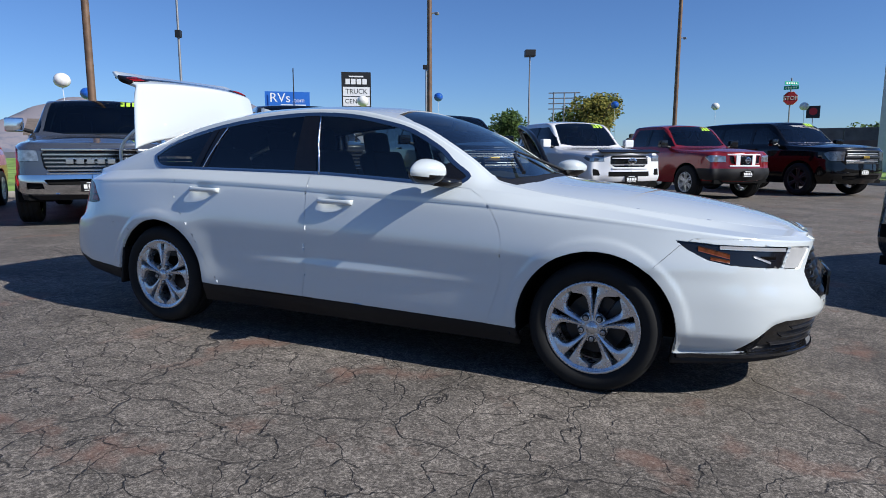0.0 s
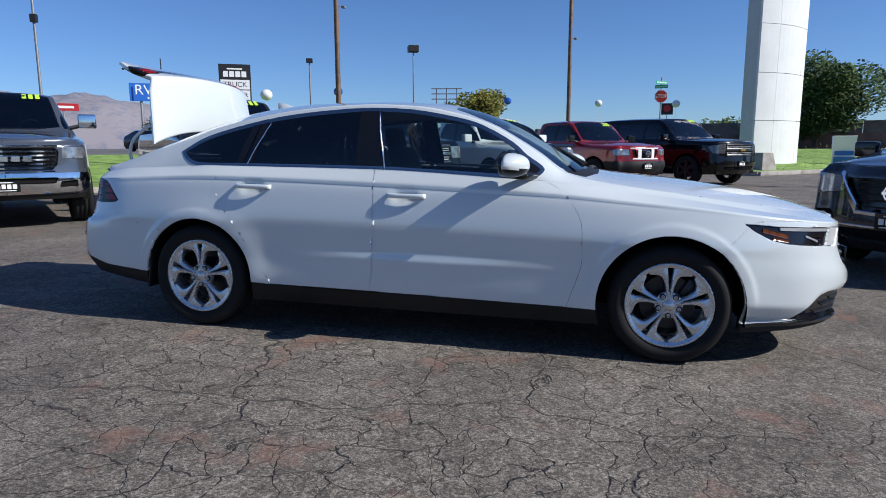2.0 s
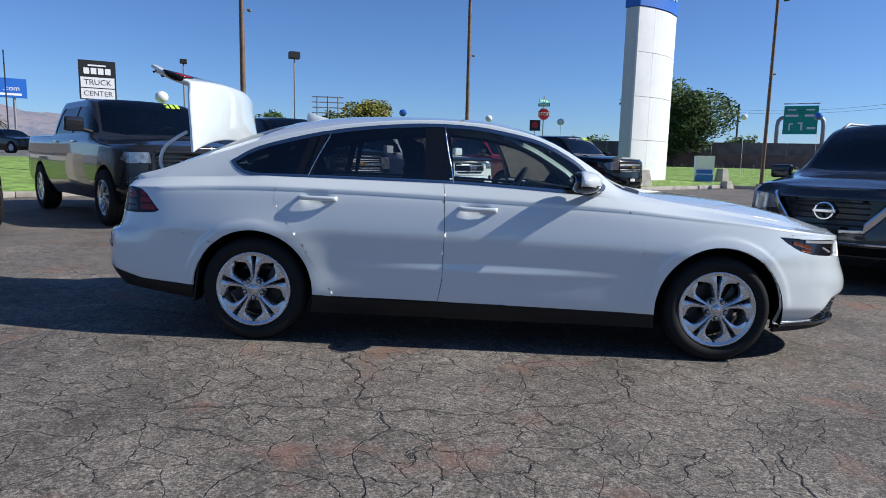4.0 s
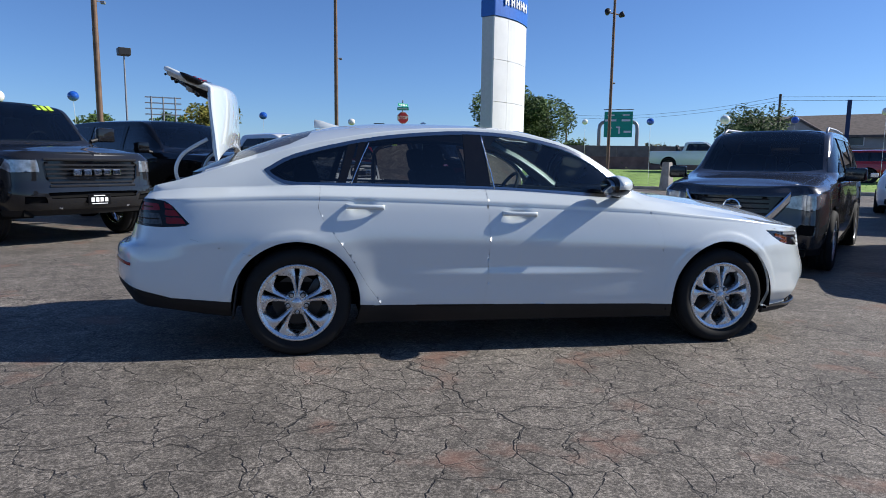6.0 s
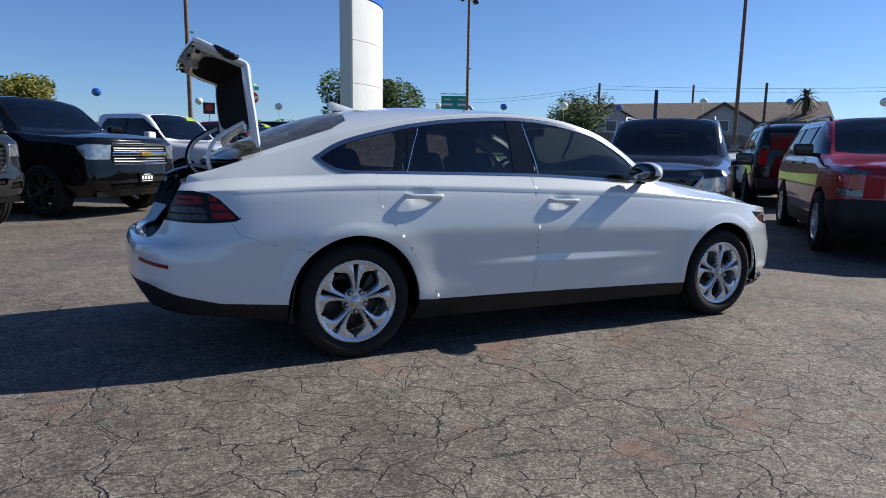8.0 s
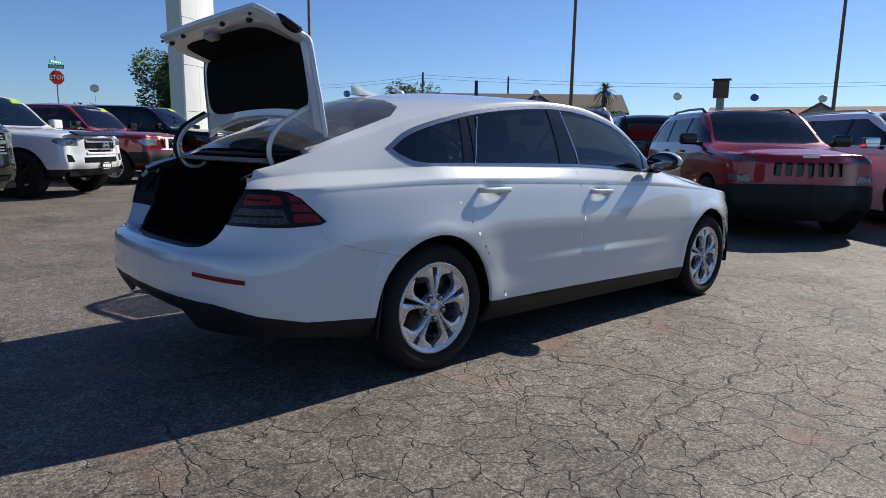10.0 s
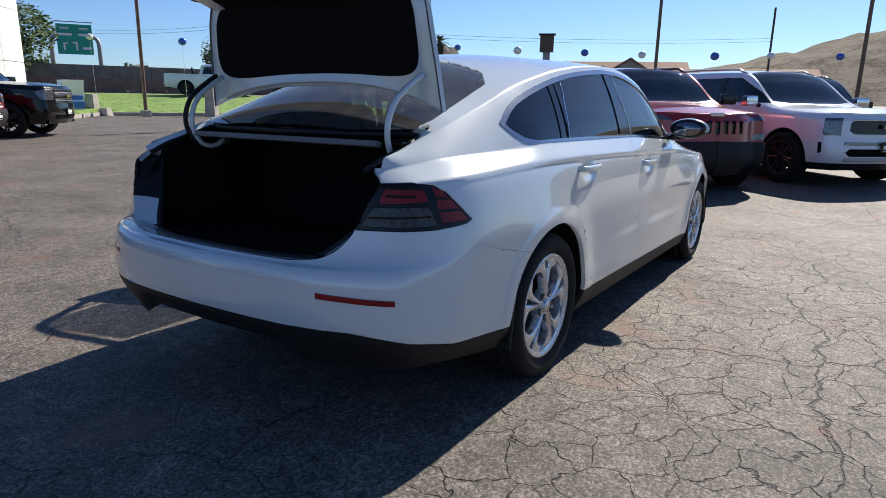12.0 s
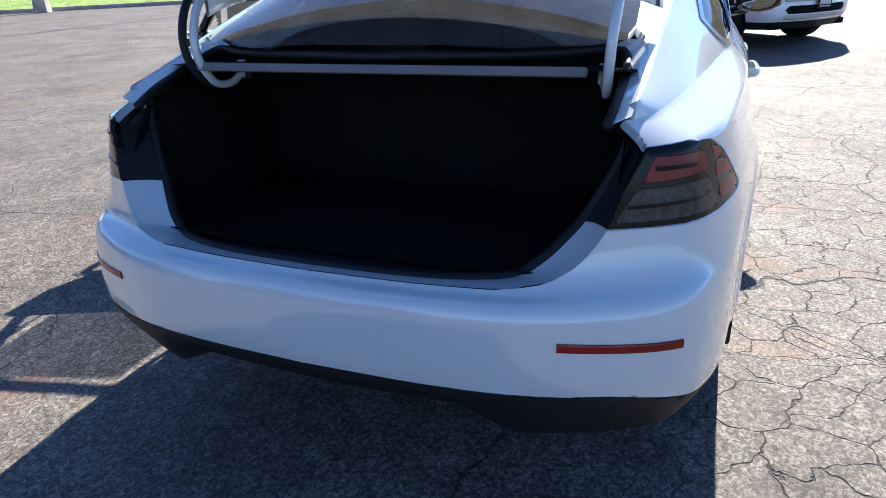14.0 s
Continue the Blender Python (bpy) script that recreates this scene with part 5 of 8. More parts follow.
    for x_, h_ in smoothline([(-0.86, 0.640), (-0.80, 0.645), (-0.70, 0.647), (-0.60, 0.642), (-0.54, 0.62), (-0.575, 0.57), (-0.63, 0.46), (-0.67, 0.30), (-0.69, 0.12), (-0.695, 0)], 4):
        d_ = np.hypot(BQ[..., 0] - x_, BQ[..., 2] - h_)
        edge.append((x_, h_, BP[np.unravel_index(np.argmin(d_), d_.shape)][2] - 0.008))
    ez = np.convolve(np.pad([e_[2] for e_ in edge], 4, mode="edge"), np.ones(9) / 9, "valid")
    edge = [(x_, h_, float(z_)) for (x_, h_, _), z_ in zip(edge, ez)]
    inset = [(x_ + 0.012 * (h_ < 0.6), h_ - 0.040 * min(1, max(0, (h_ - 0.25) / 0.3)), z_ - 0.016) for x_, h_, z_ in edge]
    tube(bm, inset + [(x_, -h_, z_) for x_, h_, z_ in inset[-2::-1]], 0.011, 8)
    part("boot_seal", smooth(bm), PLASTIC, car, "black rubber seal")
    for sg in (1, -1):
        bm = bmesh.new()
        ra = [bm.verts.new((x_, sg * (h_ + 0.004), z_ + 0.006)) for x_, h_, z_ in edge[:20]]
        rb = [bm.verts.new((x_, sg * h_, z_)) for x_, h_, z_ in inset[:20]]
        for k in range(19):
            bm.faces.new((ra[k], ra[k + 1], rb[k + 1], rb[k]))
        part("deck_flange", smooth(bm, 60), WHITE, car, "white gutter beside the boot opening")
    # driver's door, open
    hinge = Matrix.Translation((2.30, 0.90, 0)) @ Matrix.Rotation(radians(-62), 4, "Z") @ Matrix.Translation((-2.30, -0.90, 0))
    door = part_of("driver_door", mirrored(A.mesh("driver_door", df)), WHITE, car, "white driver's door standing open")
    door.matrix_basis = hinge
    part_of("door_card", mirrored(A.mesh("door_card", df, skirt=0.0, shift=-0.07)), SEAT, door, "dark inner door panel")
    part_of("door_glass", mirrored(B.mesh("door_glass", frontg, 0, 0, -0.004)), GLASS_SIDE, door, "tinted door glass")
    # far rear door, open as well
    rear_m = Matrix.Translation((1.14, 0.90, 0)) @ Matrix.Rotation(radians(-67), 4, "Z") @ Matrix.Translation((-1.14, -0.90, 0))
    back = part_of("rear_door", mirrored(A.mesh("rear_door", dr)), WHITE, car, "white rear door standing open")
    back.matrix_basis = rear_m
    part_of("door_card", mirrored(A.mesh("door_card", dr, skirt=0.0, shift=-0.07)), SEAT, back, "dark inner door panel")
    part_of("door_glass", mirrored(B.mesh("door_glass", rearg, 0, 0, -0.004)), GLASS_DARK, back, "dark tinted door glass")
    bm = bmesh.new()
    tube(bm, [tuple(p) for p in smoothline([(0.20, 0.83, 1.0), (0.33, 0.76, 1.16), (0.44, 0.715, 1.29), (0.60, 0.70, 1.345), (0.85, 0.70, 1.38), (1.10, 0.70, 1.388), (1.12, 0.78, 1.2), (1.13, 0.83, 1.0)], 4)], 0.024, 8)
    part("door_frame", smooth(bm), GLOSSBLACK, back, "black window frame")
    fr = smoothline([(2.10, 0.80, 1.0), (2.02, 0.745, 1.12), (1.93, 0.725, 1.20), (1.76, 0.71, 1.285), (1.60, 0.70, 1.335), (1.35, 0.70, 1.378), (1.16, 0.70, 1.385), (1.17, 0.78, 1.2), (1.18, 0.83, 1.0)], 4)
    bm = bmesh.new()
    tube(bm, [tuple(p) for p in fr], 0.022, 8)
    part("door_frame", smooth(bm), GLOSSBLACK, door, "black window frame")
    # bright strips on the door posts
    BP, BQ = B.grid
    low_ = BQ[..., 3] < 1.0
    for line in ([(0.318, 1.03), (0.345, 1.10), (0.385, 1.19), (0.43, 1.285)], [(1.21, 1.015), (1.19, 1.12), (1.165, 1.22), (1.14, 1.355)]):
        pp = []
        for lx, lz in smoothline(line, 5):
            d_ = np.where(low_, np.hypot(BQ[..., 0] - lx, BQ[..., 1] - lz), 9)
            i_ = np.unravel_index(np.argmin(d_), d_.shape)
            pp.append((lx, BP[i_][1] - 0.001, lz))
        for sg in (1, -1):
            bm = bmesh.new()
            tube(bm, [(x_, sg * y_, z_) for x_, y_, z_ in pp], 0.004, 6)
            if sg > 0 or line[0][0] < 1:
                part("window_strip", smooth(bm), CHROME, car, "")
            else:
                bm.free()
    # mirrors and handles
    for sg, par in ((1, car), (-1, door)):
        bm = bmesh.new()
        bmesh.ops.create_uvsphere(bm, u_segments=28, v_segments=18, radius=1)
        for v in bm.verts:
            x, y, z = v.co
            f = 1 - 0.35 * max(0, -y) ** 2
            v.co = Vector((1.965 + (0.105 if x > 0 else 0.045) * x * f - 0.02 * max(0, -y), -sg * (0.99 - 0.125 * y * 1.0), 1.055 + 0.066 * (abs(z) ** 0.8) * (1 if z > 0 else -1) * f))
        up = [fc for fc in bm.faces if fc.calc_center_median().z < 1.035]
        bm2 = bm.copy()
        bmesh.ops.delete(bm, geom=up, context="FACES")
        bmesh.ops.delete(bm2, geom=[fc for fc in bm2.faces if fc.calc_center_median().z >= 1.035], context="FACES")
        if sg < 0:
            for q in (bm, bm2):
                bmesh.ops.reverse_faces(q, faces=q.faces)
        mir = part("door_mirror", smooth(bm), WHITE, par, "white mirror cap over a black base")
        part("mirror_base", smooth(bm2), GLOSSBLACK, mir, "")
        bm = bmesh.new()
        lathe(bm, [(0.001, 0.0), (0.88, 0.0), (0.90, 0.002), (1.0, 0.010), (1.0, 0.03)], 28)
        bm.transform(Matrix.Translation((1.912, -sg * 0.985, 1.055)) @ pose(0, 0, 0, 0, 0, -90) @ Matrix.Diagonal((0.112, 1.0, 0.060, 1)))
        part("mirror_rim", smooth(bm), GLOSSBLACK, mir, "")
        bm = bmesh.new()
        lathe(bm, [(0.001, -0.001), (0.86, -0.001), (0.87, 0.004)], 28)
        bm.transform(Matrix.Translation((1.903, -sg * 0.985, 1.052)) @ pose(0, 0, 0, 0, 0, -90 + sg * 5) @ pose(0, 0, 0, 4, 0, 0) @ Matrix.Diagonal((0.098, 1.0, 0.050, 1)))
        part("mirror_glass", smooth(bm), MIRRORGLASS, mir, "mirror glass")
        bm = bmesh.new()
        tube(bm, [(1.99, -sg * 0.93, 1.01), (2.04, -sg * 0.87, 0.995), (2.09, -sg * 0.82, 1.0)], [0.03, 0.026, 0.02], 10)
        part("mirror_arm", smooth(bm), GLOSSBLACK, mir, "")
    for hx, hz in ((1.36, 0.868), (0.395, 0.898)):
        for sg in (1, -1):
            par = door if sg < 0 and hx > 1 else car
            bm = bmesh.new()
            p, _ = surf(A, 0, hx - 0.12, hz)
            y0 = 0.897
            prof = smoothline([(-0.115, 0.002), (-0.105, 0.022), (-0.06, 0.031), (0.05, 0.031), (0.105, 0.024), (0.118, 0.004)], 4)
            rings = []
            for u, d in prof:
                rings.append([bm.verts.new((hx + u, -sg * (y0 + d + dy), hz - 0.002 * u + dz)) for dy, dz in ((0, 0.014), (0.006, 0.010), (0.008, 0), (0.006, -0.010), (0, -0.014), (-0.008, -0.012), (-0.008, 0.012))])
            for r0, r1 in zip(rings, rings[1:]):
                for k in range(7):
                    bm.faces.new((r0[k], r0[(k + 1) % 7], r1[(k + 1) % 7], r1[k]))
            bm.faces.new(rings[0])
            bm.faces.new(rings[-1])
            bmesh.ops.recalc_face_normals(bm, faces=bm.faces)
            part("door_handle", smooth(bm, 60), WHITE, par, "")
    # roof fin
    bm = bmesh.new()
    sec = [(0.00, 0.040, 0.0), (0.05, 0.036, 0.014), (0.10, 0.030, 0.026), (0.15, 0.022, 0.037), (0.185, 0.014, 0.044), (0.205, 0.006, 0.042)]
    rings = []
    for u, hw, h in sec:
        rings.append([bm.verts.new((0.29 - u * 0.9, s_ * hw * (1 - v) ** 0.6, 1.418 + (-0.012 if v == 0 else h * v - 0.05 * 0))) for s_, v in ((-1, 0), (-1, 0.5), (0, 1), (1, 0.5), (1, 0))])
    for r0, r1 in zip(rings, rings[1:]):
        for k in range(4):
            bm.faces.new((r0[k], r0[k + 1], r1[k + 1], r1[k]))
    bm.faces.new(rings[-1])
    bmesh.ops.recalc_face_normals(bm, faces=bm.faces)
    part("roof_aerial", smooth(bm, 60), WHITE, car, "white shark-fin aerial")
    # cabin
    bm = bmesh.new()
    box(bm, (1.1, 0, 0.40), (2.6, 1.60, 0.06))
    part("cabin_floor", bm, LINER, car, "")
    bm = bmesh.new()
    box(bm, (2.02, 0, 0.90), (0.55, 1.46, 0.20), (0, 8, 0), 0.07, 3)
    part("dashboard", smooth(bm), SEAT, car, "dark dashboard")
    for xs in (1.05, 0.15):
        for sg in (1, -1):
            bm = bmesh.new()
            box(bm, (xs + 0.28, sg * 0.37, 0.58), (0.50, 0.50, 0.18), (0, -8, 0), 0.06, 3)
            box(bm, (xs - 0.03, sg * 0.37, 0.86), (0.15, 0.48, 0.60), (0, -18, 0), 0.06, 3)
            box(bm, (xs - 0.15, sg * 0.37, 1.21), (0.10, 0.26, 0.17), (0, -12, 0), 0.045, 3)
            part("seat", smooth(bm), SEAT, car, "dark cloth seat with headrest")
    bm = bmesh.new()
    tube(bm, [(1.66 + 0.09 * math.sin(t), 0.37 + 0.18 * math.cos(t), 0.96 + 0.16 * math.sin(t)) for t in [2 * math.pi * k / 28 for k in range(28)]], 0.015, 8, close=True)
    box(bm, (1.69, 0.37, 0.96), (0.05, 0.16, 0.10), (0, -25, 0), 0.02)
    part("steering_wheel", smooth(bm), PLASTIC, car, "")
    bm = bmesh.new()
    box(bm, (1.74, 0, 1.325), (0.03, 0.22, 0.06), (0, 15, 0), 0.012)
    part("interior_mirror", smooth(bm), PLASTIC, car, "")
    for sg, x0 in ((-1, 0.05), (1, -0.35)):
        bm = bmesh.new()
        pp = [(2.34, sg * 0.52 + x0 * 0.3, 1.052), (2.20, 0.25 * sg + x0 * 0.3, 1.135), (2.13, -0.02 * sg, 1.172)]
        tube(bm, pp, [0.012, 0.009, 0.006], 6)
        part("wiper", bm, PLASTIC, car, "")
    bm = bmesh.new()
    box(bm, (3.93 - 0.04, 0.0, 0.53), (0.015, 0.42, 0.13), bevel=0.005)
    part("plate_holder", smooth(bm), GLOSSBLACK, car, "")


hero = hero_car()


# ---- ground ----
def asphalt():
    m, t, b = nodes_of("worn_asphalt")
    tc = t.nodes.new("ShaderNodeTexCoord")
    warp = t.nodes.new("ShaderNodeTexNoise")
    warp.inputs["Scale"].default_value, warp.inputs["Detail"].default_value = 2.6, 7
    link(t, tc.outputs["Object"], warp.inputs["Vector"])
    add = t.nodes.new("ShaderNodeVectorMath")
    add.operation = "MULTIPLY_ADD"
    add.inputs[1].default_value = (0.42, 0.42, 0)
    link(t, warp.outputs["Color"], add.inputs[0])
    link(t, tc.outputs["Object"], add.inputs[2])

    def math_(op, *args):
        n = t.nodes.new("ShaderNodeMath")
        n.operation = op
        n.use_clamp = False
        for k, a in enumerate(args):
            if isinstance(a, (int, float)):
                n.inputs[k].default_value = a
            else:
                link(t, a, n.inputs[k])
        return n.outputs[0]

    def rng(sock, a, b_, c=0.0, d=1.0):
        n = t.nodes.new("ShaderNodeMapRange")
        for k, v in enumerate((a, b_, c, d)):
            n.inputs[k + 1].default_value = v
        link(t, sock, n.inputs[0])
        return n.outputs[0]

    def cracks(scale, width, seed):
        mp = t.nodes.new("ShaderNodeMapping")
        mp.inputs["Location"].default_value = (seed, seed * 1.7, 0)
        link(t, add.outputs[0], mp.inputs[0])
        v = t.nodes.new("ShaderNodeTexVoronoi")
        v.feature, v.voronoi_dimensions = "DISTANCE_TO_EDGE", "2D"
        v.inputs["Scale"].default_value = scale
        link(t, mp.outputs[0], v.inputs["Vector"])
        n = noise_node(t, scale * 4, 3)
        w = rng(n.outputs[0], 0.3, 0.75, width * 0.35, width * 1.9)
        return math_("SUBTRACT", 1.0, rng(math_("DIVIDE", v.outputs["Distance"], w), 0.15, 1.0))

    # close net of cracks beside and behind the stand, wider cells and long cracks elsewhere
    sep = t.nodes.new("ShaderNodeSeparateXYZ")
    link(t, tc.outputs["Object"], sep.inputs[0])
    dx = math_("DIVIDE", math_("SUBTRACT", sep.outputs[0], 0.9), 3.0)
    dy = math_("DIVIDE", math_("ADD", sep.outputs[1], 0.85), 1.25)
    rad = math_("SQRT", math_("ADD", math_("MULTIPLY", dx, dx), math_("MULTIPLY", dy, dy)))
    patch = rng(math_("ADD", rad, rng(noise_node(t, 0.9, 3).outputs[0], 0.3, 0.7, -0.35, 0.35)), 0.70, 1.15, 1.0, 0.0)
    far_patch = rng(noise_node(t, 0.22, 2).outputs[0], 0.50, 0.62)
    net = math_("MULTIPLY", cracks(5.0, 0.021, 3.0), math_("MAXIMUM", patch, math_("MULTIPLY", far_patch, 0.4)))
    mid = math_("MULTIPLY", cracks(1.9, 0.008, 11.0), rng(noise_node(t, 0.8, 3).outputs[0], 0.52, 0.64, 0.0, 0.7))
    big = math_("MULTIPLY", cracks(0.95, 0.0045, 31.0), rng(noise_node(t, 0.45, 2).outputs[0], 0.47, 0.60, 0.0, 0.7))
    long_ = math_("MAXIMUM", big, math_("MULTIPLY", cracks(0.55, 0.0045, 23.0), rng(noise_node(t, 0.5, 2).outputs[0], 0.36, 0.52, 0.0, 0.8)))
    crack = math_("MINIMUM", math_("MAXIMUM", net, math_("MAXIMUM", mid, long_)), 1.0)
    # colour: grey stones, pale wear, rusty soil stains
    grain = noise_node(t, 95.0, 3, 0.7)
    fine = noise_node(t, 240.0, 2, 0.6)
    stone = t.nodes.new("ShaderNodeTexVoronoi")
    stone.inputs["Scale"].default_value = 82.0
    link(t, tc.outputs["Object"], stone.inputs["Vector"])
    pick = t.nodes.new("ShaderNodeSeparateColor")
    link(t, stone.outputs["Color"], pick.inputs[0])
    speck = math_("ADD", math_("ADD", math_("MULTIPLY", grain.outputs[0], 0.55), math_("MULTIPLY", fine.outputs[0], 0.33)), math_("MULTIPLY", pick.outputs[0], 0.12))
    tone = ramp(t, speck, [(0.36, (0.036, 0.031, 0.026)), (0.50, (0.112, 0.098, 0.083)), (0.64, (0.30, 0.265, 0.225))])
    blotch = math_("MULTIPLY", rng(noise_node(t, 1.1, 6, 0.62).outputs[0], 0.3, 0.72, 0.64, 1.36), rng(noise_node(t, 14.0, 4, 0.6).outputs[0], 0.32, 0.68, 0.74, 1.26))
    mul = t.nodes.new("ShaderNodeMix")
    mul.data_type, mul.blend_type = "RGBA", "MULTIPLY"
    mul.inputs[0].default_value = 1.0
    link(t, tone.outputs[0], mul.inputs[6])
    comb = t.nodes.new("ShaderNodeCombineColor")
    for k in range(3):
        link(t, blotch, comb.inputs[k])
    link(t, comb.outputs[0], mul.inputs[7])
    rust = t.nodes.new("ShaderNodeMix")
    rust.data_type = "RGBA"
    rust.inputs[7].default_value = (0.20, 0.105, 0.075, 1)
    link(t, mul.outputs[2], rust.inputs[6])
    link(t, math_("MULTIPLY", rng(noise_node(t, 1.7, 5, 0.6).outputs[0], 0.58, 0.70), 0.62), rust.inputs[0])
    dark = t.nodes.new("ShaderNodeMix")
    dark.data_type = "RGBA"
    dark.inputs[7].default_value = (0.018, 0.016, 0.015, 1)
    link(t, rust.outputs[2], dark.inputs[6])
    link(t, math_("MULTIPLY", crack, 0.84), dark.inputs[0])
    link(t, dark.outputs[2], b.inputs["Base Color"])
    b.inputs["Roughness"].default_value = 0.75
    b.inputs["Specular IOR Level"].default_value = 0.3
    h = math_("SUBTRACT", math_("ADD", math_("MULTIPLY", grain.outputs[0], 0.30), math_("MULTIPLY", noise_node(t, 16.0, 4, 0.6).outputs[0], 0.22)), math_("MULTIPLY", crack, 1.9))
    bump(t, h, b, 0.55, 0.012)
    return m


ASPHALT = asphalt()
axis = sorted({round(s * v, 3) for s in (-1, 1) for v in [*np.arange(0, 12.1, 0.75), 16, 22, 30, 45, 70, 110, 180, 300, 600, 1200, 2400]})
me = bpy.data.meshes.new("ground")
n = len(axis)
me.from_pydata([(x + 1.4, y + 0.3, gz(x + 1.4, y + 0.3)) for x in axis for y in axis], [], [(i * n + j, (i + 1) * n + j, (i + 1) * n + j + 1, i * n + j + 1) for i in range(n - 1) for j in range(n - 1)])
for p in me.polygons:
    p.use_smooth = True
tagged(part_of("ground", me, ASPHALT), "worn grey asphalt lot with cracks and rusty stains", "ground", kind="structure")

CONCRETE = simple("concrete", (0.36, 0.33, 0.29), 0.9, vary=0.25, scale=3, bumps=0.3)
GRASSM = simple("lawn", (0.17, 0.27, 0.05), 0.95, vary=0.45, scale=2.5, bumps=0.6)
BLADE = simple("grass_blade", (0.19, 0.33, 0.05), 0.8, vary=0.4, scale=5)


def slab(name, poly, z0, z1, mat, label, kind="structure"):
    bm = bmesh.new()
    prism(bm, poly, z0, z1, "z")
    return tagged(part(name, bm, mat), label, name.replace("_", " "), kind=kind)


LAWN = [(8.8, 24.0), (14.9, 30.2), (20.0, 26.2), (34, 12.5), (47, 20), (26, 46), (10, 48), (-4, 36)]
front_ = [(8.8, 24.0), (14.9, 30.2), (20.0, 26.2), (34, 12.5)]
back_ = [(-4, 36), (10, 48), (26, 46), (47, 20)]
V, Fc = [], []
for i in range(3):
    for a_ in range(9):
        for b_ in range(9):
            u, v = a_ / 8, b_ / 8
            f0 = Vector(front_[i]).lerp(Vector(front_[i + 1]), u)
            f1 = Vector(back_[i]).lerp(Vector(back_[i + 1]), u)
            p = f0.lerp(f1, v)
            V.append((p.x, p.y, 0.17 + 0.80 * v ** 0.8 + 0.03 * noise.noise(Vector((p.x * 0.5, p.y * 0.5, 1))) * min(1, v * 4)))
    for a_ in range(8):
        for b_ in range(8):
            q = i * 81 + a_ * 9 + b_
            Fc.append((q, q + 9, q + 10, q + 1))
me = bpy.data.meshes.new("lawn")
me.from_pydata(V, [], Fc)
LAWN_TREE = bvhtree.BVHTree.FromPolygons(V, Fc)
tagged(part_of("lawn", me, GRASSM), "green lawn rising behind a low concrete kerb", "lawn", kind="structure")
bank = bpy.data.meshes.new("lawn")
inner_, outer_ = [(-34, -13), (-13.5, 7.5), (-2, 19.5), (2.2, 25.5)], [(-44, -5), (-20, 16), (-9, 27), (-3, 33)]
bank.from_pydata([(x, y, 0.12) for x, y in inner_] + [(x, y, 0.9) for x, y in outer_] + [(x - 60, y + 60, 1.1) for x, y in outer_], [], [(i, i + 1, i + 5, i + 4) for i in range(3)])
tagged(part_of("lawn", bank, GRASSM), "green grass bank rising to the street", "lawn", kind="structure")
street = bpy.data.meshes.new("road")
street.from_pydata([(x, y, 0.9) for x, y in outer_] + [(x - 60, y + 60, 1.1) for x, y in outer_], [], [(i, i + 1, i + 5, i + 4) for i in range(3)])


def kerb(pts, w=0.18, h=0.17):
    bm = bmesh.new()
    for (x0, y0), (x1, y1) in zip(pts, pts[1:]):
        L = math.hypot(x1 - x0, y1 - y0)
        k = max(1, int(L / 2.4))
        a = math.degrees(math.atan2(y1 - y0, x1 - x0))
        for i in range(k):
            u = (i + 0.5) / k
            box(bm, (x0 + (x1 - x0) * u, y0 + (y1 - y0) * u, h / 2), (L / k - 0.012, w, h), (0, 0, a), 0.025)
    return tagged(part("kerb", smooth(bm), CONCRETE), "pale concrete kerb in cast lengths", "kerb", kind="structure")


kerb([(-2, 36), (8.75, 23.9), (14.9, 30.05), (20.0, 26.05), (34, 12.35)])
kerb([(-34, -13.1), (-13.5, 7.4), (-2, 19.4), (2.3, 25.4)], 0.15, 0.15)


def inside(poly, x, y):
    c = False
    for (x0, y0), (x1, y1) in zip(poly, poly[1:] + poly[:1]):
        if (y0 > y) != (y1 > y) and x < x0 + (y - y0) * (x1 - x0) / (y1 - y0):
            c = not c
    return c


rnd = random.Random(5)
for poly, zt_, cnt in ((LAWN, 0.24, 9000),):
    V, Fc = [], []
    xs_, ys_ = [p[0] for p in poly], [p[1] for p in poly]
    while len(Fc) < cnt:
        x, y = rnd.uniform(min(xs_), max(xs_)), rnd.uniform(min(ys_), max(ys_))
        hit = LAWN_TREE.ray_cast(Vector((x, y, 5)), Vector((0, 0, -1)))[0]
        if hit is None:
            continue
        zt_ = hit.z
        a, h, w = rnd.uniform(0, 6.28), rnd.uniform(0.012, 0.035), rnd.uniform(0.02, 0.05)
        i = len(V)
        V += [(x - w * math.cos(a), y - w * math.sin(a), zt_ - 0.01), (x + w * math.cos(a), y + w * math.sin(a), zt_ - 0.01), (x + rnd.uniform(-.03, .03), y + rnd.uniform(-.03, .03), zt_ + h)]
        Fc.append((i, i + 1, i + 2))
    me = bpy.data.meshes.new("grass")
    me.from_pydata(V, [], Fc)
    tagged(part_of("grass", me, BLADE), "short green grass tufts on the lawn", "grass", kind="stuff")

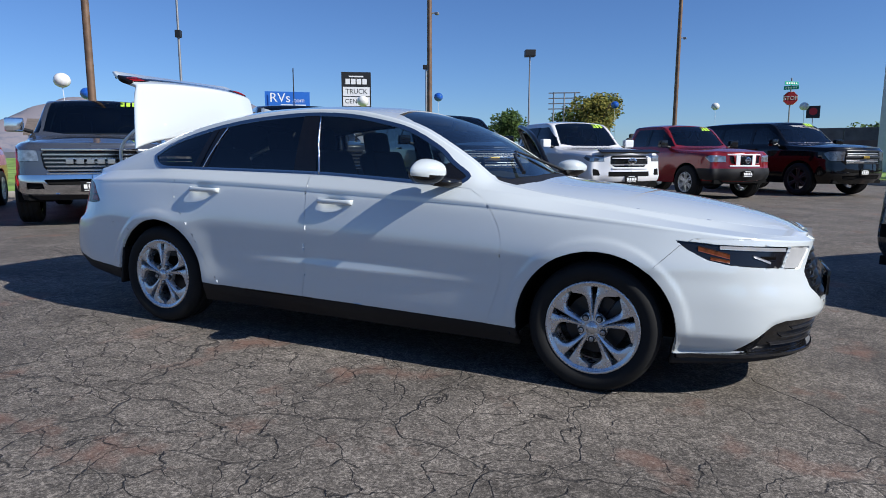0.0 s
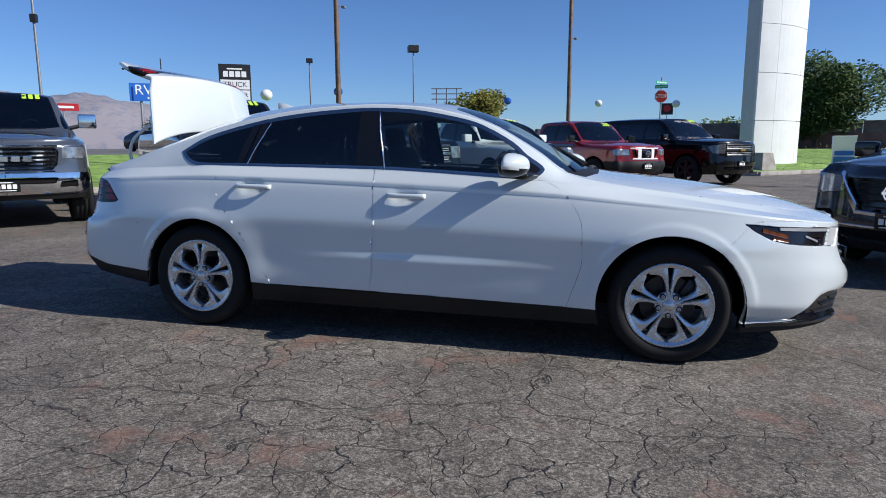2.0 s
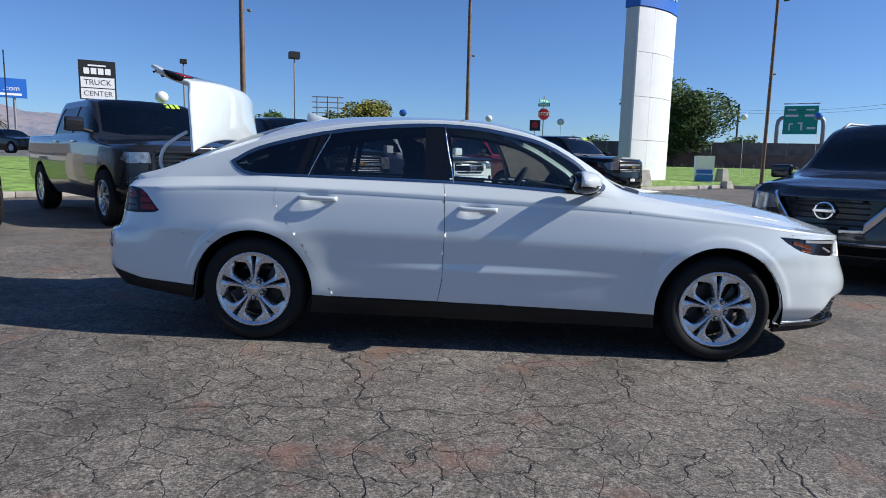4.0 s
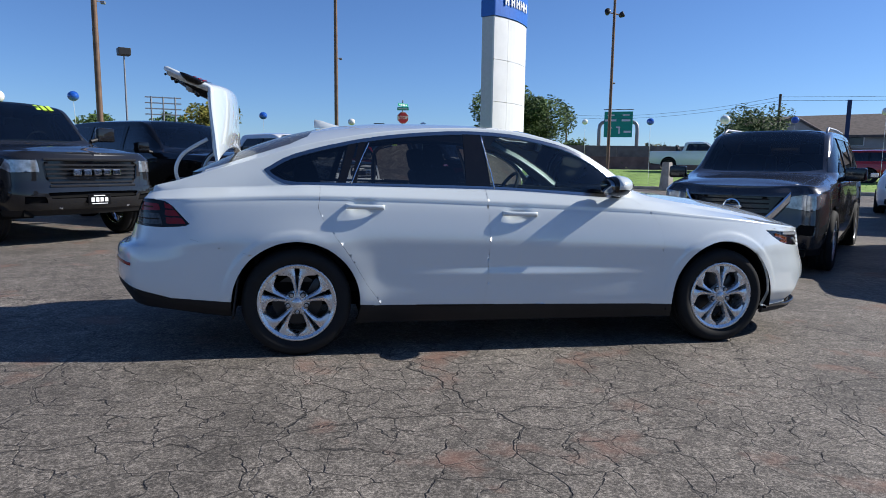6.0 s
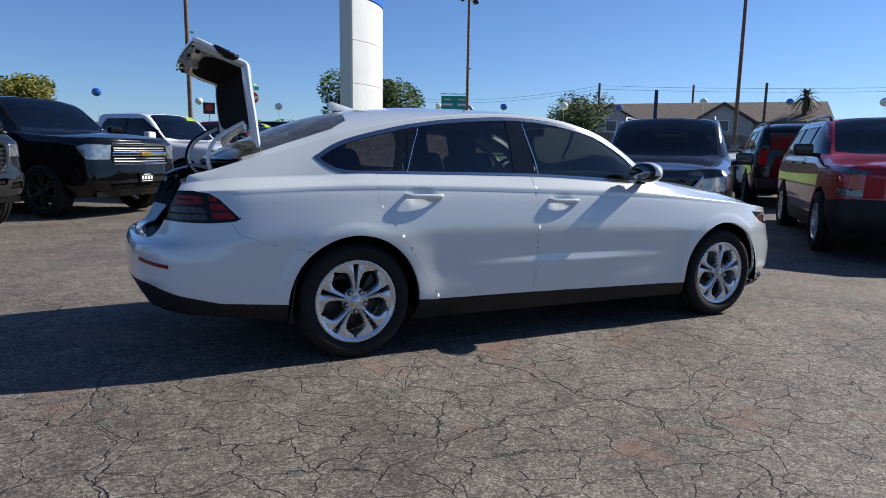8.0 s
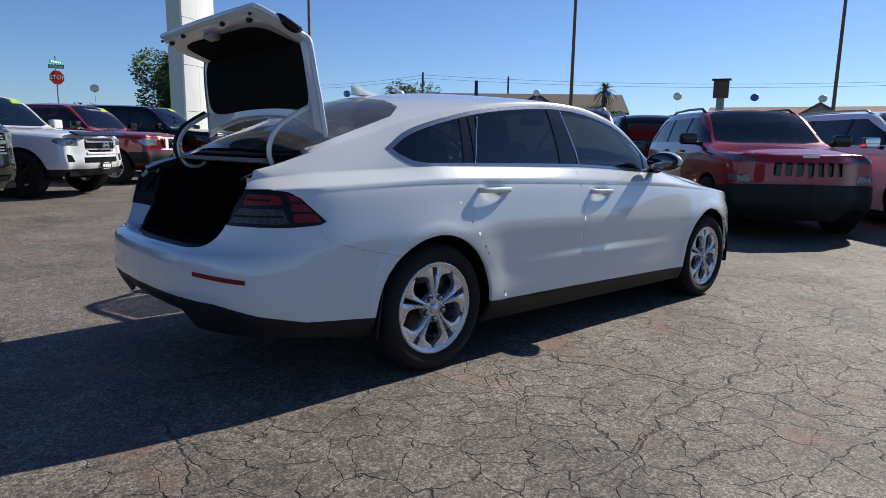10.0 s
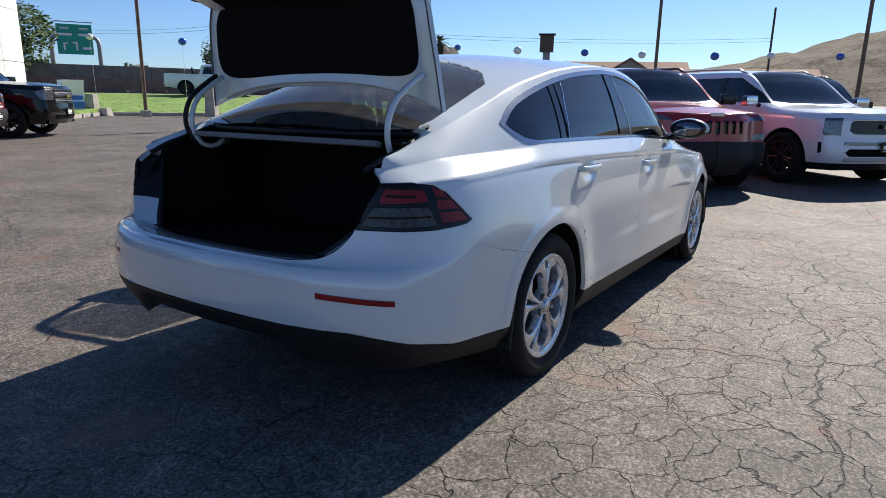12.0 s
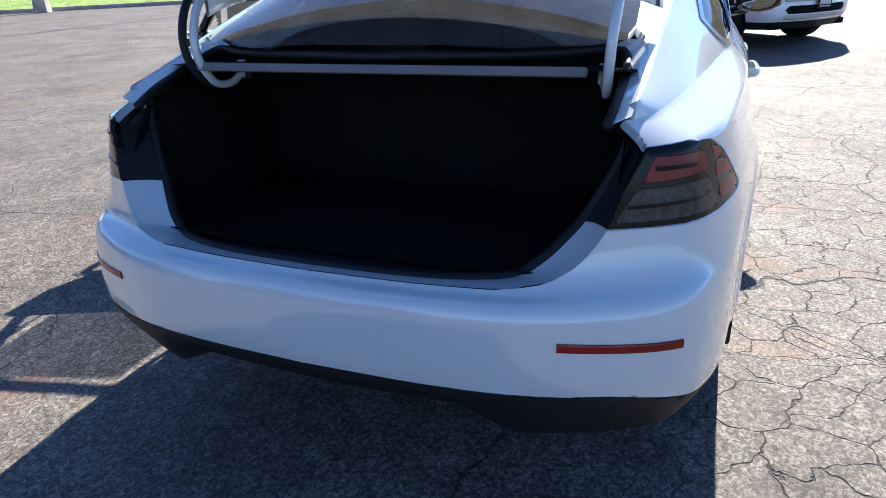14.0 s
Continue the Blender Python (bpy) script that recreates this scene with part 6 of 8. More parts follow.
# ---- street, barrier wall, distance ----
ROADM = simple("road_asphalt", (0.11, 0.105, 0.10), 0.9, vary=0.2, scale=0.6, bumps=0.3)
tagged(part_of("road", street, ROADM), "grey street behind the grass bank", "road", kind="structure")
slab("road", [(60, 2), (120, 60), (30, 130), (-90, 130), (-90, 40), (-6, 36.5), (10, 48.2), (26.2, 46.2), (47.2, 20.2)], -0.2, 0.95, ROADM, "grey street beyond the lot")
WALLM = simple("weathered_barrier", (0.17, 0.15, 0.13), 0.9, vary=0.3, scale=1.2, bumps=0.3)
WALLR = simple("brown_barrier", (0.20, 0.13, 0.10), 0.9, vary=0.3, scale=1.0, bumps=0.3)


def barrier(x0, y0, x1, y1, h):
    w = thing("barrier_wall", pose(x0, y0, 0.95, 0, 0, math.degrees(math.atan2(y1 - y0, x1 - x0))), "long low grey and brown roadside barrier wall", "wall", kind="structure")
    L = math.hypot(x1 - x0, y1 - y0)
    bm = bmesh.new()
    box(bm, (L / 2, 0, h * 0.27), (L, 0.30, h * 0.54), bevel=0.02)
    part("lower_course", bm, WALLR, w, "brown lower course")
    k = int(L / 3)
    for i in range(k):
        bm = bmesh.new()
        box(bm, (L * (i + 0.5) / k, 0, h * 0.77), (L / k - 0.04, 0.22, h * 0.46), bevel=0.015)
        part("panel", bm, WALLM, w, "")
    return w


barrier(6, 62, 60, 46, 2.3)
barrier(60, 46, 92, 28, 2.2)



def hillmat(name, lo, hi, scale):
    m, t, b = nodes_of(name)
    n = noise_node(t, scale, 8, 0.65)
    scrub = noise_node(t, scale * 9, 6, 0.75)
    mix = t.nodes.new("ShaderNodeMath")
    mix.operation = "MULTIPLY_ADD"
    mix.inputs[1].default_value = 0.9
    link(t, scrub.outputs[0], mix.inputs[0])
    link(t, n.outputs[0], mix.inputs[2])
    link(t, ramp(t, mix.outputs[0], [(0.78, lo), (1.08, hi)]).outputs[0], b.inputs["Base Color"])
    b.inputs["Roughness"].default_value = 1
    b.inputs["Specular IOR Level"].default_value = 0.05
    bump(t, scrub.outputs[0], b, 0.25, 1.5)
    return m


def ridge(name, label, a0, a1, dist, depth, heights, mat, seed, rough):
    """A hill or mountain chain between two bearings (degrees from +y, clockwise), with crest heights along it."""
    na, nd = 90, 14
    V, Fc = [], []
    for i in range(na + 1):
        u = i / na
        a = radians(a0 + (a1 - a0) * u)
        hc = float(herm([(k / (len(heights) - 1), h) for k, h in enumerate(heights)], u))
        for j in range(nd + 1):
            v = j / nd
            r = dist + depth * v
            x, y = r * math.sin(a), r * math.cos(a)
            prof = math.sin(min(1, v * 1.02) * math.pi / 2) ** 1.1
            nz = noise.fractal(Vector((x / rough, y / rough, seed)), 0.9, 2.1, 6)
            V.append((x, y, hc * prof * (1 + 0.16 * nz * (0.3 + v)) - 0.5))
    for i in range(na):
        for j in range(nd):
            Fc.append((i * (nd + 1) + j, (i + 1) * (nd + 1) + j, (i + 1) * (nd + 1) + j + 1, i * (nd + 1) + j + 1))
    me = bpy.data.meshes.new(name)
    me.from_pydata(V, [], Fc)
    for p in me.polygons:
        p.use_smooth = True
    return tagged(part_of(name, me, mat), label, "hill", kind="structure")


ridge("hill", "dry scrub-covered brown hill", 70, 122, 330, 260, [5, 22, 35, 49, 62, 72, 76, 66, 34], hillmat("dry_hill", (0.085, 0.075, 0.05), (0.25, 0.215, 0.165), 0.06), 3.0, 60)
# far hills: the brown is greyed to carry distance haze in the colour
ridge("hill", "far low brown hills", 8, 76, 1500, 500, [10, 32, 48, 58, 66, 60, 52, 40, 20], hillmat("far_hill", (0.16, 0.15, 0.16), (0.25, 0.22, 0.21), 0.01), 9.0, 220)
# distance haze is mixed into the base colours of both mountain ranges
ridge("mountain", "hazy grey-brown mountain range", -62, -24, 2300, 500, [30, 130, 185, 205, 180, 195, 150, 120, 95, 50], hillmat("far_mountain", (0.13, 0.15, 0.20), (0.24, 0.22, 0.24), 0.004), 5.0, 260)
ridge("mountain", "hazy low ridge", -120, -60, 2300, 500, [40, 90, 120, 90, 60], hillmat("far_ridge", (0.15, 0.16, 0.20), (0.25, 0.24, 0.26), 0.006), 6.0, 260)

# ---- poles, signs ----
POLEM = simple("rusty_pole_paint", (0.17, 0.105, 0.065), 0.6, 0.3, vary=0.3, scale=4)
GREYPOLE = simple("galvanised", (0.30, 0.30, 0.30), 0.5, 0.6)
SIGNBLUE = simple("sign_blue", (0.02, 0.13, 0.50), 0.45, vary=0.06)
SIGNGREEN = simple("sign_green", (0.005, 0.33, 0.22), 0.5, vary=0.08)
SIGNBLACK = simple("sign_black", (0.012, 0.012, 0.012), 0.5)
SIGNRED = simple("sign_red", (0.42, 0.015, 0.02), 0.5, vary=0.08)
CLAD = simple("white_cladding", (0.74, 0.74, 0.72), 0.45, vary=0.05, scale=1.5)


def lot_pole(x, y, h, heads=True, r=0.085, lean=(0, 0)):
    p = thing("light_pole", pose(x, y, 0, lean[0], lean[1], 0), "tall brown steel lot light pole", "light pole", "light poles")
    bm = bmesh.new()
    lathe(bm, [(r, 0), (r, 1.0), (r * 0.75, h)], 14, pose(0, 0, 0, 90, 0, 0))
    part("shaft", smooth(bm), POLEM, p)
    bm = bmesh.new()
    box(bm, (0, 0, 0.16), (0.36, 0.36, 0.32), bevel=0.03)
    part("base", bm, CONCRETE, p)
    bm = bmesh.new()
    tube(bm, [(0, 0, h * 0.5), (0.15, 0.1, h * 0.5 + 0.02)], 0.02, 6)
    box(bm, (0.2, 0.13, h * 0.5), (0.12, 0.12, 0.08), bevel=0.02)
    part("camera_box", bm, GREYPOLE, p)
    if heads:
        for s in (-1, 1):
            bm = bmesh.new()
            tube(bm, [(0, 0, h - 0.1), (s * 0.35, 0, h - 0.02)], 0.03, 6)
            box(bm, (s * 0.62, 0, h), (0.55, 0.36, 0.16), bevel=0.03)
            part("lamp_head", bm, SIGNBLACK, p)
    return p


lot_pole(-9.6, 7.0, 11)
lot_pole(-5.57, 16.0, 11)
lot_pole(1.33, 23.8, 11)
lot_pole(15.6, 27.6, 11, heads=False)
lot_pole(22.7, 16.3, 11)
lot_pole(45, 12.2, 14, heads=False, r=0.12)
lot_pole(42.6, -0.2, 14, heads=False, r=0.12)


def flood(x, y, z, heading):
    f = thing("floodlight", pose(x, y, z, 0, 0, heading), "pair of small round floodlights on a pole bracket", "floodlight")
    bm = bmesh.new()
    tube(bm, [(-0.5, 0, 0), (0.5, 0, 0)], 0.03, 6)
    part("bracket", bm, POLEM, f)
    for s in (-1, 1):
        bm = bmesh.new()
        lathe(bm, [(0.001, 0.14), (0.10, 0.12), (0.15, -0.05), (0.15, -0.14), (0.001, -0.12)], 14, pose(s * 0.5, 0, 0, -25, 0, s * 40))
        part("lamp", smooth(bm), SIGNBLACK, f)


flood(15.6, 27.6, 8.95, 20)


def lamp_post(x, y, h, w=0.6, kind=0):
    p = thing("street_lamp", pose(x, y, 0, 0, 0, 25), "tall grey street lamp with a flat head", "street lamp", "street lamps")
    bm = bmesh.new()
    lathe(bm, [(0.12, 0), (0.08, h)], 10, pose(0, 0, 0, 90, 0, 0))
    part("shaft", smooth(bm), GREYPOLE, p)
    heads = ((-1, 1) if kind == 0 else (0,))
    for s in heads:
        bm = bmesh.new()
        if kind:
            box(bm, (0, 0, h), (w * 1.6, w * 1.6, w), bevel=0.06)
        else:
            box(bm, (s * w * 1.1, 0, h), (w * 1.5, w * 0.7, 0.22), (0, s * 8, 0), 0.06)
        part("lamp_head", bm, SIGNBLACK, p)
    return p


dbl = lamp_post(-36.2, 35.5, 15.3, 1.0)
bm = bmesh.new()
box(bm, (0, 0, 10.2), (0.42, 0.42, 0.55), bevel=0.04)
part("box", bm, SIGNBLACK, dbl)
lamp_post(-18.7, 71.5, 12.6, 0.75, 1)
lamp_post(-26.7, 60.1, 10.1, 0.42, 1)


def words(text, size, mat, parent, m, name="lettering"):
    cu = bpy.data.curves.new(name, "FONT")
    cu.body, cu.size, cu.align_x, cu.align_y, cu.extrude = text, size, "CENTER", "CENTER", 0.004
    cu.materials.append(mat)
    ob = new(name, cu)
    ob.parent = parent
    ob.matrix_basis = m
    return ob


def sign_board(name, x, y, z, w, h, heading, mat, label, posts=(0,), post_r=0.1, d=0.25):
    """A board that faces along its local -y, with posts to the ground."""
    s = thing(name, pose(x, y, 0, 0, 0, heading), label, "sign")
    bm = bmesh.new()
    box(bm, (0, 0, z), (w, d, h), bevel=0.02)
    part("board", bm, mat, s)
    for px in posts:
        bm = bmesh.new()
        tube(bm, [(px, d * 0.5, -0.1), (px, d * 0.5, z)], post_r, 8)
        part("post", bm, GREYPOLE, s)
    return s


F_ = lambda x, z, y=-0.14: pose(x, y, z, 90, 0, 0)
s = sign_board("truck_centre_sign", -35.8, 60.8, 8.2, 3.3, 3.8, 31, SIGNBLACK, "black and white roadside sign board on posts", (-1.0, 1.0), 0.15, 0.4)
for k, (z0, h0) in enumerate(((7.95, 1.0), (6.85, 1.0))):
    bm = bmesh.new()
    box(bm, (0, -0.21, z0), (3.0, 0.03, h0), bevel=0.01)
    part("panel", bm, SIGNWHITE, s)
words("TRUCK", 0.75, SIGNBLACK, s, F_(0, 7.95, -0.23))
words("CENTER", 0.70, SIGNBLACK, s, F_(0, 6.85, -0.23))
bm = bmesh.new()
for i in range(4):
    box(bm, (-0.95 + 0.63 * i, -0.22, 9.05), (0.5, 0.03, 0.6))
box(bm, (0, -0.22, 9.6), (1.6, 0.03, 0.15))
part("lettering_bar", bm, SIGNWHITE, s)

s = sign_board("rv_sign", -69.7, 92.6, 10.4, 7.8, 2.9, 37, SIGNBLUE, "blue roadside sign board with white letters on two posts", (-2.2, 2.2), 0.2, 0.4)
words("RVs", 2.3, SIGNWHITE, s, F_(-1.3, 10.7, -0.22))
words(".com", 1.1, SIGNWHITE, s, F_(1.9, 10.35, -0.22))
bm = bmesh.new()
box(bm, (1.0, -0.21, 9.45), (4.4, 0.03, 0.34))
part("lettering_bar", bm, SIGNWHITE, s)
for x, y, h in ((-66.5, 90.2, 15.5),):
    p = thing("mast", pose(x, y, 0), "thin dark radio mast", "mast")
    bm = bmesh.new()
    tube(bm, [(0, 0, 0), (0, 0, h)], 0.09, 6)
    part("shaft", bm, SIGNBLACK, p)
s = sign_board("red_shop_sign", -84, 88, 8.0, 4.6, 1.2, 40, SIGNRED, "small red shop sign far away", (0,), 0.15)
bm = bmesh.new()
box(bm, (0, -0.14, 8.0), (3.2, 0.03, 0.4))
part("lettering_bar", bm, SIGNWHITE, s)

# stop sign with street name blades
s = thing("stop_sign", pose(6.28, 38.3, 0, 0, 0, 6), "red octagonal stop sign below green street name blades", "sign")
bm = bmesh.new()
tube(bm, [(0, 0.05, 0), (0, 0.05, 5.3)], 0.04, 8)
part("post", bm, GREYPOLE, s)
for r, mat, y, nm in ((0.40, SIGNWHITE, 0.0, "border"), (0.375, SIGNRED, -0.012, "face")):
    bm = bmesh.new()
    prism(bm, [(r * math.cos(math.pi * (2 * k + 1) / 8), 4.18 + r * math.sin(math.pi * (2 * k + 1) / 8)) for k in range(8)], y - 0.01, y)
    part(nm, bm, mat, s)
words("STOP", 0.30, SIGNWHITE, s, F_(0, 4.18, -0.03))
for z, rot, w in ((5.0, 35, 0.95), (4.76, -20, 0.75)):
    bm = bmesh.new()
    box(bm, (0, 0, 0), (w, 0.02, 0.20), bevel=0.008)
    bl = part("street_blade", bm, SIGNGREEN, s)
    bl.matrix_basis = pose(0, 0, z, 0, 0, rot)
    bm = bmesh.new()
    for i in range(5):
        box(bm, (-w * 0.34 + w * 0.17 * i, -0.013, 0), (w * 0.11, 0.006, 0.09))
    part("lettering_bar", bm, SIGNWHITE, bl)
s = sign_board("petrol_sign", 28.7, 255.3, 15.2, 4.2, 4.2, -2, SIGNBLACK, "small dark petrol station sign with a red shape", (0,), 0.12)
bm = bmesh.new()
lathe(bm, [(0.001, -0.16), (1.3, -0.16), (1.3, -0.12)], 12, Matrix.Translation((0, 0, 15.4)))
part("emblem", bm, SIGNRED, s)

# brand pylon: a thin grey blade with a gently curved white front
py = thing("brand_pylon", pose(9.49, 28.49, 0.2, 0, 0, 43.9), "tall white clad sign pylon with a blue header", "sign pylon")
GREYCLAD = simple("grey_cladding", (0.56, 0.56, 0.56), 0.5, vary=0.06)
FRONT, BULGE, TALL = 3.55, 0.30, 8.5


def arc(u, off=0.0):
    return (FRONT * u, -BULGE * 4 * u * (1 - u) - off)


bm = bmesh.new()
prism(bm, [(0.03, 0.10), (0.05, 0.75), (FRONT - 0.1, 0.75), (FRONT, 0.10)], 0, TALL, "z")
part("core", bm, GREYCLAD, py, "grey flank")
for i in range(4):
    for u0, u1 in ((0.0, 0.29), (0.29, 0.84), (0.84, 1.0)):
        bm = bmesh.new()
        P0 = [arc(u0 + 0.002 + (u1 - u0 - 0.004) * k / 6) for k in range(7)]
        prism(bm, P0 + [(p[0], p[1] + 0.10) for p in P0[::-1]], TALL * i / 4 + 0.01, TALL * (i + 1) / 4 - 0.01, "z")
        part("panel", bm, CLAD, py)
P0 = [arc(k / 10, 0.05) for k in range(11)]
for z0, z1, nm in ((TALL + 0.02, TALL + 0.12, "header_strip"), (TALL + 0.12, TALL + 2.9, "header")):
    bm = bmesh.new()
    prism(bm, P0 + [(FRONT - 0.06, 0.80), (0.01, 0.80), (-0.04, -0.02)], z0, z1, "z")
    part(nm, bm, SIGNBLUE, py, "blue header")
for i in range(5):
    u = 0.22 + 0.14 * i
    bm = bmesh.new()
    px, pyy = arc(u, 0.07)
    for dx_ in (-0.13, 0.13):
        box(bm, (px + dx_, pyy, TALL + 0.85), (0.10, 0.05, 0.46), (0, 0, math.degrees(math.atan(BULGE * 4 * (2 * u - 1) / FRONT))))
    box(bm, (px, pyy, TALL + 0.85), (0.24, 0.05, 0.10))
    part("lettering_bar", bm, SIGNWHITE, py)
bm = bmesh.new()
px, pyy = arc(0.5, 0.07)
for dx_, w_ in ((-0.42, 0.16), (0.42, 0.16)):
    box(bm, (px + dx_, pyy, TALL + 2.0), (w_, 0.05, 1.1), (0, 0, 0), 0.03)
box(bm, (px, pyy, TALL + 2.0), (0.8, 0.05, 0.16), (0, 0, 0), 0.03)
part("emblem", bm, SIGNWHITE, py)

# overhead highway sign
FAR_EYE = Vector((-0.24, -3.74, 1.17))


def far_off(ob, k):
    """Move a distant thing k times as far away along its line and make it k times as large."""
    m = ob.matrix_basis.copy()
    ob.matrix_basis = Matrix.Translation(FAR_EYE * (1 - k) + m.translation * k) @ m.to_3x3().to_4x4() @ Matrix.Scale(k, 4)
    return ob


hs = thing("highway_sign", pose(54.4, 103.1, 0, 0, 0, -29), "green overhead highway sign on curved steel posts", "sign")
bm = bmesh.new()
box(bm, (0, 0, 8.7), (4.9, 0.2, 4.5), bevel=0.05)
part("board", bm, SIGNGREEN, hs)
for sg in (-1, 1):
    bm = bmesh.new()
    tube(bm, [(sg * 3.3, 0.6, 0), (sg * 3.3, 0.6, 7.8), (sg * 3.2, 0.6, 8.6), (sg * 2.9, 0.6, 9.0), (sg * 2.5, 0.6, 9.15), (sg * 1.6, 0.5, 9.2)], 0.32, 10)
    part("post", smooth(bm), GREYPOLE, hs)
for x, z, w, h in ((-1.3, 10.3, 1.2, 0.25), (1.3, 10.3, 1.2, 0.25), (-1.3, 9.4, 1.9, 0.35), (1.3, 9.4, 1.5, 0.35), (-1.5, 7.6, 0.25, 1.1), (0.2, 7.6, 0.25, 1.1), (0.0, 8.2, 0.7, 0.25), (1.6, 7.4, 1.2, 0.35), (-1.3, 8.1, 0.6, 0.2)):
    bm = bmesh.new()
    box(bm, (x, -0.12, z), (w, 0.03, h))
    part("lettering_bar", bm, SIGNWHITE, hs)
bm = bmesh.new()
tube(bm, [(-2.4, -1.0, 11.2), (2.6, -1.0, 11.2)], 0.06, 6)
for x in (-2, 0, 2):
    box(bm, (x, -1.2, 11.2), (1.0, 0.3, 0.14))
part("light_rail", bm, GREYPOLE, hs)
far_off(hs, 2.2)

# sandwich board, concrete posts and blocks by the lawn
sb = thing("sandwich_board", pose(14.2, 31.4, 0.20, 0, 0, -12), "blue and white advertising board standing on the lawn", "sign")
for sg in (-1, 1):
    bm = bmesh.new()
    box(bm, (0, sg * 0.22, 0.72), (0.95, 0.03, 1.5), (sg * -14, 0, 0), 0.01)
    part("panel", bm, SIGNWHITE, sb)
for z, h, w in ((1.13, 0.52, 0.88), (0.62, 0.20, 0.80), (0.28, 0.34, 0.88)):
    bm = bmesh.new()
    box(bm, (0, -0.245 - (0.72 - z) * 0.25, z), (w, 0.02, h), (14, 0, 0))
    part("print", bm, SIGNBLUE, sb)


def concrete_post(x, y, w, h, label):
    bm = bmesh.new()
    box(bm, (0, 0, h / 2), (w, w, h), bevel=0.03)
    for v in bm.verts:
        k = 1 - 0.35 * v.co.z / h
        v.co.x *= k
        v.co.y *= k
    ob = part("concrete_post", bm, CONCRETE)
    ob.matrix_basis = pose(x, y, 0, 0, 0, 30)
    return tagged(ob, label, "post", "concrete posts")


concrete_post(18.3, 26.3, 0.55, 1.45, "tapered grey concrete post beside the kerb")
concrete_post(15.4, 31.9, 0.62, 1.0, "short grey concrete block beside the kerb")
concrete_post(14.75, 29.6, 0.55, 0.38, "broken low concrete stub beside the kerb")
concrete_post(9.2, 25.3, 0.8, 0.9, "short grey concrete block beside the kerb")
concrete_post(-9.4, 9.3, 0.42, 1.25, "tapered pale concrete post beside the grass")

# balloons on sticks
BLUEB = simple("blue_balloon", (0.015, 0.09, 0.42), 0.12, vary=0.1, coat=1)
WHITEB = simple("white_balloon", (0.78, 0.77, 0.74), 0.25, vary=0.05, coat=0.5)
BAL = {"blue": [(-8.49, 23.12, 3.56), (-2.04, 30.3, 3.52), (18.4, 28.4, 3.64), (45.5, 49.6, 5.8), (32.8, 21.1, 4.16), (57.4, 22.4, 5.4), (56, 10.5, 4.8), (66, 2.0, 5.2), (-15.5, 11.4, 3.0)],
       "white": [(2.56, 32.6, 3.47), (18.6, 37.3, 4.18), (30.5, 39, 4.75), (26.7, 21.7, 3.92), (49.4, 25.4, 5.16), (61.8, 18.3, 5.4), (69.5, 8.0, 5.6), (68, -2.0, 5.4), (-8.3, 16.4, 2.9), (-12.2, 8.2, 2.95), (6.4, 31.5, 3.3)]}
for colour, spots in BAL.items():
    for x, y, z in spots:
        r = 0.20 if math.hypot(x, y) < 45 else 0.36
        b_ = thing("balloon", pose(x, y, 0), f"{colour} balloon on a thin stick", "balloon", "balloons")
        bm = bmesh.new()
        bmesh.ops.create_uvsphere(bm, u_segments=20, v_segments=14, radius=r, matrix=Matrix.Translation((0, 0, z)) @ Matrix.Diagonal((1, 1, 0.92, 1)))
        part("ball", smooth(bm), BLUEB if colour == "blue" else WHITEB, b_)
        bm = bmesh.new()
        tube(bm, [(0.12, 0.1, 0), (0, 0, z - r * 0.9)], 0.008, 5)
        part("stick", bm, SIGNWHITE, b_)


# ---- trees ----
BARK = simple("bark", (0.10, 0.075, 0.055), 0.95, vary=0.4, scale=6, bumps=0.5)


def leafmat(name, a, b_):
    m, t, b = nodes_of(name)
    g = t.nodes.new("ShaderNodeNewGeometry")
    link(t, ramp(t, g.outputs["Random Per Island"], [(0.0, a), (1.0, b_)]).outputs[0], b.inputs["Base Color"])
    b.inputs["Roughness"].default_value = 0.7
    b.inputs["Specular IOR Level"].default_value = 0.25
    b.inputs["Subsurface Weight"].default_value = 0.0
    return m


LEAF = leafmat("leaves", (0.025, 0.055, 0.012), (0.085, 0.14, 0.03))
LEAFY = leafmat("yellowing_leaves", (0.05, 0.08, 0.012), (0.26, 0.22, 0.04))
SHRUB = leafmat("dry_shrub", (0.06, 0.07, 0.03), (0.16, 0.15, 0.07))


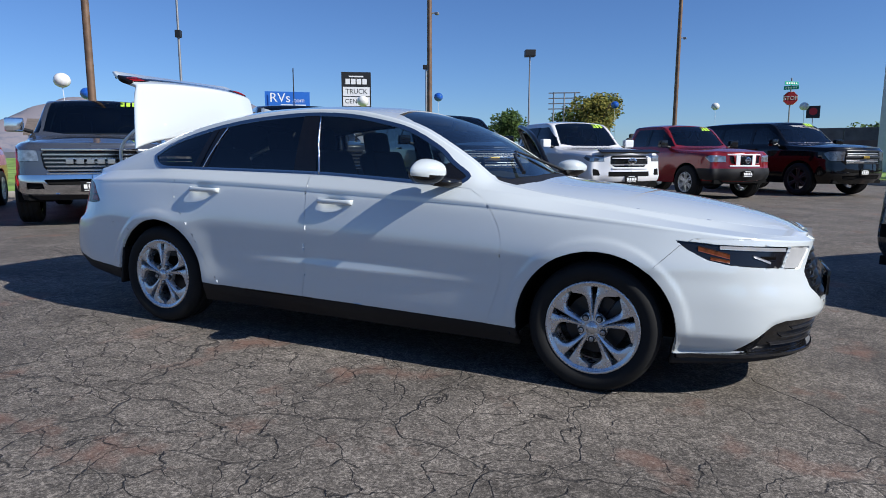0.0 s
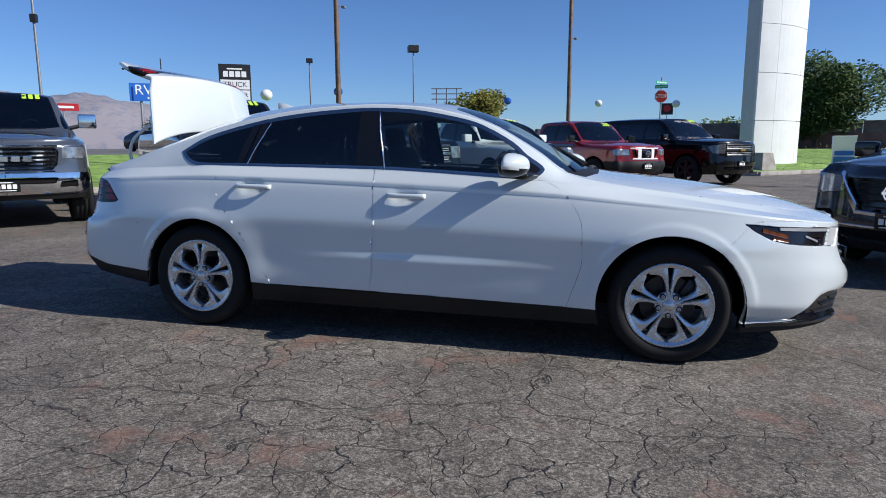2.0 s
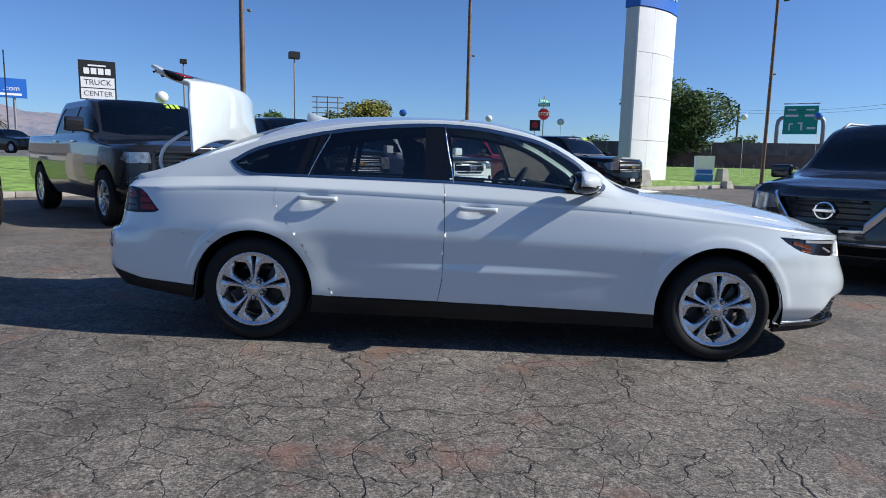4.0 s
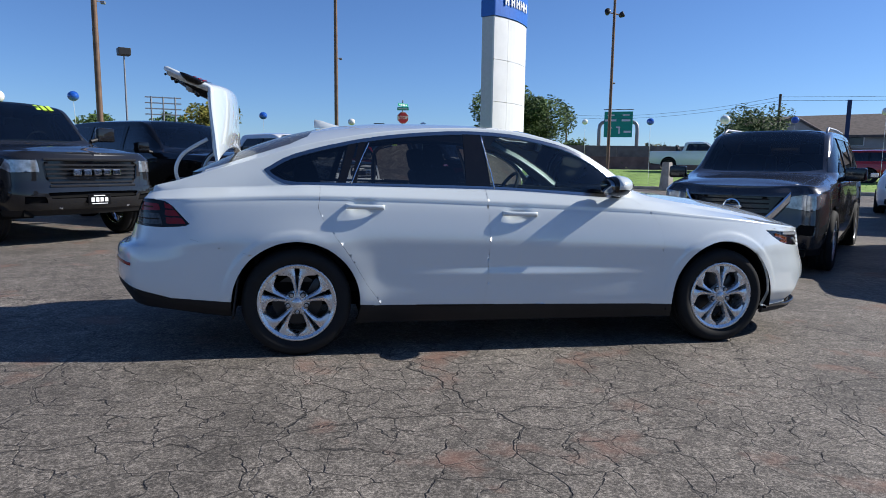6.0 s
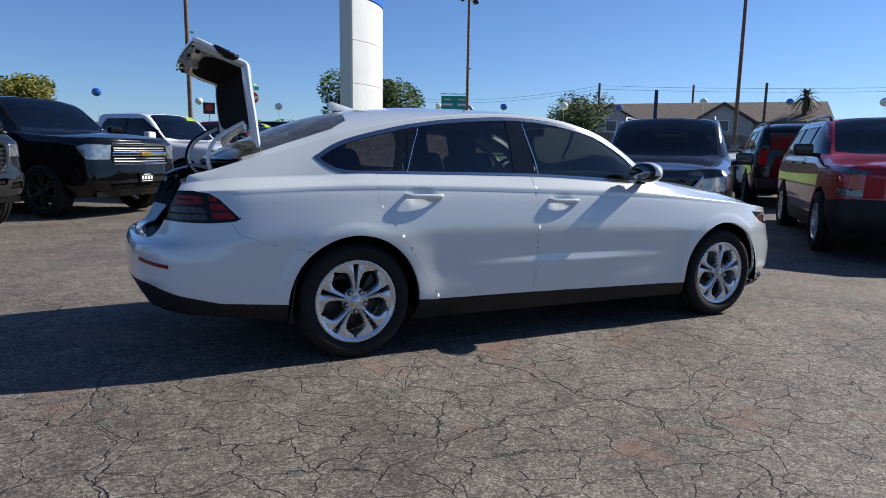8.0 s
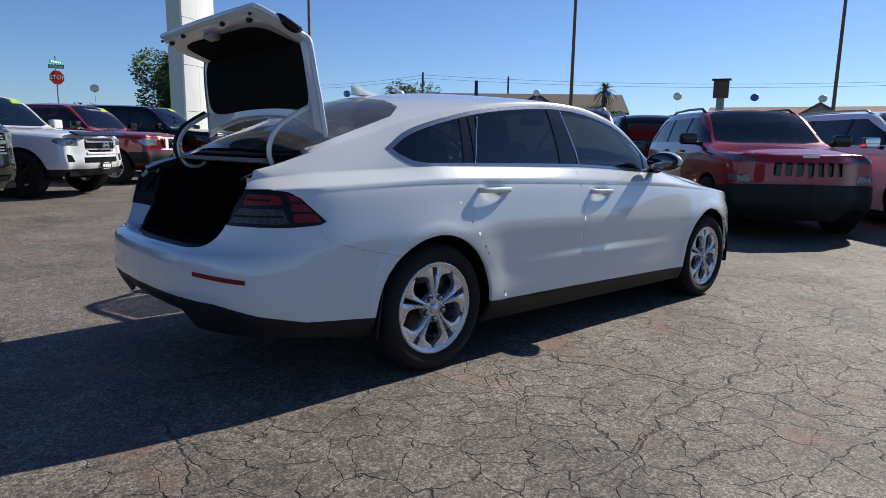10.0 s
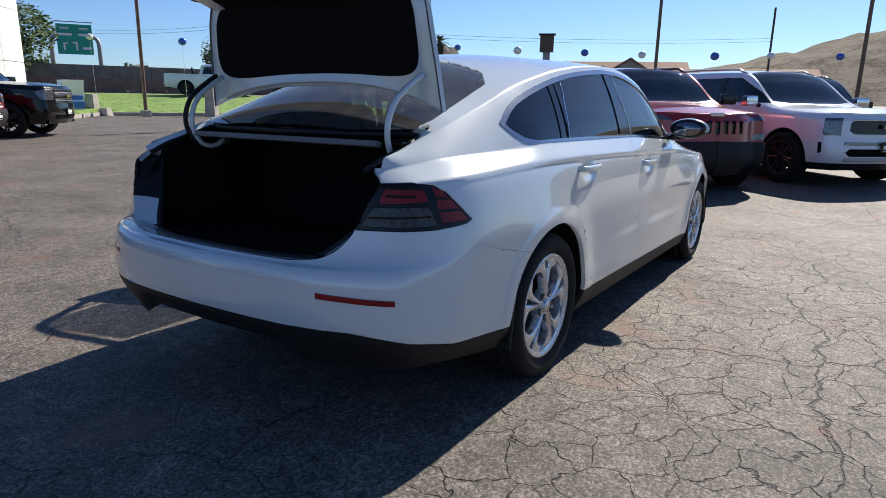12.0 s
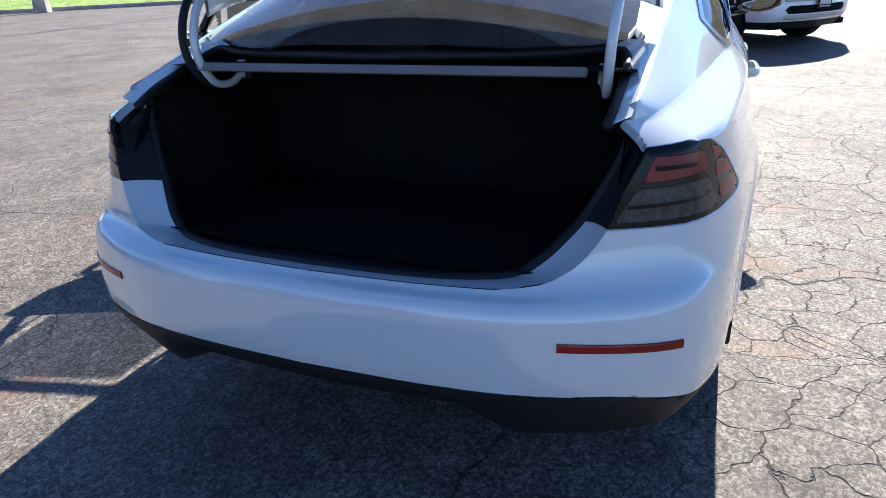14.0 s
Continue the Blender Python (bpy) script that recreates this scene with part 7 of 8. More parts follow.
def tree(x, y, h, rad, seed, mat=LEAF, leaves=2600, leaf=0.16, label="broad green tree with a dense uneven crown", z0=0.0, trunk_h=0.30):
    r = random.Random(seed)
    t = thing("tree", pose(x, y, z0), label, "tree", "trees")
    bm = bmesh.new()
    th = h * trunk_h
    tube(bm, [(0, 0, -0.1), (0.05, 0.02, th * 0.5), (0.0, 0.08, th), (0.1, 0.1, h * 0.72)], [h * 0.034, h * 0.026, h * 0.022, h * 0.006], 9)
    tips = []
    for i in range(9):
        a, up = 2 * math.pi * i / 9 + r.uniform(-0.3, 0.3), r.uniform(0.45, 0.95)
        L = rad * r.uniform(0.55, 0.92)
        s = (0.0, 0.08, th * r.uniform(0.85, 1.25))
        e = (math.cos(a) * L, math.sin(a) * L, th + (h - th) * up * 0.85)
        mid = (e[0] * 0.45, e[1] * 0.45, s[2] + (e[2] - s[2]) * 0.6)
        tube(bm, [s, mid, e], [h * 0.014, h * 0.008, h * 0.003], 6)
        tips += [e, mid]
    part("trunk", smooth(bm), BARK, t)
    V, Fc = [], []
    blobs = [(*e, rad * r.uniform(0.30, 0.48)) for e in tips] + [(r.uniform(-.3, .3) * rad, r.uniform(-.3, .3) * rad, h * r.uniform(0.62, 0.9), rad * r.uniform(0.35, 0.5)) for _ in range(8)]
    for _ in range(leaves):
        bx, by, bz, br = r.choice(blobs)
        d = Vector((r.gauss(0, 1), r.gauss(0, 1), r.gauss(0, 0.85))).normalized() * br * r.uniform(0.45, 1.08) ** 0.6
        c = Vector((bx, by, min(bz, h - br * 0.6))) + d
        if c.z < th * 0.7:
            continue
        ax = Vector((r.gauss(0, 1), r.gauss(0, 1), r.gauss(0, 0.6))).normalized()
        b2 = ax.orthogonal().normalized()
        L = leaf * r.uniform(0.6, 1.4)
        i = len(V)
        V += [tuple(c - ax * L), tuple(c + b2 * L * 0.5), tuple(c + ax * L), tuple(c - b2 * L * 0.5)]
        Fc.append((i, i + 1, i + 2, i + 3))
    me = bpy.data.meshes.new("crown")
    me.from_pydata(V, [], Fc)
    part_of("crown", me, mat, t)
    return t


tree(20.2, 55.6, 7.9, 4.0, 11, leaves=26000, leaf=0.17, z0=0.1, trunk_h=0.2)
tree(-7.9, 56, 6.3, 2.4, 2, LEAFY, 6000, 0.16, "tree turning yellow with a rounded crown")
tree(-24.8, 82.4, 6.8, 2.6, 3, LEAF, 3000, 0.24)
tree(-17, 86, 7.4, 2.4, 4, LEAF, 2400, 0.24)
far_off(tree(44.5, 54.5, 7.2, 3.4, 5, LEAF, 8000, 0.15), 1.4)
far_off(tree(70, 44, 5.0, 2.6, 6, LEAF, 2600, 0.2, "small round tree in front of the houses", trunk_h=0.15), 1.7)
tree(64, 105, 5.5, 2.8, 7, SHRUB, 2200, 0.3, "dark dry tree behind the barrier")
tree(48, 108, 6.0, 3.0, 8, LEAF, 2200, 0.3)
tree(25, 120, 5.5, 5.0, 9, LEAF, 2600, 0.35, "low clump of trees far away", trunk_h=0.1)
tree(-2, 125, 5, 4.0, 10, LEAF, 2200, 0.35, "low clump of trees far away", trunk_h=0.1)


def palm(x, y, h, seed):
    r = random.Random(seed)
    t = thing("palm_tree", pose(x, y, 0), "palm tree with a round head of fronds", "tree", "trees")
    bm = bmesh.new()
    tube(bm, [(0, 0, 0), (0.05, 0, h * 0.5), (0, 0, h)], [0.35, 0.28, 0.3], 9)
    part("trunk", smooth(bm), BARK, t)
    V, Fc = [], []
    for _ in range(90):
        a, e = r.uniform(0, 6.28), r.uniform(-0.7, 1.3)
        d = Vector((math.cos(a) * math.cos(e), math.sin(a) * math.cos(e), math.sin(e)))
        s = d.cross(Vector((0, 0, 1))).normalized()
        for k in range(5):
            p0 = Vector((0, 0, h)) + d * (0.38 * k) - Vector((0, 0, 0.035 * k * k))
            p1 = Vector((0, 0, h)) + d * (0.38 * (k + 1)) - Vector((0, 0, 0.035 * (k + 1) ** 2))
            i = len(V)
            w = 0.16 * (1 - k / 6)
            V += [tuple(p0 - s * w), tuple(p0 + s * w), tuple(p1 + s * w * 0.8), tuple(p1 - s * w * 0.8)]
            Fc.append((i, i + 1, i + 2, i + 3))
    me = bpy.data.meshes.new("fronds")
    me.from_pydata(V, [], Fc)
    part_of("crown", me, SHRUB, t)
    return t


palm(-58, 76, 4.6, 1)
far_off(palm(74.1, 48.3, 8.2, 2), 1.7)

V, Fc = [], []
rs = random.Random(77)
for _ in range(5000):
    u = rs.random()
    x, y = (6 + 54 * u, 62 - 16 * u)
    x, y = x + rs.uniform(-1.2, 0.2), y - rs.uniform(0.4, 2.6)
    if math.sin(x * 1.3) + rs.uniform(-0.9, 0.9) < 0.1:
        continue
    z = abs(rs.gauss(0, 0.45))
    ax = Vector((rs.gauss(0, 1), rs.gauss(0, 1), 1.2)).normalized()
    b2 = ax.orthogonal().normalized()
    i = len(V)
    c = Vector((x, y, z + 0.1))
    V += [tuple(c - ax * 0.18), tuple(c + b2 * 0.06), tuple(c + ax * 0.18), tuple(c - b2 * 0.06)]
    Fc.append((i, i + 1, i + 2, i + 3))
me = bpy.data.meshes.new("shrubs")
me.from_pydata(V, [], Fc)
tagged(part_of("shrubs", me, SHRUB), "dry scrub along the barrier wall", "shrubs", kind="stuff")

# ---- buildings ----
SIDING = simple("grey_siding", (0.42, 0.40, 0.37), 0.85, vary=0.1, scale=1.5)
ROOFM = simple("roof_shingles", (0.13, 0.105, 0.09), 0.95, vary=0.25, scale=3, bumps=0.3)
ROOFT = simple("clay_roof", (0.30, 0.17, 0.11), 0.9, vary=0.25, scale=2, bumps=0.3)
STUCCO = simple("stucco", (0.40, 0.33, 0.26), 0.9, vary=0.1, scale=1)
PANE = simple("house_pane", (0.04, 0.05, 0.06), 0.1)


def house(x, y, heading, L, D, eave, ridge_h, wallm, roofm, label, gables=(), windows=4):
    b = thing("house", pose(x, y, 0, 0, 0, heading), label, "house", "houses")
    bm = bmesh.new()
    box(bm, (0, D / 2, eave / 2), (L, D, eave))
    part("wall", bm, wallm, b)
    bm = bmesh.new()
    prism(bm, [(-0.5, eave - 0.1), (D / 2, ridge_h), (D + 0.5, eave - 0.1), (D + 0.5, eave + 0.15), (D / 2, ridge_h + 0.25), (-0.5, eave + 0.15)], -L / 2 - 0.4, L / 2 + 0.4, "x")
    part("roof", bm, roofm, b)
    bm = bmesh.new()
    prism(bm, [(0, eave - 0.1), (D / 2, ridge_h - 0.05), (D, eave - 0.1)], -L / 2, L / 2, "x")
    part("gable", bm, wallm, b)
    for gx, gw in gables:
        bm = bmesh.new()
        prism(bm, [(gx - gw / 2, 0), (gx + gw / 2, 0), (gx + gw / 2, eave), (gx, eave + gw * 0.32), (gx - gw / 2, eave)], -1.5, D * 0.5)
        part("wing", bm, wallm, b)
        bm = bmesh.new()
        prism(bm, [(gx - gw / 2 - 0.4, eave - 0.12), (gx, eave + gw * 0.32 + 0.05), (gx + gw / 2 + 0.4, eave - 0.12), (gx + gw / 2 + 0.4, eave + 0.1), (gx, eave + gw * 0.32 + 0.3), (gx - gw / 2 - 0.4, eave + 0.1)], -1.9, D * 0.5)
        part("wing_roof", bm, roofm, b)
        for z in ((1.6, 4.2) if eave > 4 else (1.5,)):
            bm = bmesh.new()
            box(bm, (gx, -1.53, z), (1.3, 0.1, 1.3), bevel=0.02)
            w = part("window", bm, SIGNWHITE, b)
            bm = bmesh.new()
            box(bm, (gx, -1.58, z), (1.1, 0.06, 1.1))
            part("pane", bm, PANE, w)
    for i in range(windows):
        wx = -L / 2 + L * (i + 0.5) / windows
        if any(abs(wx - g) < gw / 2 + 0.7 for g, gw in gables):
            continue
        for z in ((1.6, 4.2) if eave > 4 else (1.5,)):
            bm = bmesh.new()
            box(bm, (wx, -0.03, z), (1.5, 0.1, 1.2), bevel=0.02)
            w = part("window", bm, SIGNWHITE, b)
            bm = bmesh.new()
            box(bm, (wx, -0.08, z), (1.3, 0.06, 1.0))
            part("pane", bm, PANE, w)
    return b



def far_house(*a):
    far_off(house(*a), 1.9)


far_house(57, 50.9, -48, 29, 11, 4.6, 7.0, SIDING, ROOFM, "grey two-storey apartment house with gables", ((-8, 6), (4, 6)), 6)
far_house(101, 33.5, -70, 24, 14, 4.6, 7.0, STUCCO, ROOFT, "low tan building with a clay roof", ((3, 8),), 5)
far_house(118, 18, -78, 26, 14, 4.2, 6.4, STUCCO, ROOFT, "low tan building with a clay roof", (), 5)
house(-62, 46, 50, 10, 8, 3.0, 4.6, SIDING, ROOFM, "small far house with a dark roof", (), 2)

s = sign_board("tower_sign", 75.3, 32.8, 7.7, 1.7, 2.0, -66, simple("bronze_sign", (0.10, 0.07, 0.04), 0.6), "dark bronze square sign on a thick post", (0,), 0.45, 0.9)
bm = bmesh.new()
box(bm, (0, -0.1, 8.8), (2.1, 1.3, 0.16), bevel=0.03)
part("cap", bm, SIGNBLACK, s)
far_off(s, 1.9)
for x, y, h in ((52, 60, 9.5), (60, 43, 8.6), (95, 10, 13), (40, 92, 10), (70, 62, 10.5)):
    p = thing("utility_pole", pose(x, y, 0), "thin wooden utility pole far away", "utility pole", "utility poles")
    bm = bmesh.new()
    tube(bm, [(0, 0, 0), (0, 0, h)], 0.14, 7)
    part("shaft", bm, BARK, p)
    far_off(p, 1.9)
bm = bmesh.new()
prism(bm, [(-0.20, 0), (0.20, 0), (0.20, 8.3), (-0.20, 8.3)], -0.15, 0.15)
p = tagged(part("banner_pillar", bm, simple("dark_blue_sign", (0.01, 0.03, 0.10), 0.5)), "slim dark blue banner pillar", "pillar")
p.matrix_basis = pose(54.5, 53, 0, 0, 0, -45)
far_off(p, 1.9)
for a, b_ in (((40, 92), (52, 60)), ((52, 60), (95, 10))):
    for z in (8.8, 9.2):
        w = thing("power_line", pose(0, 0, 0), "thin sagging overhead wire", "cable", "power lines")
        bm = bmesh.new()
        tube(bm, [(a[0] + (b_[0] - a[0]) * k / 10, a[1] + (b_[1] - a[1]) * k / 10, z - 0.9 * (1 - (k / 5 - 1) ** 2)) for k in range(11)], 0.018, 4)
        part("wire", bm, SIGNBLACK, w)
        far_off(w, 1.9)
bb = thing("billboard", pose(-17.5, 84, 0, 0, 0, 12), "bare grey steel billboard frame far away", "billboard")
for px in (-1.4, 0, 1.4):
    bm = bmesh.new()
    tube(bm, [(px, 0, 0), (px, 0, 9.2)], 0.10, 6)
    part("post", bm, GREYPOLE, bb)
for z_ in (7.0, 7.7, 8.4, 9.1):
    bm = bmesh.new()
    box(bm, (0, 0, z_), (4.2, 0.12, 0.14))
    part("crossbar", bm, GREYPOLE, bb)

# ---- parked vehicles ----
RAM = dict(L=5.85, W=2.06, H=1.96, belt=1.33, hood=1.27, front_z=1.16, cowl=-1.55, kind="pickup", clear=0.36, cab_end=-3.85, screen=0.72, nose=0.10)
ramdoors = dict(rear=-3.70, rear_top=-3.55, front_top=-2.28, front=-1.62, low=1.36, top=1.80, posts=(-2.72,), cowl=-1.60, roof=-2.25, hood=True, handles=(-2.45, -3.5), handle_mat=CHROME)


def ram_face(bumper, bars, housing):
    r = [("headlight", [(0.66, 0.93), (0.69, 1.08), (1.05, 1.08), (1.12, 0.98), (0.98, 0.92)], LENSFACE, 0.004, "clear headlight"),
         ("grille", [(-0.2, 0.76), (0.52, 0.76), (0.60, 0.84), (0.64, 1.02), (0.58, 1.08), (-0.2, 1.08)], GLOSSBLACK, -0.03, "wide black grille"),
         ("intake", [(-0.2, 0.60), (0.55, 0.60), (0.60, 0.67), (-0.2, 0.68)], LINER, -0.02, ""),
         ("fog_lamp", [(0.60, 0.545), (0.84, 0.55), (0.84, 0.63), (0.62, 0.62)], LINER, -0.01, ""),
         ("bumper", [(-0.2, 0.46), (0.85, 0.48), (1.25, 0.54), (1.25, 0.72), (0.9, 0.735), (-0.2, 0.735)], bumper, 0.02, "front bumper"),
         ("valance", [(-0.2, 0.2), (1.2, 0.2), (1.2, 0.45), (-0.2, 0.45)], PLASTIC, 0.0, "")]
    ribs = [("grille_bar", (0, 0.80 + 0.055 * i, 0.56 + 0.012 * i, 0.80 + 0.055 * i), 0.011, 0.0, bars) for i in range(5)]
    ribs += [("grille_surround", (0, 1.085, 0.62, 1.085), 0.016, 0.015, bars), ("grille_surround", (0, 0.752, 0.56, 0.752), 0.016, 0.015, bars)]
    ex = [("badge_bar", (0.03 + 0.0, -0.26 + 0.13 * i, 0.925), (0.03, 0.10, 0.075), (0, 0, 0), 0.008, CHROME) for i in range(5)]
    return dict(regions=r, ribs=ribs, extra=ex, plate=(0.05, 0.575), rim=0.62)


LENSFACE = simple("headlight_face", (0.30, 0.31, 0.33), 0.10, 0.6, vary=0.45, scale=14, coat=1.0)
DARKLENS = simple("dark_headlight_face", (0.10, 0.10, 0.11), 0.08, 0.4, vary=0.6, scale=30, coat=1.0)
vehicle("pickup_truck", "silver full-size pickup truck with a chrome grille and bumper", (-5.54, 3.75), -42, vehicle_spec(**RAM), SILVER, (-0.97, -4.64), 0.41, 0.28, ram_face(CHROME, CHROME, SILVER), ramdoors, mirrors=(-1.75, 1.48, 0.26, 0.22), mirror_mat=CHROME, sticker=True, size=1.08)
vehicle("pickup_truck", "dark grey full-size pickup truck with a black grille", (-2.85, 6.1), -44, vehicle_spec(**RAM), CHARCOAL, (-0.97, -4.64), 0.41, 0.28, ram_face(CHARCOAL, DARKALLOY, CHARCOAL), ramdoors, mirrors=(-1.75, 1.48, 0.26, 0.22), sticker=True, size=1.08)

TAHOE = dict(L=5.18, W=2.04, H=1.89, belt=1.27, hood=1.27, front_z=1.18, cowl=-1.45, kind="suv", clear=0.30, screen=0.75, slant=0.45, nose=0.12)
tahdoors = dict(rear=-4.95, rear_top=-4.65, front_top=-2.2, front=-1.55, low=1.30, top=1.735, posts=(-3.75, -2.62), cowl=-1.50, roof=-2.18, hood=True, handles=(-2.45, -3.45))


def chevy_face(barm, lens):
    r = [("headlight", [(0.60, 0.880), (0.58, 1.100), (0.95, 1.110), (1.10, 1.060), (0.95, 0.880)], lens, 0.004, "headlight"),
         ("grille", [(-0.2, 0.820), (0.54, 0.820), (0.56, 1.100), (-0.2, 1.100)], GLOSSBLACK, -0.025, "black grille"),
         ("intake", [(-0.2, 0.42), (0.6, 0.42), (0.65, 0.52), (-0.2, 0.53)], LINER, -0.02, "")]
    ribs = [("grille_surround", (0, 1.110, 0.57, 1.110), 0.018, 0.012, barm), ("grille_surround", (0, 0.965, 0.57, 0.965), 0.026, 0.010, barm), ("grille_surround", (0, 0.815, 0.55, 0.815), 0.014, 0.012, barm)]
    ribs += [("grille_bar", (0, z, 0.54, z), 0.010, -0.005, STEEL) for z in (0.860, 0.900, 1.020, 1.060)]
    return dict(regions=r, ribs=ribs, extra=[("emblem", (0.03, 0, 0.965), (0.03, 0.20, 0.06), (0, 0, 0), 0.01, AMBERGOLD)], plate=(0.03, 0.60), rim=0.68)


AMBERGOLD = simple("gold_emblem", (0.55, 0.36, 0.08), 0.25, 0.8)
vehicle("large_suv", "black full-size sport utility with a chrome-barred grille", (-0.78, 8.75), -44, vehicle_spec(**TAHOE), BLACKP, (-1.0, -3.95), 0.40, 0.28, chevy_face(CHROME, LENSFACE), tahdoors, mirrors=(-1.68, 1.33, 0.24, 0.19), rimstyle="dark_6", roofrails=False, size=1.07)
vehicle("large_suv", "black full-size sport utility with black trim", (6.65, 16.95), -46, vehicle_spec(**{**TAHOE, "L": 5.35, "H": 1.93}), BLACKP, (-1.0, -4.07), 0.41, 0.28, chevy_face(DARKALLOY, DARKLENS), tahdoors, mirrors=(-1.68, 1.33, 0.24, 0.19), rimstyle="dark_6", sticker=True, size=1.08)

TACO = dict(L=5.39, W=1.91, H=1.80, belt=1.19, hood=1.16, front_z=1.07, cowl=-1.42, kind="pickup", clear=0.36, cab_end=-3.35, screen=0.70, nose=0.16)
tacodoors = dict(rear=-3.22, rear_top=-3.05, front_top=-2.08, front=-1.48, low=1.22, top=1.65, posts=(-2.5,), cowl=-1.46, roof=-2.06, hood=True, handles=(-2.2, -3.1))
face = dict(regions=[("headlight", [(0.58, 0.90), (0.60, 1.02), (0.98, 1.03), (1.05, 0.97), (0.9, 0.90)], LENSFACE, 0.004, "headlight"),
                     ("grille", [(-0.2, 0.78), (0.36, 0.78), (0.46, 0.86), (0.46, 1.0), (0.40, 1.03), (-0.2, 1.03)], GLOSSBLACK, -0.03, "grey barred grille"),
                     ("intake", [(-0.2, 0.60), (0.5, 0.60), (0.5, 0.70), (-0.2, 0.70)], LINER, -0.02, ""),
                     ("fog_lamp", [(0.66, 0.62), (0.82, 0.62), (0.82, 0.76), (0.70, 0.74)], LINER, -0.01, ""),
                     ("valance", [(-0.2, 0.2), (1.2, 0.2), (1.2, 0.50), (-0.2, 0.50)], PLASTIC, 0.0, "")],
            ribs=[("grille_surround", (0, 1.045, 0.46, 1.045), 0.022, 0.02, WHITE2), ("grille_surround", (0, 0.765, 0.42, 0.765), 0.022, 0.02, WHITE2)] + [("grille_bar", (0, z, 0.42, z), 0.012, -0.005, STEEL) for z in (0.84, 0.97)],
            extra=[("ring_emblem", (0.03, 0, 0.905), (0.03, 0.16, 0.11), (0, 0, 0), 0.014, CHROME), ("hood_deflector", (-0.10, 0, 1.105), (0.16, 1.4, 0.03), (0, 20, 0), 0.01, GLOSSBLACK)], plate=(0.02, 0.55), rim=0.58)
vehicle("pickup_truck", "white pickup truck with a grey hexagonal grille", (1.46, 11.3), -46, vehicle_spec(**TACO), WHITE2, (-0.93, -4.17), 0.40, 0.27, face, tacodoors, mirrors=(-1.62, 1.28, 0.22, 0.18), rimstyle="dark_6", sticker=True, size=1.07)
face = dict(regions=[("headlight", [(0.50, 0.86), (0.52, 1.00), (0.86, 1.02), (1.0, 0.97), (0.86, 0.86)], LENSFACE, 0.004, "headlight"),
                     ("grille", [(-0.2, 0.79), (0.14, 0.79), (0.19, 1.01), (-0.2, 1.01)], GLOSSBLACK, -0.03, "black grille with white bars"),
                     ("grille_wing", [(0.28, 0.81), (0.40, 0.84), (0.44, 1.0), (0.33, 1.01)], GLOSSBLACK, -0.03, ""),
                     ("bumper", [(-0.2, 0.44), (0.9, 0.46), (1.2, 0.50), (1.2, 0.72), (-0.2, 0.72)], PLASTIC, 0.02, "dark grey bumper"),
                     ("valance", [(-0.2, 0.2), (1.2, 0.2), (1.2, 0.44), (-0.2, 0.42)], PLASTIC, 0.0, "")],
            ribs=[("grille_surround", (0, 1.025, 0.48, 1.025), 0.014, 0.012, SIGNWHITE), ("grille_surround", (0, 0.775, 0.42, 0.775), 0.016, 0.012, SIGNWHITE), ("grille_post", (0.17, 0.90, 0.27, 0.90), 0.115, 0.010, SIGNWHITE)],
            extra=[("ring_emblem", (0.03, 0, 0.90), (0.03, 0.13, 0.12), (0, 0, 0), 0.03, CHROME)], plate=(0.05, 0.60), rim=0.60)
vehicle("pickup_truck", "dark red pickup truck with a dark bumper", (3.78, 14.2), -48, vehicle_spec(**{**TACO, "L": 5.22, "W": 1.85, "H": 1.78}), RED, (-0.9, -4.1), 0.39, 0.265, face, tacodoors, mirrors=(-1.62, 1.28, 0.22, 0.18), mirror_mat=GLOSSBLACK, rimstyle="steel_6", sticker=True, size=1.08)

PATH_ = dict(L=5.04, W=1.97, H=1.84, belt=1.18, hood=1.15, front_z=1.02, cowl=-1.25, kind="suv", clear=0.22, screen=0.85, slant=0.6, nose=0.22)
pdoors = dict(rear=-4.75, rear_top=-4.2, front_top=-2.15, front=-1.32, low=1.21, top=1.69, posts=(-3.55, -2.5), cowl=-1.30, roof=-2.12, hood=True, handles=(-2.3, -3.3), handle_mat=CHROME)
face = dict(regions=[("headlight", [(0.56, 0.80), (0.64, 0.93), (0.95, 0.98), (1.16, 0.97), (1.05, 0.82), (0.85, 0.76)], LENSFACE, 0.004, "headlight"),
                     ("grille", [(-0.2, 0.60), (0.34, 0.62), (0.46, 0.72), (0.58, 0.92), (-0.2, 0.93)], GLOSSBLACK, -0.03, "black grille"),
                     ("intake", [(-0.2, 0.34), (0.60, 0.34), (0.60, 0.44), (-0.2, 0.46)], LINER, -0.02, ""),
                     ("fog_lamp", [(0.68, 0.48), (0.92, 0.48), (0.94, 0.60), (0.74, 0.60)], LINER, -0.015, "fog lamp recess"),
                     ("valance", [(-0.2, 0.1), (1.2, 0.1), (1.2, 0.32), (-0.2, 0.32)], PLASTIC, 0.0, "")],
            ribs=[("grille_chrome", (0.36, 0.62, 0.62, 0.92), 0.065, 0.025, CHROME), ("grille_chrome", (0, 0.585, 0.36, 0.60), 0.022, 0.02, CHROME), ("bumper_chrome", (0, 0.475, 0.62, 0.475), 0.012, 0.02, CHROME)] + [("grille_bar", (0, z, 0.40, z), 0.008, -0.008, PLASTIC) for z in (0.66, 0.72, 0.78, 0.84, 0.89)],
            extra=[("ring_emblem", (0.03, 0, 0.80), (0.03, 0.18, 0.17), (0, 0, 0), 0.04, CHROME)], plate=(0.03, 0.54), rim=0.66)
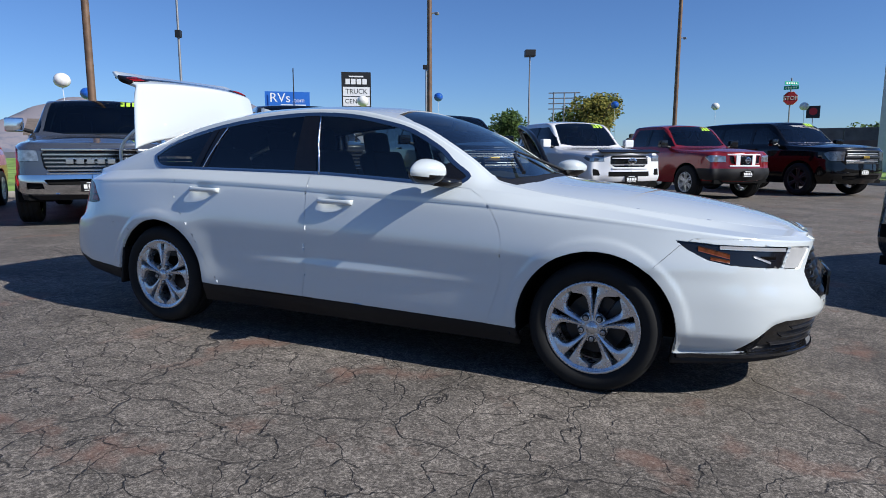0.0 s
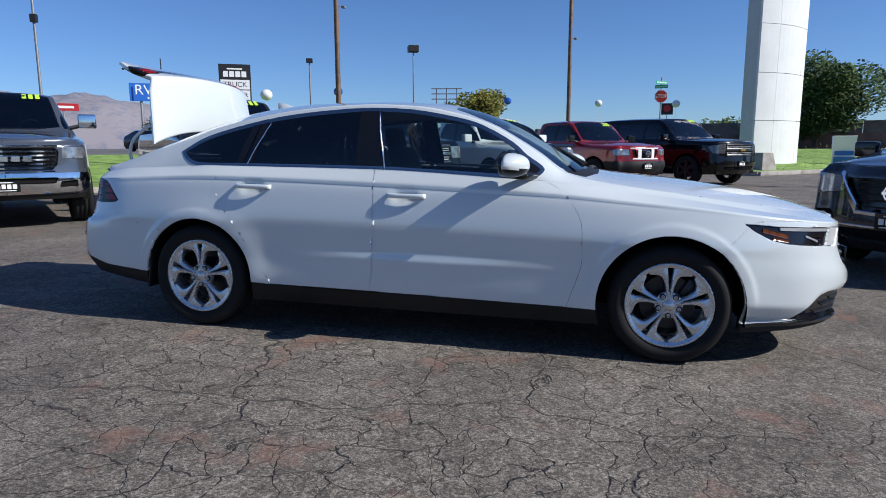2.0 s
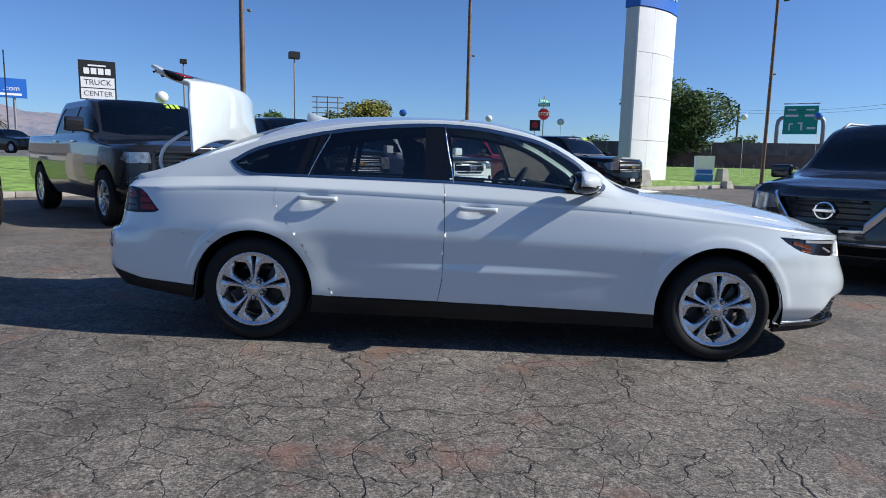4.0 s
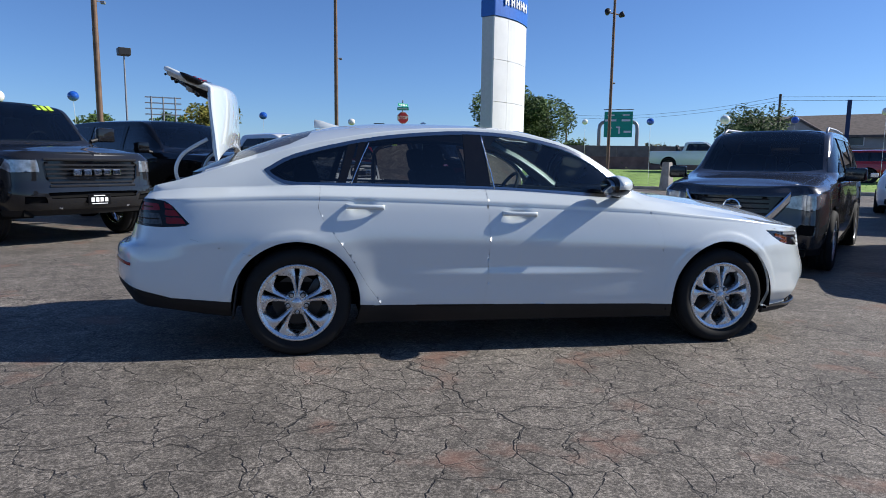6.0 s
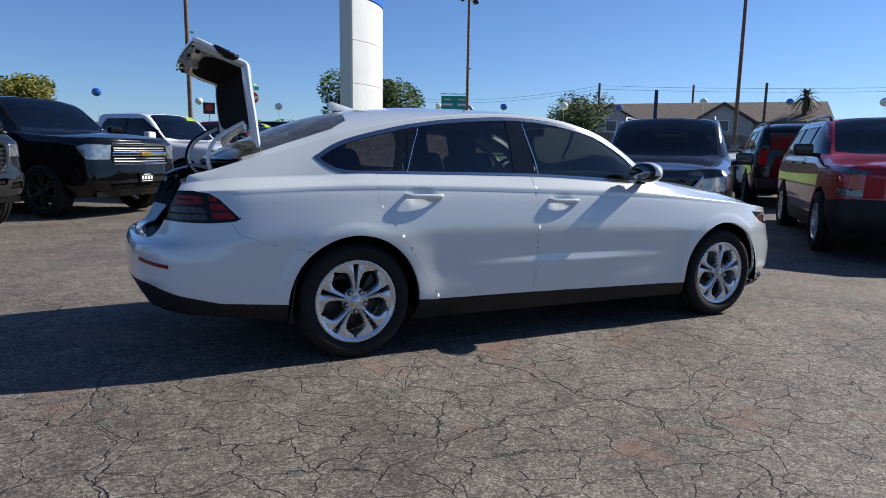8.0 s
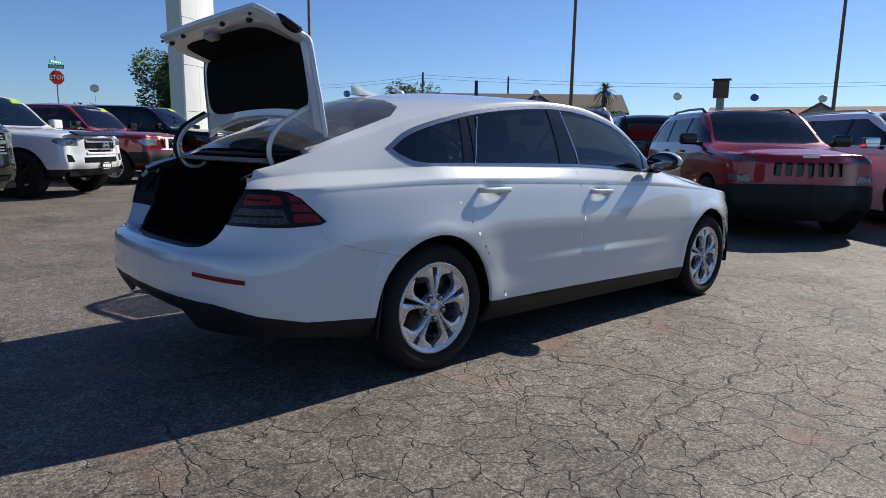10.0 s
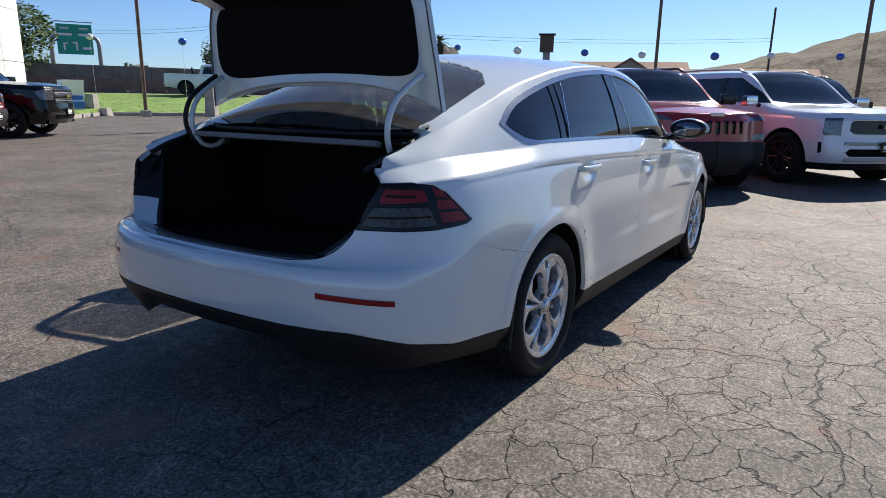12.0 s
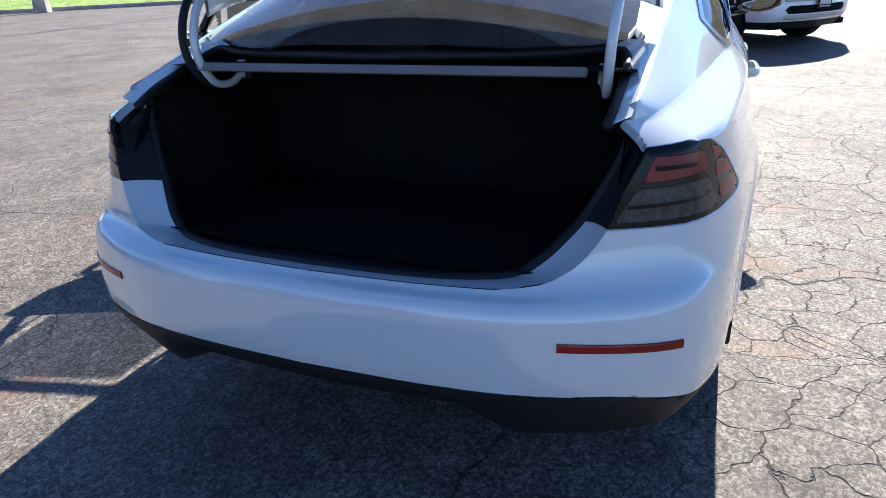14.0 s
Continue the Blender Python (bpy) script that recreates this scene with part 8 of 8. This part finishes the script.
vehicle("family_suv", "dark grey sport utility with a chrome-edged grille", (5.08, 2.97), -139, vehicle_spec(**PATH_), GREYBLUE, (-0.95, -3.85), 0.375, 0.245, face, pdoors, mirrors=(-1.5, 1.19, 0.24, 0.17), mirror_mat=GLOSSBLACK, rimstyle="steel_5", roofrails=STEEL)
CHER = dict(L=4.62, W=1.90, H=1.74, belt=1.18, hood=1.15, front_z=1.05, cowl=-1.2, kind="suv", clear=0.25, screen=0.80, slant=0.65, nose=0.20)
cdoors = dict(rear=-4.3, rear_top=-3.8, front_top=-2.05, front=-1.28, low=1.21, top=1.59, posts=(-3.3, -2.4), cowl=-1.25, roof=-2.02, hood=True, handles=(-2.2, -3.1))
slots = [("grille_slot", [(-0.2 if i == 0 else 0.128 * i - 0.040, 0.815), (0.128 * i + 0.040, 0.815), (0.128 * i + 0.043, 0.985), (-0.2 if i == 0 else 0.128 * i - 0.043, 0.99)], GLOSSBLACK, -0.03, "") for i in range(4)]
face = dict(regions=slots + [("headlight", [(0.62, 0.975), (0.64, 1.015), (0.95, 1.065), (1.12, 1.065), (1.0, 1.0)], DARKLENS, 0.003, "slim daytime light"),
                             ("fog_lamp", [(0.66, 0.72), (0.70, 0.81), (0.98, 0.83), (1.02, 0.75)], DARKLENS, 0.003, "headlight in the bumper"),
                             ("bumper", [(-0.2, 0.1), (1.3, 0.1), (1.3, 0.66), (0.9, 0.70), (-0.2, 0.72)], PLASTIC, 0.02, "black bumper")],
            ribs=[], extra=[("emblem", (-0.06, 0, 1.06), (0.02, 0.20, 0.05), (0, 0, 0), 0.008, CHROME)], rim=0.60, low=0.46)
vehicle("compact_suv", "red compact sport utility with black cladding", (7.0, 0.62), -136, vehicle_spec(**CHER), REDORANGE, (-0.92, -3.64), 0.375, 0.245, face, cdoors, mirrors=(-1.45, 1.26, 0.22, 0.16), mirror_mat=GLOSSBLACK, rimstyle="steel_5", roofrails=GLOSSBLACK, size=1.05)
KIA = dict(L=5.0, W=1.99, H=1.75, belt=1.16, hood=1.13, front_z=1.05, cowl=-1.3, kind="suv", clear=0.24, screen=0.85, slant=0.40, nose=0.12)
kdoors = dict(rear=-4.75, rear_top=-4.4, front_top=-2.2, front=-1.38, low=1.19, top=1.60, posts=(-3.6, -2.55), cowl=-1.35, roof=-2.18, hood=True, handles=(-2.35, -3.4), handle_mat=CHROME)
face = dict(regions=[("headlight", [(0.74, 0.76), (0.74, 1.0), (0.98, 1.0), (0.98, 0.76)], DARKLENS, 0.006, "upright headlight"),
                     ("grille", [(-0.2, 0.78), (0.55, 0.78), (0.62, 0.82), (0.62, 0.94), (0.57, 0.97), (-0.2, 0.97)], GLOSSBLACK, -0.02, "black wide grille"),
                     ("intake", [(-0.2, 0.46), (0.60, 0.46), (0.66, 0.52), (0.60, 0.57), (-0.2, 0.57)], LINER, -0.02, ""),
                     ("fog_lamp", [(0.98, 0.50), (1.04, 0.50), (1.04, 0.66), (0.98, 0.66)], LINER, -0.01, ""),
                     ("valance", [(-0.2, 0.1), (1.3, 0.1), (1.3, 0.36), (-0.2, 0.36)], PLASTIC, 0.0, "")],
            ribs=[("bumper_bar", (0, 0.645, 0.68, 0.645), 0.022, 0.012, STEEL), ("bumper_bar", (0, 0.425, 0.66, 0.425), 0.030, 0.012, STEEL), ("grille_surround", (0, 0.975, 0.60, 0.975), 0.010, 0.01, CHROME)],
            extra=[("badge_bar", (0.02, -0.09 + 0.09 * i, 0.885), (0.02, 0.07, 0.06), (0, 0, 0), 0.006, CHROME) for i in range(3)], plate=(0.04, 0.60), rim=0.66)
vehicle("large_suv", "white sport utility with a black grille and dark wheels", (9.15, -1.35), -131, vehicle_spec(**KIA), WHITE2, (-0.92, -3.82), 0.385, 0.245, face, kdoors, mirrors=(-1.55, 1.22, 0.24, 0.16), mirror_mat=CHROME, rimstyle="dark_7", roofrails=STEEL, size=1.03)
vehicle("family_suv", "black sport utility parked beside the white one", (13.3, -1.2), -136, vehicle_spec(**PATH_), BLACKP, (-0.95, -3.85), 0.375, 0.245, face, pdoors, mirrors=(-1.5, 1.19, 0.24, 0.17), rimstyle="steel_5", roofrails=STEEL)
vehicle("large_suv", "white sport utility further along the row", (20.0, 0.5), -136, vehicle_spec(**KIA), WHITE2, (-0.92, -3.82), 0.385, 0.245, face, kdoors, mirrors=(-1.55, 1.22, 0.24, 0.16), rimstyle="dark_7")

simple_face = dict(regions=[("headlight", [(0.60, 0.85), (0.60, 1.0), (0.95, 1.0), (0.95, 0.85)], DARKLENS, 0.004, ""), ("grille", [(-0.2, 0.72), (0.5, 0.72), (0.5, 1.0), (-0.2, 1.0)], GLOSSBLACK, -0.02, "")], ribs=[], rim=0.62)
street_pickup = vehicle("pickup_truck", "white pickup truck parked along the street", (31.5, 38.0), -38, vehicle_spec(**TACO), WHITE2, (-0.93, -4.17), 0.40, 0.27, simple_face, tacodoors, mirrors=(-1.62, 1.28, 0.22, 0.18), rimstyle="dark_6", size=1.22)
street_pickup[0].location.z = 0.95

rover = vehicle("off_roader", "red off-roader with a boxy hard top", (32.1, 22.9), -48, vehicle_spec(L=4.6, W=1.87, H=1.85, belt=1.2, hood=1.18, front_z=1.12, cowl=-1.5, kind="suv", clear=0.4, screen=0.3, slant=0.15, nose=0.08, tail=0.04), REDORANGE, (-0.75, -3.4), 0.42, 0.27, simple_face, dict(rear=-4.4, rear_top=-4.35, front_top=-1.95, front=-1.65, low=1.23, top=1.70, posts=(-3.4, -2.5), cowl=-1.55, roof=-1.85, hood=True), rimstyle="dark_6")
rover[0].location.z = 0.42
SPORT = dict(L=4.78, W=1.92, H=1.38, belt=0.98, hood=0.94, front_z=0.80, cowl=-1.5, kind="suv", clear=0.17, screen=0.75, slant=1.5, nose=0.25, tail=0.55)
SPORT_TAIL = [("tail_panel", (-4.75, 0, 0.78), (0.06, 1.50, 0.15), (0, 0, 0), 0.02, GLOSSBLACK), ("rear_valance", (-4.73, 0, 0.36), (0.10, 1.50, 0.14), (0, 0, 0), 0.03, PLASTIC), ("number_plate", (-4.79, 0, 0.56), (0.02, 0.34, 0.16), (0, 0, 0), 0.005, GLOSSBLACK), ("soft_top", (-2.95, 0, 1.385), (1.30, 1.24, 0.05), (0, 2, 0), 0.02, SEAT)]
SPORT_TAIL += [("tail_light", (-4.785, sg * (0.46 + 0.10 * i), 0.78), (0.03, 0.055, 0.11), (0, 0, 0), 0.01, REDLENS) for sg in (-1, 1) for i in range(3)]
vehicle("sports_car", "white sports coupe with a black soft top seen from behind", (18.9, 12.9), 43, vehicle_spec(**SPORT), WHITE2, (-0.9, -3.62), 0.34, 0.26, dict(regions=[], ribs=[], rim=0.68, extra=SPORT_TAIL), dict(rear=-3.7, rear_top=-3.2, front_top=-2.3, front=-1.6, low=1.0, top=1.26, posts=(-3.0,), cowl=-1.55, roof=-2.25), mirrors=(-1.75, 1.03, 0.2, 0.13), rimstyle="dark_5")
TAIL = [("rear_window", (-4.80, 0, 1.46), (0.05, 1.36, 0.36), (0, 0, 0), 0.02, GLOSSBLACK), ("number_plate", (-4.90, 0, 1.02), (0.03, 0.34, 0.16), (0, 0, 0), 0.005, SILVER), ("rear_bumper", (-4.86, 0, 0.56), (0.14, 1.80, 0.26), (0, 0, 0), 0.05, PLASTIC)]
TAIL += [("tail_light", (-4.86, sg * 0.80, 1.12), (0.06, 0.16, 0.34), (0, 0, 0), 0.02, REDLENS) for sg in (-1, 1)]
vehicle("large_suv", "black sport utility with its tail towards the row", (15.5, 9.05), 44, vehicle_spec(**{**TAHOE, "L": 4.85, "H": 1.90}), BLACKP, (-1.0, -3.80), 0.40, 0.28, dict(regions=[], ribs=[], rim=0.68, extra=TAIL), {**tahdoors, "rear": -4.55, "rear_top": -4.40}, mirrors=(-1.68, 1.33, 0.24, 0.19), rimstyle="dark_6", roofrails=GLOSSBLACK)
vehicle("sedan_far", "black sedan parked on the street behind the trucks", (-24.0, 33.5), -20, vehicle_spec(L=4.8, W=1.85, H=1.45, belt=0.98, hood=0.95, front_z=0.80, cowl=-1.45, kind="suv", clear=0.18, screen=0.85, slant=1.0, nose=0.25, tail=0.5), BLACKP, (-0.9, -3.7), 0.33, 0.22, simple_face, dict(rear=-4.0, rear_top=-3.5, front_top=-2.3, front=-1.5, low=1.0, top=1.32, posts=(-2.8,), cowl=-1.5, roof=-2.3), rimstyle="steel_5")[0].location.z = 0.93
vehicle("compact_suv", "red car at the end of the row", (-8.9, 2.6), -42, vehicle_spec(**CHER), REDORANGE, (-0.92, -3.64), 0.375, 0.245, simple_face, cdoors, rimstyle="steel_5")
